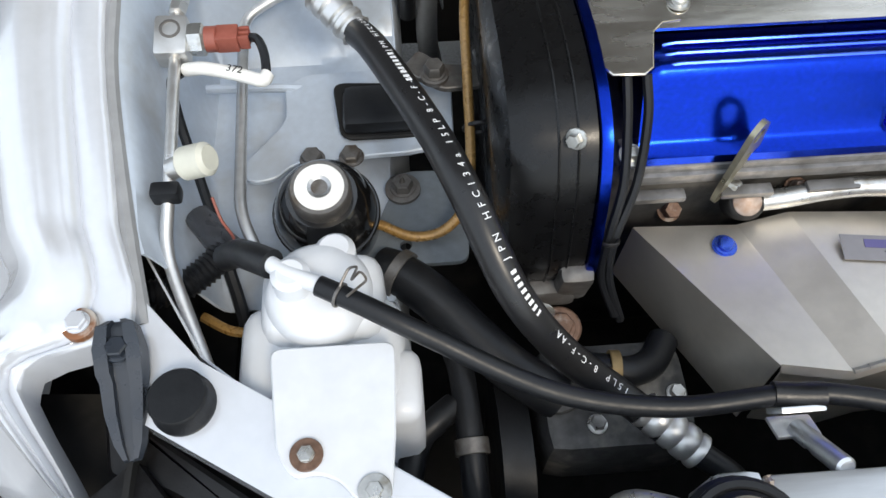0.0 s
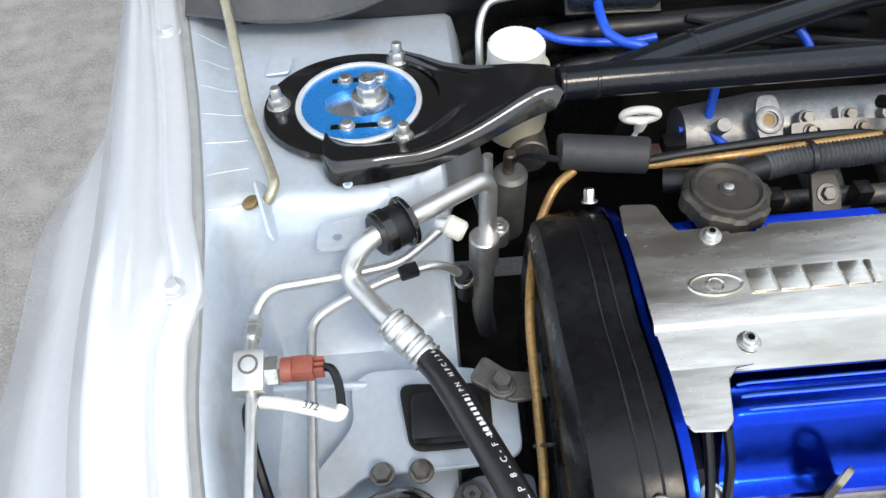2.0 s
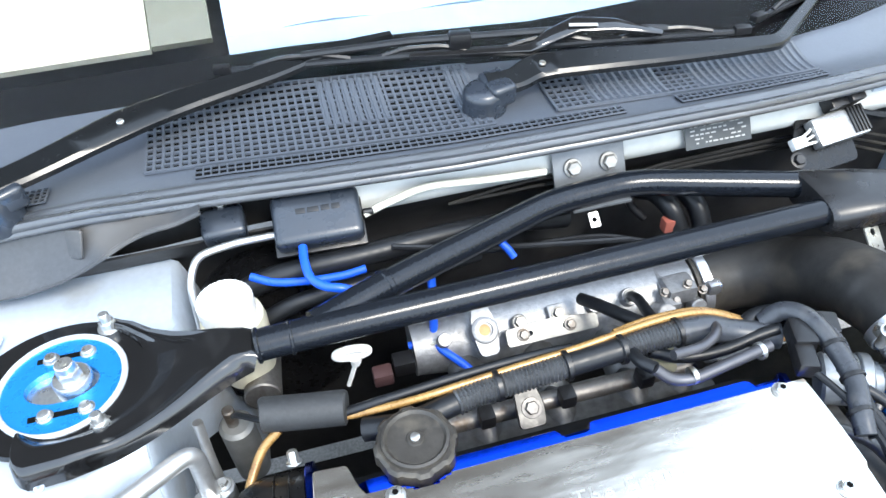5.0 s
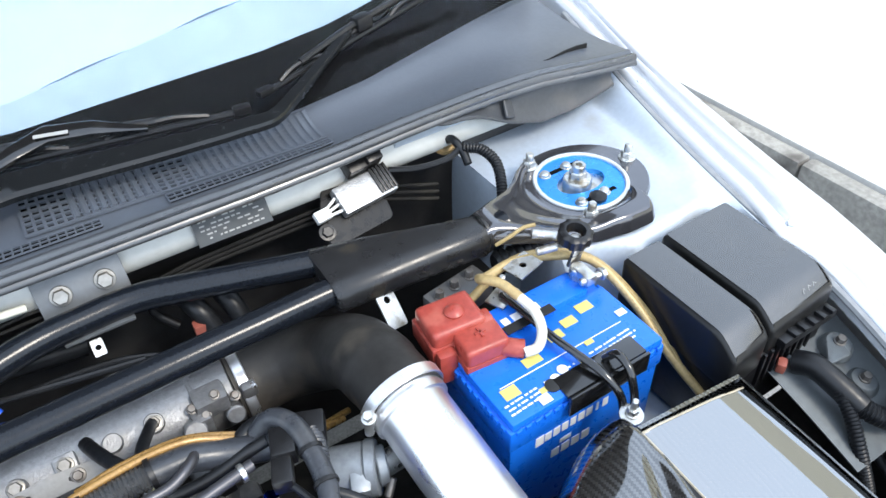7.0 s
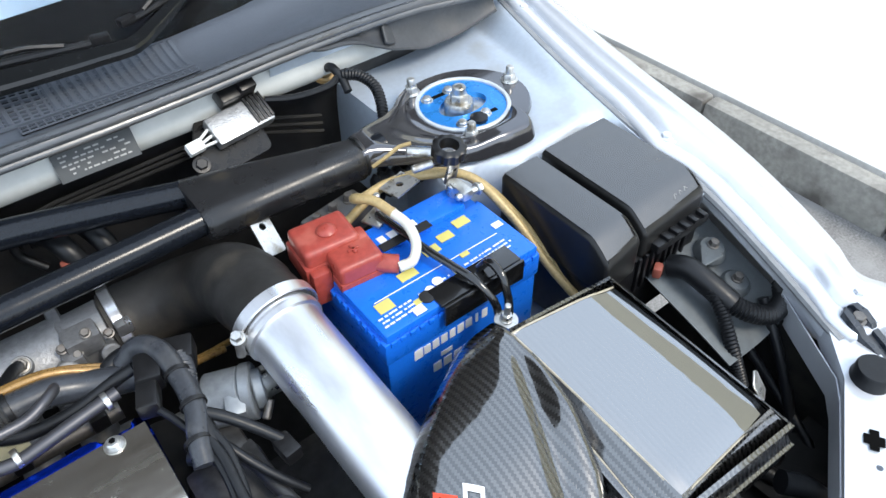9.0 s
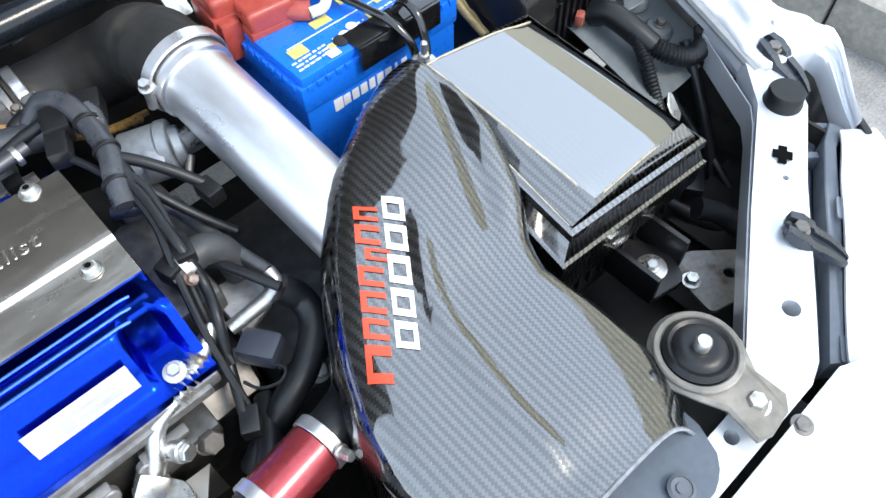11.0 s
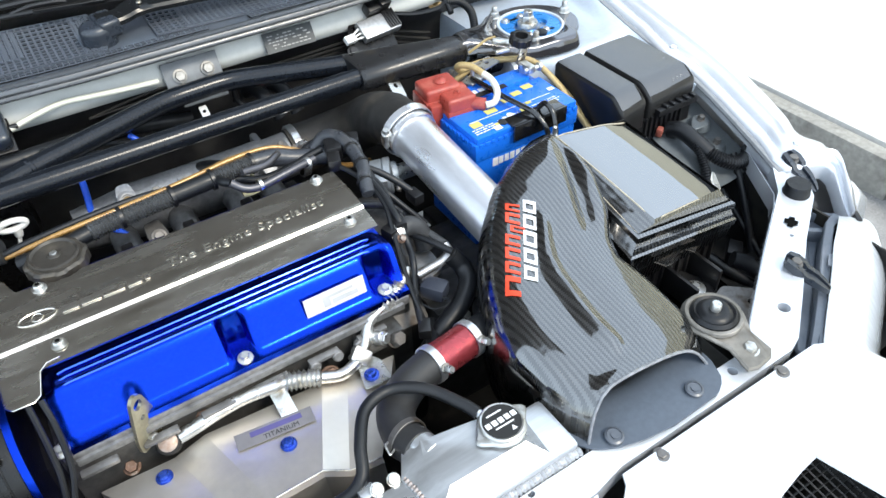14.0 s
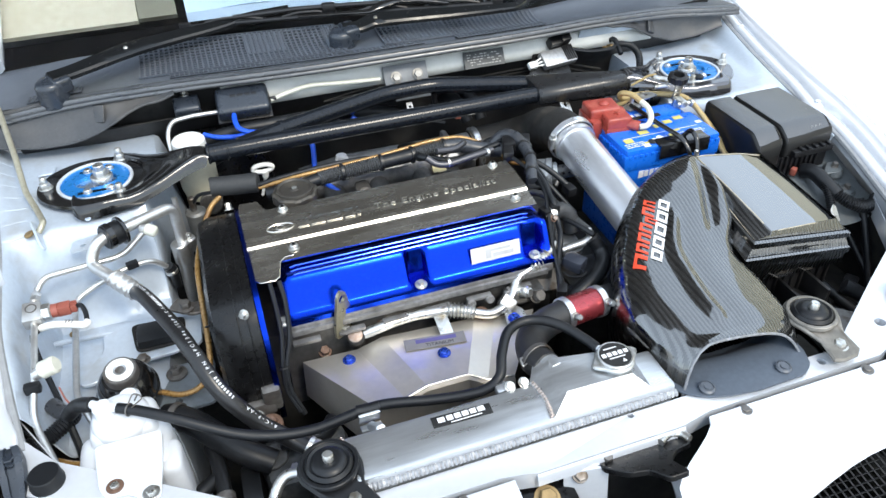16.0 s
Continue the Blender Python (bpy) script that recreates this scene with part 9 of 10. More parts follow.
def rad_mount(side, label, arm, material):
    x0 = 0.350 if side > 0 else -0.327
    y0 = 0.073 if side > 0 else 0.062
    m = thing("radiator_mount", (x0, y0, 0.78), label, "radiator mount", "radiator mounts")
    dx, dy = arm
    n = Vector((dx, dy)).normalized()
    t = Vector((-n.y, n.x))
    L = Vector((dx, dy)).length
    pts = []
    for i in range(17):
        a = math.pi * i / 16
        p = Vector((x0, y0)) + t * 0.037 * math.cos(a) - n * 0.037 * math.sin(a)
        pts.append((p.x, p.y))
    for w, l in ((-0.032, 0.02), (-0.021, 0.04), (-0.024, L + 0.016), (-0.012, L + 0.022), (0.012, L + 0.022), (0.024, L + 0.014), (0.021, 0.04), (0.032, 0.02)):
        p = Vector((x0, y0)) + t * w + n * l
        pts.append((p.x, p.y))
    part("bracket", prism(pts, 0.007, (0, 0, 0.786), bevel=0.003, lift=lambda x, y: -0.016 * smooth(0.028, L, (Vector((x - x0, y - y0)).dot(n)))), material, m)
    part("rim", ring((x0, y0, 0.790), (0, 0, 1), 0.0285, 0.034, 0.007, 36), material, m)
    part("rubber_bush", lathe([(0.0275, 0), (0.0275, 0.006), (0.024, 0.010), (0.021, 0.0085), (0.019, 0.011), (0.013, 0.0135), (0.009, 0.0125)], (x0, y0, 0.791), (0, 0, 1), 36), RUBBER, m, "stepped black rubber bush")
    part("pin", lathe([(0.0065, 0), (0.0065, 0.010), (0.005, 0.012)], (x0, y0, 0.801), (0, 0, 1), 18), STEEL, m, "bright steel pin")
    q = Vector((x0, y0)) + n * L
    part("bolt", hexhead((q.x, q.y, 0.778), (0, 0, 1), 0.0075, 0.008, 1.6), STEEL, m)


def front_bits():
    for side in (-1, 1):
        sx, sy = (0.650, 0.180) if side > 0 else (0.637, 0.168)
        s = thing("rubber_stopper", (side * sx, sy, 0.77), "round black rubber bonnet stopper on the lamp arm", "stopper", "bonnet stoppers")
        part("buffer", lathe([(0.0195, 0), (0.0195, 0.004), (0.018, 0.006), (0.018, 0.016), (0.0165, 0.018), (0.004, 0.0182)], (side * sx, sy, 0.7705), (0, 0, 1), 32), RUBBER, s)
        for (x, y, z, ex, ey), n in (((0.694, 0.224, 0.780, 0.686, 0.137) if side > 0 else (0.675, 0.200, 0.782, 0.662, 0.098), 0), ((0.522, 0.084, 0.768, 0.558, 0.010), 1)):
            if side < 0 and n:
                continue
            c = thing("lamp_clip", (side * x, y, z), "black moulded lamp retaining clip with a bolt", "clip", "lamp clips")
            d = Vector((side * (ex - x), ey - y, -0.035))
            w = Vector((-d.y, d.x, 0)).normalized()
            bm = bmesh.new()
            rings = []
            for t, ww, h in ((-0.17, 0.006, 0.006), (-0.13, 0.0125, 0.010), (0.0, 0.0155, 0.012), (0.14, 0.0150, 0.011), (0.18, 0.0140, 0.008), (0.36, 0.0125, 0.009), (0.52, 0.009, 0.007), (0.60, 0.005, 0.005)):
                c0 = Vector((side * x, y, z)) + d * t
                rings.append([c0 - w * ww, c0 - w * ww * 0.9 + V(0, 0, h), c0 - w * ww * 0.35 + V(0, 0, h), c0 - w * ww * 0.3 + V(0, 0, h * 0.5), c0 + w * ww * 0.3 + V(0, 0, h * 0.5), c0 + w * ww * 0.35 + V(0, 0, h), c0 + w * ww * 0.9 + V(0, 0, h), c0 + w * ww])
            skin(bm, rings)
            part("body", bm, WIPER_CAP, c)
            part("bolt", hexhead((side * x, y, z + 0.006), (0, 0, 1), 0.007, 0.007, 1.3), WIPER_CAP if side < 0 else DARK_STEEL, c)
    k = thing("bonnet_latch", (0.03, -0.02, 0.70), "black bonnet latch with a zinc spring in the front cut-out", "latch")
    m = Matrix.Translation((0.02, -0.026, 0.728)) @ Matrix.Rotation(radians(-18), 4, "X")
    pl = prism([(-0.050, 0.010), (-0.052, -0.012), (-0.030, -0.034), (-0.006, -0.040), (0.006, -0.062), (0.034, -0.062), (0.026, -0.034), (0.044, -0.020), (0.066, -0.018), (0.066, 0.006), (0.040, 0.012), (0.0, 0.006), (-0.03, 0.014)], 0.008, m, r=0.006)
    part("plate", pl, TIMING, k)
    part("lever", pipe([m @ Vector((0.030, -0.006, 0.012)), m @ Vector((0.045, 0.002, 0.014)), m @ Vector((0.062, 0.0, 0.012)), m @ Vector((0.066, -0.014, 0.010))], 0.005, 0.008), STEEL, k)
    a, b_ = m @ Vector((-0.022, 0.004, 0.014)), m @ Vector((0.030, 0.004, 0.014))
    ax = (b_ - a).normalized()
    up = Vector((0, 0, 1))
    sd = ax.cross(up)
    coil = [a + (b_ - a) * (i / 160) + (up * math.cos(i * 0.55) + sd * math.sin(i * 0.55)) * 0.0055 for i in range(161)]
    part("spring", sweep(coil, 0.0013, 6), STEEL, k, "zinc coil spring")
    bb = bmesh.new()
    hexhead(m @ Vector((-0.040, 0.002, 0.008)), (0, -0.3, 1), 0.007, 0.009, 1.3, bb)
    hexhead(m @ Vector((0.058, 0.006, 0.008)), (0, -0.3, 1), 0.007, 0.009, 1.3, bb)
    part("bolt", bb, DARK_STEEL, k)
    move(k, 0.012, 0.012, 0.010)
    f = thing("front_stay", (-0.06, -0.04, 0.6), "white painted upright stay behind the bumper", "stay")
    part("panel", sheet(lambda u, v: (-0.075 + 0.055 * u + 0.01 * v, -0.020 - 0.012 * v - 0.01 * u, 0.736 - 0.20 * v), 6, 8, 0.003), PAINT, f)
    part("bolt", hexhead((-0.055, -0.026, 0.728), (0, -0.6, 0.8), 0.008, 0.006, 1.3), DARK_STEEL, f)
    part("panel", sheet(lambda u, v: (0.060 + 0.035 * u + 0.05 * v, -0.045 - 0.03 * v, 0.700 - 0.16 * v), 6, 8, 0.003), PAINT, f)
    move(f, 0.010, 0.012, 0.008)
    hn = thing("horn", (-0.13, -0.03, 0.68), "black horn with a zinc nut below the panel", "horn")
    part("disc", lathe([(0.03, 0), (0.045, 0.004), (0.045, 0.012), (0.02, 0.022), (0.008, 0.026)], (-0.115, -0.035, 0.690), (0, -0.35, 1), 36), TIMING, hn)
    part("nut", hexhead((-0.112, -0.038, 0.716), (0, -0.35, 1), 0.011, 0.010, 1.5), BRASS, hn)
    move(hn, 0.020, 0.014, 0.010)


radiator()
rad_mount(1, "grey steel radiator mount with a rubber bush, dirty", (0.005, -0.052), mat("dirty_grey_steel", (0.20, 0.19, 0.17), 0.55, 0.4, var=0.25, scale=90, bump=0.2, spots=(0.35, 0.33, 0.30), spot_scale=18))
rad_mount(-1, "black coated radiator mount with a rubber bush", (0.018, -0.045), RUBBER)
front_bits()


# ---- looms, cables and small hoses over the intake side and at the gearbox end ----
def engine_looms():
    h = thing("engine_harness", (-0.08, 0.64, 0.77), "ribbed grey-black engine harness over the intake runners", "wiring")
    part("ribbed_run", corrugated([(-0.225, 0.582, 0.846), (-0.20, 0.587, 0.846), (-0.160, 0.589, 0.847), (-0.118, 0.590, 0.849)], 0.0130, 0.0038), mat("grey_conduit", (0.055, 0.057, 0.060), 0.30, var=0.2, scale=200, spots=(0.12, 0.115, 0.105), spot_scale=20, ior=1.6), h)
    part("taped_run", hose([(-0.118, 0.590, 0.849), (-0.09, 0.591, 0.850), (-0.062, 0.592, 0.851)], 0.0120, 14), RUBBER, h)
    part("ribbed_run", corrugated([(-0.062, 0.592, 0.851), (-0.03, 0.594, 0.852), (0.0, 0.594, 0.853)], 0.0130, 0.0038), mat("grey_conduit", (0.055, 0.057, 0.060), 0.30, var=0.2, scale=200, spots=(0.12, 0.115, 0.105), spot_scale=20, ior=1.6), h)
    part("taped_run", hose([(0.0, 0.594, 0.853), (0.030, 0.593, 0.850), (0.055, 0.588, 0.842), (0.080, 0.580, 0.838), (0.10, 0.572, 0.838)], 0.0132, 14), LOOM, h)
    part("taped_run", hose([(-0.31, 0.585, 0.835), (-0.27, 0.575, 0.843), (-0.225, 0.582, 0.846)], 0.0112, 12), RUBBER, h)
    for x, y, z in ((-0.186, 0.5885, 0.8465), (-0.062, 0.592, 0.851), (-0.118, 0.590, 0.849), (-0.004, 0.594, 0.853)):
        part("tie", ring((x, y, z), (1, 0.05, 0), 0.0132, 0.0150, 0.005), PLASTIC, h)
    part("branch", hose([(-0.03, 0.588, 0.842), (0.0, 0.577, 0.835), (0.04, 0.572, 0.838), (0.075, 0.573, 0.846), (0.095, 0.572, 0.850)], 0.006, 10), RUBBER, h)
    part("branch", hose([(-0.012, 0.605, 0.848), (-0.028, 0.635, 0.838), (-0.042, 0.672, 0.822), (-0.05, 0.700, 0.806)], 0.007, 10), RUBBER, h)
    part("branch", hose([(-0.008, 0.605, 0.846), (-0.004, 0.64, 0.832), (0.006, 0.675, 0.812), (0.010, 0.695, 0.796)], 0.006, 10), RUBBER, h)
    g = thing("amber_cable", (-0.1, 0.63, 0.8), "pair of amber sheathed cables over the intake", "cable")
    part("sheath", hose([(-0.385, 0.606, 0.840), (-0.325, 0.599, 0.842), (-0.29, 0.594, 0.848), (-0.25, 0.591, 0.854), (-0.168, 0.597, 0.855), (-0.10, 0.600, 0.858), (-0.02, 0.606, 0.862), (0.03, 0.605, 0.860), (0.065, 0.597, 0.847), (0.095, 0.592, 0.825), (0.13, 0.60, 0.79), (0.18, 0.61, 0.77)], 0.0036, 10), GOLD_WIRE, g)
    part("sheath", hose([(-0.06, 0.608, 0.857), (-0.02, 0.612, 0.859), (0.03, 0.611, 0.856), (0.07, 0.602, 0.842), (0.10, 0.597, 0.82), (0.14, 0.605, 0.785), (0.19, 0.62, 0.765)], 0.0036, 10), GOLD_WIRE, g)
    part("black_sheath", hose([(-0.323, 0.6005, 0.846), (-0.28, 0.600, 0.852), (-0.20, 0.604, 0.855), (-0.14, 0.608, 0.852), (-0.10, 0.615, 0.84)], 0.0045, 10), RUBBER, g)
    p = thing("breather_pipe", (0.0, 0.55, 0.83), "bent steel breather pipe behind the plug cover", "pipe")
    part("pipe", pipe([(-0.045, 0.555, 0.862), (-0.030, 0.546, 0.850), (-0.010, 0.543, 0.848), (0.035, 0.549, 0.851), (0.075, 0.555, 0.852)], 0.0058, 0.015), mat("dark_tube", (0.09, 0.09, 0.10), 0.35, 0.6), p)
    part("hose_bend", hose([(-0.043, 0.556, 0.860), (-0.052, 0.570, 0.858), (-0.050, 0.590, 0.85), (-0.04, 0.61, 0.83)], 0.0062, 10), RUBBER, p)
    part("upper_pipe", pipe([(-0.025, 0.56, 0.868), (0.01, 0.565, 0.862), (0.03, 0.575, 0.865), (0.04, 0.60, 0.85)], 0.005, 0.014), mat("dark_tube", (0.09, 0.09, 0.10), 0.35, 0.6), p)
    for x in (-0.012, 0.062):
        part("clip", ring((x, 0.546 + (x + 0.012) * 0.1, 0.8495), (1, 0.1, 0), 0.0060, 0.0085, 0.005), STEEL, p)
    e = thing("lifting_bracket", (-0.02, 0.6, 0.81), "dark steel eye bracket with a round hole", "bracket")
    part("plate", prism([(-0.013, -0.02), (0.013, -0.02), (0.012, 0.012), (0.006, 0.022), (-0.006, 0.022), (-0.012, 0.012)], 0.004, frm((-0.015, 0.590, 0.830), (0.1, -0.8, 0.6), (1, 0, 0)), r=0.005, holes=[(0, 0.008, 0.0075)]), mat("yellow_zinc", (0.30, 0.28, 0.18), 0.4, 0.8), e)
    k = thing("coil_bracket", (-0.13, 0.6, 0.80), "black bracket with a bolt behind the cover", "bracket")
    part("plate", prism([(-0.014, -0.022), (0.014, -0.022), (0.016, 0.0), (0.010, 0.022), (-0.012, 0.02)], 0.005, frm((-0.150, 0.593, 0.795), (0, -0.6, 0.8), (1, 0, 0)), r=0.006), PLASTIC, k)
    part("bolt", hexhead((-0.148, 0.588, 0.797), (0, -0.6, 0.8), 0.007, 0.006), DARK_STEEL, k)
    f = thing("fuel_rail", (-0.08, 0.62, 0.76), "dark fuel rail with injectors under the harness", "fuel rail")
    bm = sweep([(-0.23, 0.612, 0.765), (-0.05, 0.612, 0.765), (0.07, 0.612, 0.765)], 0.010, 12)
    part("rail", bm, DARK_STEEL, f)
    for x in (-0.19, -0.105, -0.02, 0.05):
        part("injector", can((x, 0.612, 0.765), (x, 0.640, 0.735), 0.008, 14), PLASTIC, f)
        part("injector_plug", block((0.016, 0.018, 0.018), (x, 0.600, 0.782), 0.003), PLASTIC, f)


def gearbox_end():
    c = thing("sensor_plug", (0.12, 0.55, 0.84), "cluster of black connector plugs with taped leads", "wiring")
    part("plug", block((0.030, 0.026, 0.022), Matrix.Translation((0.131, 0.560, 0.853)) @ Matrix.Rotation(-0.4, 4, "Z"), 0.003), PLASTIC, c)
    part("plug", block((0.022, 0.030, 0.020), Matrix.Translation((0.104, 0.553, 0.858)) @ Matrix.Rotation(-0.3, 4, "Z"), 0.003), PLASTIC, c)
    part("plug", block((0.018, 0.034, 0.018), Matrix.Translation((0.094, 0.532, 0.855)) @ Matrix.Rotation(-0.35, 4, "Z"), 0.003), PLASTIC, c)
    part("plug", block((0.020, 0.020, 0.022), Matrix.Translation((0.102, 0.394, 0.815)) @ Matrix.Rotation(0.3, 4, "Z"), 0.003), PLASTIC, c)
    part("ribbed_lead", corrugated([(0.131, 0.553, 0.857), (0.128, 0.532, 0.860), (0.120, 0.508, 0.858)], 0.0088, 0.004), LOOM, c)
    part("taped_lead", hose([(0.121, 0.512, 0.858), (0.119, 0.490, 0.853), (0.118, 0.468, 0.845), (0.117, 0.450, 0.836)], 0.0080, 12), RUBBER, c)
    part("lead", hose([(0.094, 0.520, 0.853), (0.104, 0.495, 0.850), (0.112, 0.462, 0.846), (0.112, 0.425, 0.838), (0.104, 0.395, 0.826), (0.094, 0.358, 0.80), (0.088, 0.325, 0.775), (0.084, 0.292, 0.755)], 0.0034, 8), RUBBER, c)
    part("lead", hose([(0.118, 0.458, 0.842), (0.116, 0.43, 0.830), (0.110, 0.40, 0.818), (0.100, 0.36, 0.795), (0.094, 0.322, 0.768)], 0.0032, 8), RUBBER, c)
    part("lead", hose([(0.120, 0.470, 0.846), (0.134, 0.445, 0.828), (0.150, 0.425, 0.808), (0.165, 0.412, 0.79)], 0.0042, 10), RUBBER, c)
    part("loop", hose([(0.070, 0.590, 0.838), (0.088, 0.598, 0.842), (0.108, 0.595, 0.844), (0.122, 0.582, 0.842), (0.130, 0.570, 0.846)], 0.0085, 12), RUBBER, c)
    part("plug_sensor", block((0.026, 0.034, 0.022), Matrix.Translation((0.119, 0.320, 0.765)) @ Matrix.Rotation(0.6, 4, "Z"), 0.006), mat("blue_grey_plug", (0.03, 0.035, 0.05), 0.4, var=0.15), c)
    part("wire_loop", hose([(0.118, 0.303, 0.765), (0.122, 0.290, 0.768), (0.112, 0.284, 0.768), (0.098, 0.292, 0.765), (0.092, 0.305, 0.765)], 0.0014, 6), RUBBER, c)
    n = thing("engine_harness", (0.11, 0.5, 0.83), "tangle of taped black leads and plugs at the gearbox end", "wiring")
    trunk = [(0.090, 0.588, 0.844), (0.106, 0.584, 0.860), (0.119, 0.562, 0.866), (0.122, 0.525, 0.862), (0.119, 0.495, 0.857), (0.109, 0.470, 0.850), (0.104, 0.452, 0.842)]
    part("taped_run", hose(trunk, 0.0095, 12), LOOM, n)
    long_lead = [(0.114, 0.480, 0.852), (0.118, 0.450, 0.845), (0.116, 0.418, 0.838), (0.115, 0.394, 0.830), (0.114, 0.374, 0.806), (0.105, 0.346, 0.796), (0.092, 0.324, 0.766), (0.078, 0.288, 0.756)]
    mid_lead = [(0.116, 0.484, 0.854), (0.124, 0.458, 0.846), (0.122, 0.430, 0.836), (0.116, 0.405, 0.828)]
    side_lead = [(0.120, 0.492, 0.856), (0.136, 0.478, 0.848), (0.152, 0.462, 0.836), (0.166, 0.448, 0.822)]
    for k, (run, r) in enumerate(((long_lead, 0.0046), (mid_lead, 0.0036), (side_lead, 0.0050))):
        part("lead", hose(run, r, 10), RUBBER, n)
        end = Vector(run[-1])
        part("plug", block((0.016, 0.024, 0.016), Matrix.Translation(end + V(0, -0.008, -0.004)) @ Matrix.Rotation(0.3 * k - 0.5, 4, "Z"), 0.003), PLASTIC, n)
    for x, y, z in ((0.1215, 0.530, 0.8625), (0.1195, 0.497, 0.8575), (0.108, 0.468, 0.849)):
        part("tie", ring((x, y, z), (0.1, 1, 0.15), 0.0096, 0.0112, 0.004), PLASTIC, n)
    i = thing("idle_valve", (0.155, 0.52, 0.79), "grey cast valve with a bright steel spigot", "valve")
    bm = can((0.128, 0.552, 0.795), (0.160, 0.536, 0.800), 0.026, 24, 0.003)
    can((0.158, 0.537, 0.800), (0.168, 0.532, 0.801), 0.0270, 24, bm=bm)
    can((0.166, 0.533, 0.801), (0.176, 0.530, 0.801), 0.0190, 24, bm=bm)
    block((0.020, 0.034, 0.026), frm((0.146, 0.528, 0.806), (0, -0.3, 1), (1, -0.4, 0)), 0.006, bm)
    part("body", bm, mat("blue_grey_casting", (0.30, 0.33, 0.36), 0.45, 0.5, var=0.2, scale=120, bump=0.2), i)
    part("spigot", can((0.172, 0.531, 0.801), (0.214, 0.534, 0.797), 0.0125, 20), STEEL, i)
    part("lower_body", block((0.05, 0.05, 0.05), (0.117, 0.515, 0.755), 0.012), mat("grimy_end_alloy", (0.14, 0.14, 0.14), 0.5, 0.6), i)
    move(i, 0.008, -0.010, 0.0)
    part("rod_end", can((0.170, 0.495, 0.79), (0.182, 0.505, 0.80), 0.004), DARK_STEEL, i)
    w = thing("heater_pipe", (0.14, 0.4, 0.78), "bent grey pipe running to a black hose joint", "pipe")
    part("pipe", pipe([(0.098, 0.500, 0.793), (0.125, 0.480, 0.797), (0.139, 0.464, 0.797), (0.148, 0.409, 0.796), (0.160, 0.357, 0.793)], 0.0062, 0.016), mat("grey_tube", (0.13, 0.135, 0.14), 0.38, 0.7, var=0.2, scale=150), w)
    part("lower_pipe", pipe([(0.160, 0.358, 0.793), (0.1605, 0.346, 0.787), (0.147, 0.345, 0.779), (0.110, 0.347, 0.773)], 0.0063, 0.012), mat("bare_tube", (0.45, 0.45, 0.45), 0.32, 0.85, var=0.2, scale=150), w)
    part("hose_joint", hose([(0.124, 0.400, 0.797), (0.131, 0.390, 0.801), (0.145, 0.359, 0.802), (0.157, 0.334, 0.799)], 0.0045, 10), RUBBER, w)
    part("worm_clip", ring((0.108, 0.394, 0.8125), (1, 0.0, 0.15), 0.0137, 0.0155, 0.009), STEEL, w)
    part("worm_screw", hexhead((0.109, 0.380, 0.814), (0.0, -0.7, 0.5), 0.0045, 0.007), RUST, w)
    part("rubber_elbow", hose([(0.096, 0.392, 0.811), (0.110, 0.394, 0.813), (0.126, 0.397, 0.814), (0.138, 0.396, 0.808), (0.145, 0.392, 0.795), (0.147, 0.386, 0.775)], 0.0134, 16), mat("dull_grey_rubber", (0.035, 0.036, 0.038), 0.55, var=0.2, scale=150, bump=0.1), w, "thick dull rubber elbow")
    b = thing("bypass_hose", (0.15, 0.33, 0.74), "thick black coolant hose curving under the pipe", "hose")
    part("tube", hose([(0.158, 0.342, 0.788), (0.169, 0.331, 0.770), (0.164, 0.310, 0.760), (0.138, 0.290, 0.750), (0.10, 0.278, 0.735), (0.06, 0.27, 0.70)], 0.0125, 14), RUBBER, b)
    part("tube", hose([(0.10, 0.30, 0.73), (0.085, 0.272, 0.735), (0.07, 0.25, 0.74), (0.05, 0.235, 0.735)], 0.010, 12), RUBBER, b)
    g = thing("gearbox", (0.22, 0.4, 0.5), "grimy gearbox casing deep in the bay", "gearbox")
    bm = block((0.22, 0.24, 0.16), (0.235, 0.43, 0.575), 0.03)
    block((0.10, 0.08, 0.08), (0.17, 0.36, 0.67), 0.02, bm)
    part("casing", bm, mat("grimy_alloy", (0.06, 0.06, 0.058), 0.6, 0.4, var=0.35, scale=70, bump=0.3, spots=(0.13, 0.125, 0.12), spot_scale=22), g)
    part("bolt", hexhead((0.15, 0.30, 0.71), (0, -0.5, 0.8), 0.008, 0.01), STEEL, g)
    part("bracket", prism([(-0.03, -0.02), (0.03, -0.02), (0.035, 0.02), (-0.02, 0.03)], 0.004, frm((0.075, 0.330, 0.735), (0.2, -0.5, 0.85), (1, 0, 0)), r=0.006), DARK_STEEL, g)
    part("cover_plate", prism([(-0.022, -0.024), (0.020, -0.020), (0.024, 0.018), (-0.012, 0.026)], 0.012, frm((0.132, 0.372, 0.752), (0.1, -0.25, 1), (1, 0.2, 0)), r=0.008), CASTING, g, "pale cast cover plate")
    part("plug_nut", hexhead((0.045, 0.300, 0.735), (0.2, -0.7, 0.6), 0.010, 0.014, 1.2), DARK_STEEL, g)
    part("clamp_bolt", can((0.125, 0.20, 0.735), (0.150, 0.205, 0.735), 0.006, 12), DARK_STEEL, g)
    t = thing("battery_tray", (0.38, 0.5, 0.63), "black battery tray and support under the battery", "tray")
    part("tray", block((0.22, 0.16, 0.02), (0.378, 0.52, 0.632), 0.004), PLASTIC, t)
    part("post", block((0.04, 0.10, 0.30), (0.38, 0.52, 0.47), 0.005), DEEP, t)


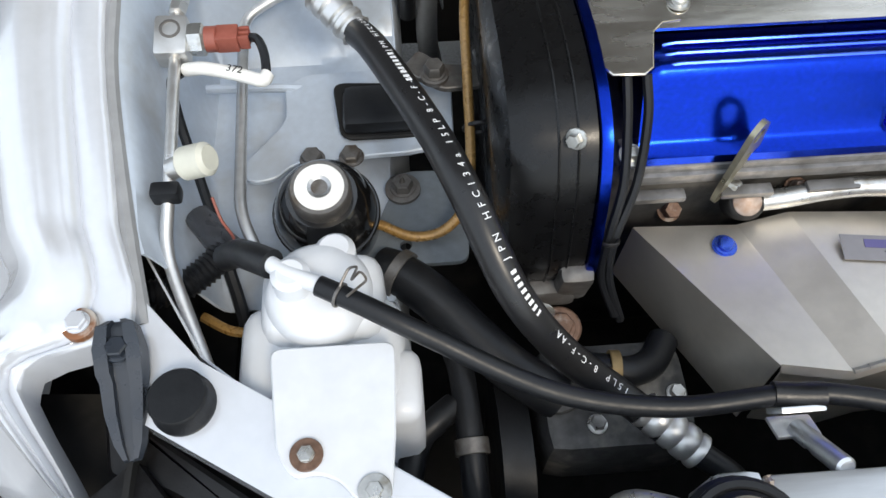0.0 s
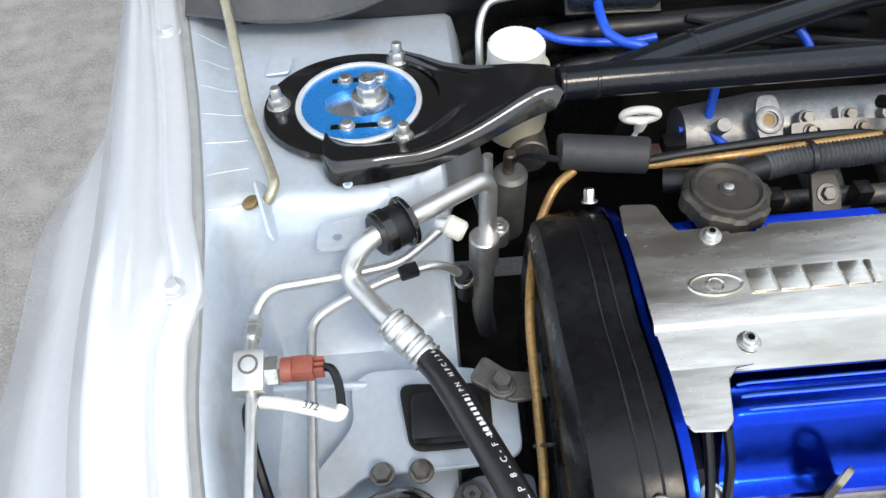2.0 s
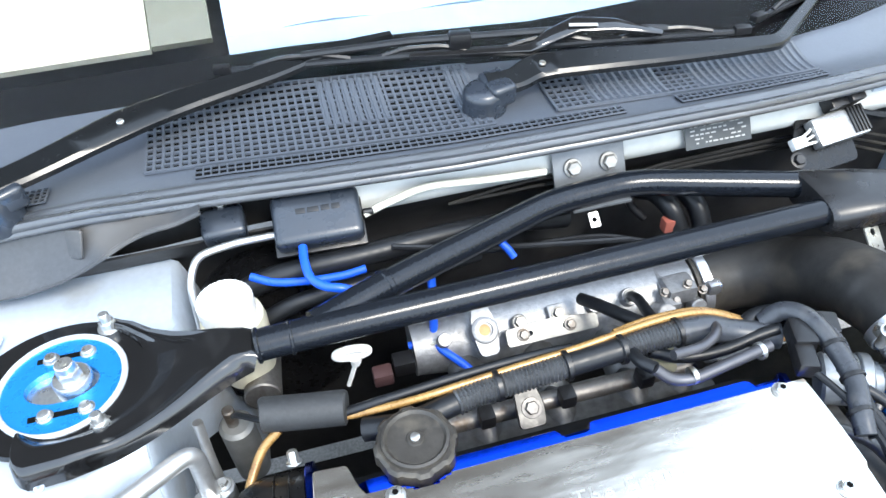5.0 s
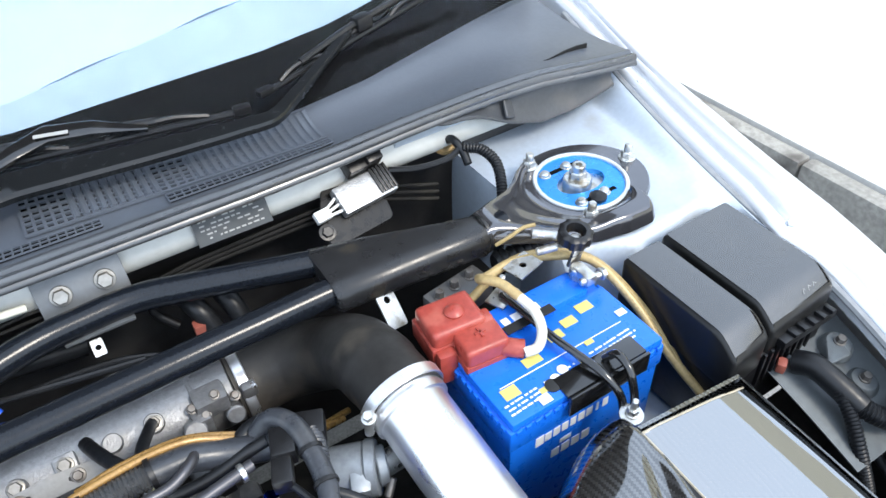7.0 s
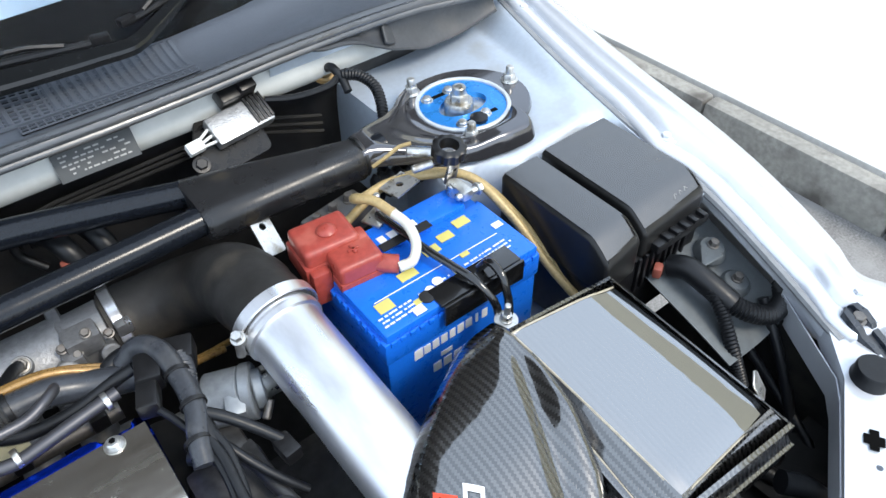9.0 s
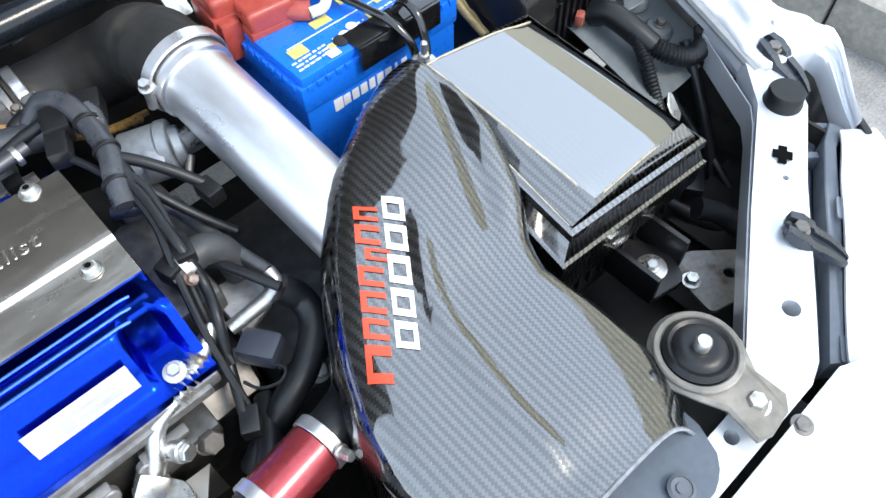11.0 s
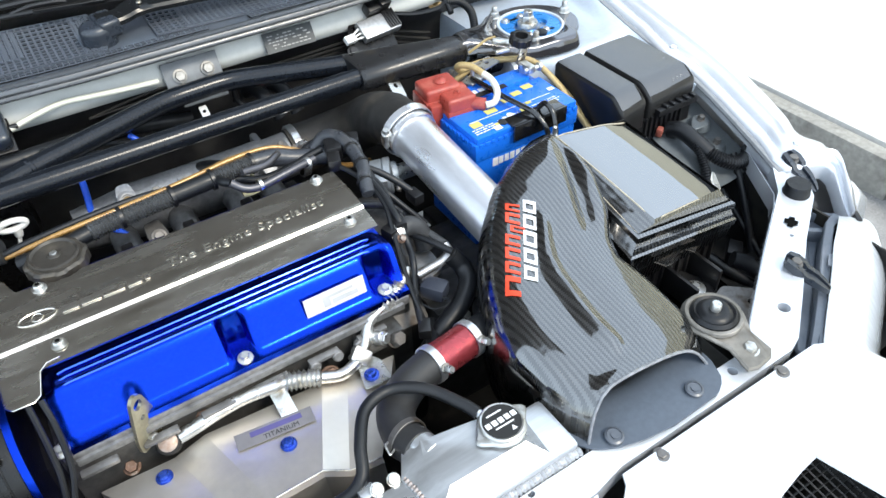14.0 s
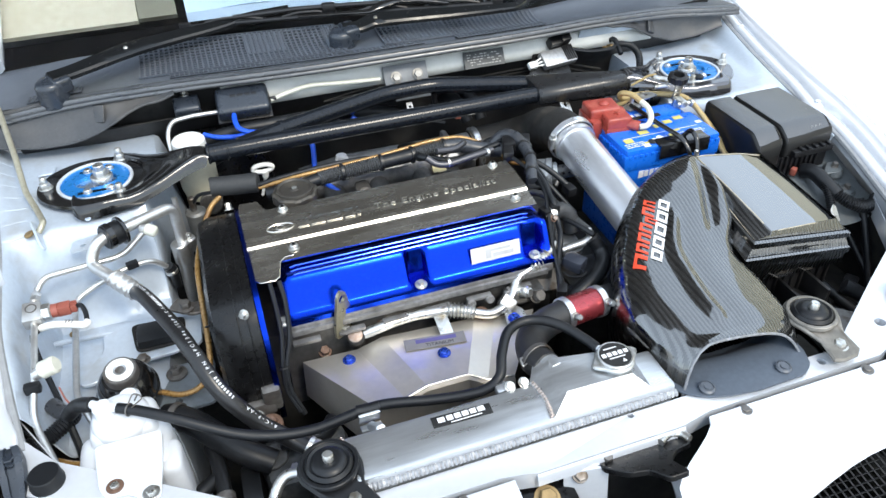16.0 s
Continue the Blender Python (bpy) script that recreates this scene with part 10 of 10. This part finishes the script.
def bulkhead_things():
    v = thing("chassis_plate", (0.17, 0.82, 0.87), "dark grey stamped chassis plate riveted to the bulkhead", "plate")
    m = frm((0.169, 0.8118, 0.8815), (0, -0.85, 0.52), (1, -0.02, 0.0))
    part("plate", prism([(-0.043, -0.0165), (0.043, -0.0165), (0.043, 0.0165), (-0.043, 0.0165)], 0.001, m, bevel=0.0002), mat("grey_enamel_plate", (0.045, 0.05, 0.053), 0.4, 0.2, var=0.15), v)
    b = bmesh.new()
    rng = random.Random(3)
    for r in range(5):
        x = -0.036
        while x < 0.036:
            w = rng.uniform(0.002, 0.007)
            if rng.random() > 0.35:
                block((w, 0.0018, 0.0003), m @ Matrix.Translation((x + w / 2, 0.010 - r * 0.005, 0.0012)), 0, b)
            x += w + 0.002
    part("stamped_print", b, GREY_MARK, v, "rows of stamped marks too small to read")
    g = thing("igniter", (0.32, 0.8, 0.85), "silver igniter module with a black plug and white lead end", "module")
    m = Matrix.Translation((0.325, 0.795, 0.864)) @ Matrix.Rotation(radians(8), 4, "Z") @ Matrix.Rotation(radians(35), 4, "X")
    part("case", block((0.076, 0.036, 0.016), m, 0.003), ALU, g, "finned silver case")
    for i in range(5):
        part("fin", block((0.003, 0.034, 0.010), m @ Matrix.Translation((0.036 - i * 0.005, 0.002, 0.006)), 0.0005), PLASTIC, g)
    part("plug", block((0.042, 0.020, 0.020), m @ Matrix.Translation((0.010, 0.030, 0.010)), 0.003), PLASTIC, g)
    part("plug", block((0.022, 0.024, 0.026), m @ Matrix.Translation((0.024, 0.032, 0.014)), 0.003), PLASTIC, g)
    part("white_plug", block((0.020, 0.014, 0.010), m @ Matrix.Translation((-0.062, -0.004, 0.0)), 0.002), WHITE_CAP, g, "white connector")
    for k in range(3):
        part("lead", hose([m @ Vector((-0.052, -0.008 + 0.005 * k, 0)), m @ Vector((-0.044, -0.009 + 0.007 * k, 0.002)), m @ Vector((-0.036, -0.009 + 0.009 * k, 0.0))], 0.0018, 6), WHITE_CAP, g)
    part("bracket", prism([(-0.06, -0.04), (0.03, -0.04), (0.04, 0.03), (-0.03, 0.035), (-0.055, 0.0)], 0.003, m @ Matrix.Translation((-0.01, -0.004, -0.012)), r=0.01), TIMING, g)
    part("bracket_bolt", hexhead((0.262, 0.772, 0.845), (0, -0.6, 0.8), 0.007, 0.006), PLASTIC, g)
    w = thing("bonnet_cable_grommet", (0.458, 0.842, 0.86), "brass-brown grommet in the bulkhead with a cable through it", "grommet")
    part("flange_plate", sheet(lambda u, v_: (0.385 + 0.18 * u, 0.818 + 0.022 * v_, 0.905 - 0.068 * v_), 6, 4, 0.002), PAINT_BAY, w, "pale silver bulkhead corner")
    o, ax = Vector((0.459, 0.826, 0.868)), Vector((0, -0.93, 0.37))
    part("grommet", lathe([(0.0195, 0), (0.0195, 0.003), (0.015, 0.005), (0.0115, 0.004), (0.0105, 0.007), (0.006, 0.008)], o, ax, 32), BRASS, w)
    part("cable", hose([o + ax * 0.004, o + ax * 0.02 + V(0.002, 0, 0.002), (0.464, 0.790, 0.868), (0.462, 0.775, 0.858)], 0.0055, 10), RUBBER, w)
    part("cable", hose([(0.462, 0.795, 0.870), (0.44, 0.790, 0.866), (0.40, 0.795, 0.866), (0.365, 0.805, 0.872)], 0.0042, 8), RUBBER, w)
    part("conduit", corrugated([(0.466, 0.792, 0.872), (0.482, 0.775, 0.872), (0.488, 0.75, 0.862), (0.475, 0.72, 0.84), (0.455, 0.695, 0.815), (0.44, 0.68, 0.79)], 0.0075, 0.004), RUBBER, w, "ribbed black conduit")
    part("clip", block((0.010, 0.012, 0.008), (0.470, 0.790, 0.874), 0.002), PLASTIC, w)
    p = thing("brake_pipes", (0.2, 0.83, 0.8), "thin dark brake pipes along the bulkhead", "pipe")
    for k in range(3):
        part("line", pipe([(0.06 + 0.012 * k, 0.832, 0.80), (0.07 + 0.012 * k, 0.830, 0.838 - 0.004 * k), (0.11 + 0.012 * k, 0.828, 0.846 - 0.006 * k), (0.26, 0.832, 0.846 - 0.008 * k), (0.36, 0.836, 0.84 - 0.010 * k), (0.44, 0.82, 0.82 - 0.012 * k)], 0.0026, 0.012, 8), DEEP, p)
    for k in range(2):
        part("line", pipe([(-0.16, 0.83, 0.85), (-0.10, 0.825, 0.862 - 0.008 * k), (-0.05, 0.822, 0.868 - 0.01 * k), (0.0, 0.822, 0.862 - 0.012 * k)], 0.002, 0.012, 8), DEEP, p)
    part("drop_pipe", pipe([(0.055, 0.80, 0.852), (0.056, 0.80, 0.82), (0.075, 0.79, 0.80)], 0.005, 0.01), PLASTIC, p)
    x = thing("heater_hose", (-0.1, 0.8, 0.8), "black heater hoses running along the bulkhead", "hose")
    part("tube", hose([(-0.45, 0.76, 0.80), (-0.40, 0.775, 0.835), (-0.34, 0.775, 0.848), (-0.27, 0.775, 0.850), (-0.18, 0.785, 0.845), (-0.10, 0.80, 0.83), (-0.02, 0.81, 0.81)], 0.0125, 14), RUBBER, x)
    part("tube", hose([(-0.42, 0.745, 0.79), (-0.36, 0.752, 0.82), (-0.28, 0.757, 0.826), (-0.20, 0.765, 0.822), (-0.14, 0.78, 0.81)], 0.0095, 12), RUBBER, x)
    part("tube", hose([(0.08, 0.82, 0.82), (0.09, 0.80, 0.828), (0.10, 0.775, 0.82), (0.11, 0.76, 0.79)], 0.012, 14), RUBBER, x)
    part("tube", hose([(0.115, 0.82, 0.82), (0.125, 0.80, 0.826), (0.135, 0.775, 0.815), (0.14, 0.76, 0.79)], 0.012, 14), RUBBER, x)
    part("orange_plug", block((0.018, 0.014, 0.018), (0.095, 0.765, 0.806), 0.003), RED_CONN, x)
    part("cable", hose([(-0.24, 0.768, 0.86), (-0.15, 0.760, 0.84), (-0.06, 0.752, 0.828), (0.03, 0.742, 0.82)], 0.0035, 8), RUBBER, x)
    part("cable", hose([(-0.20, 0.77, 0.83), (-0.1, 0.768, 0.82), (0.0, 0.765, 0.812), (0.06, 0.75, 0.80)], 0.0035, 8), RUBBER, x)
    a = thing("brake_valve_block", (0.33, 0.64, 0.82), "grey metal valve block with bolts behind the battery", "valve block")
    part("block", block((0.075, 0.035, 0.03), Matrix.Translation((0.345, 0.640, 0.830)) @ Matrix.Rotation(0.15, 4, "Z"), 0.004), mat("dull_grey_alloy", (0.16, 0.16, 0.16), 0.5, 0.5, var=0.2), a)
    b = bmesh.new()
    for k in range(3):
        hexhead((0.320 + 0.022 * k, 0.638 + 0.004 * k, 0.845), (0, 0, 1), 0.005, 0.010, 1.3, b)
    part("bolt", b, DARK_STEEL, a)
    bt = thing("ribbed_boot", (0.44, 0.66, 0.84), "black ribbed rubber boot under the strut brace", "boot")
    part("boot", corrugated([(0.40, 0.648, 0.842), (0.43, 0.645, 0.842), (0.46, 0.650, 0.838)], 0.016, 0.009, 18, 0.25), RUBBER, bt)
    for ob in (v, g, w):
        move(ob, 0, 0.017, 0.014)
    for ob in (p, x):
        move(ob, 0, 0.012, 0.006)


def right_corner():
    w = thing("washer_hose", (0.60, 0.2, 0.6), "black hoses and a bracket deep beside the airbox", "hose")
    part("tube", hose([(0.560, 0.30, 0.66), (0.575, 0.24, 0.64), (0.600, 0.17, 0.62), (0.640, 0.12, 0.58), (0.66, 0.06, 0.52)], 0.009, 12), RUBBER, w)
    part("tube", hose([(0.540, 0.18, 0.70), (0.560, 0.16, 0.69), (0.580, 0.13, 0.66), (0.585, 0.09, 0.62), (0.57, 0.04, 0.58)], 0.012, 14), RUBBER, w)
    part("tube", hose([(0.655, 0.30, 0.70), (0.660, 0.25, 0.66), (0.650, 0.18, 0.62), (0.63, 0.10, 0.56)], 0.0055, 10), RUBBER, w)
    part("bracket", prism([(0.46, 0.10), (0.52, 0.085), (0.545, 0.12), (0.50, 0.16), (0.47, 0.15)], 0.004, (0, 0, 0.68), r=0.008, holes=[(0.51, 0.115, 0.006)]), DARK_STEEL, w, "dark steel bracket")
    part("connector", block((0.034, 0.022, 0.024), Matrix.Translation((0.600, 0.215, 0.655)) @ Matrix.Rotation(0.6, 4, "Z"), 0.003), PLASTIC, w)
    part("bolt", hexhead((0.475, 0.135, 0.684), (0, 0, 1), 0.007, 0.008, 1.4), STEEL, w)


engine_looms()
right_corner()
gearbox_end()
bulkhead_things()
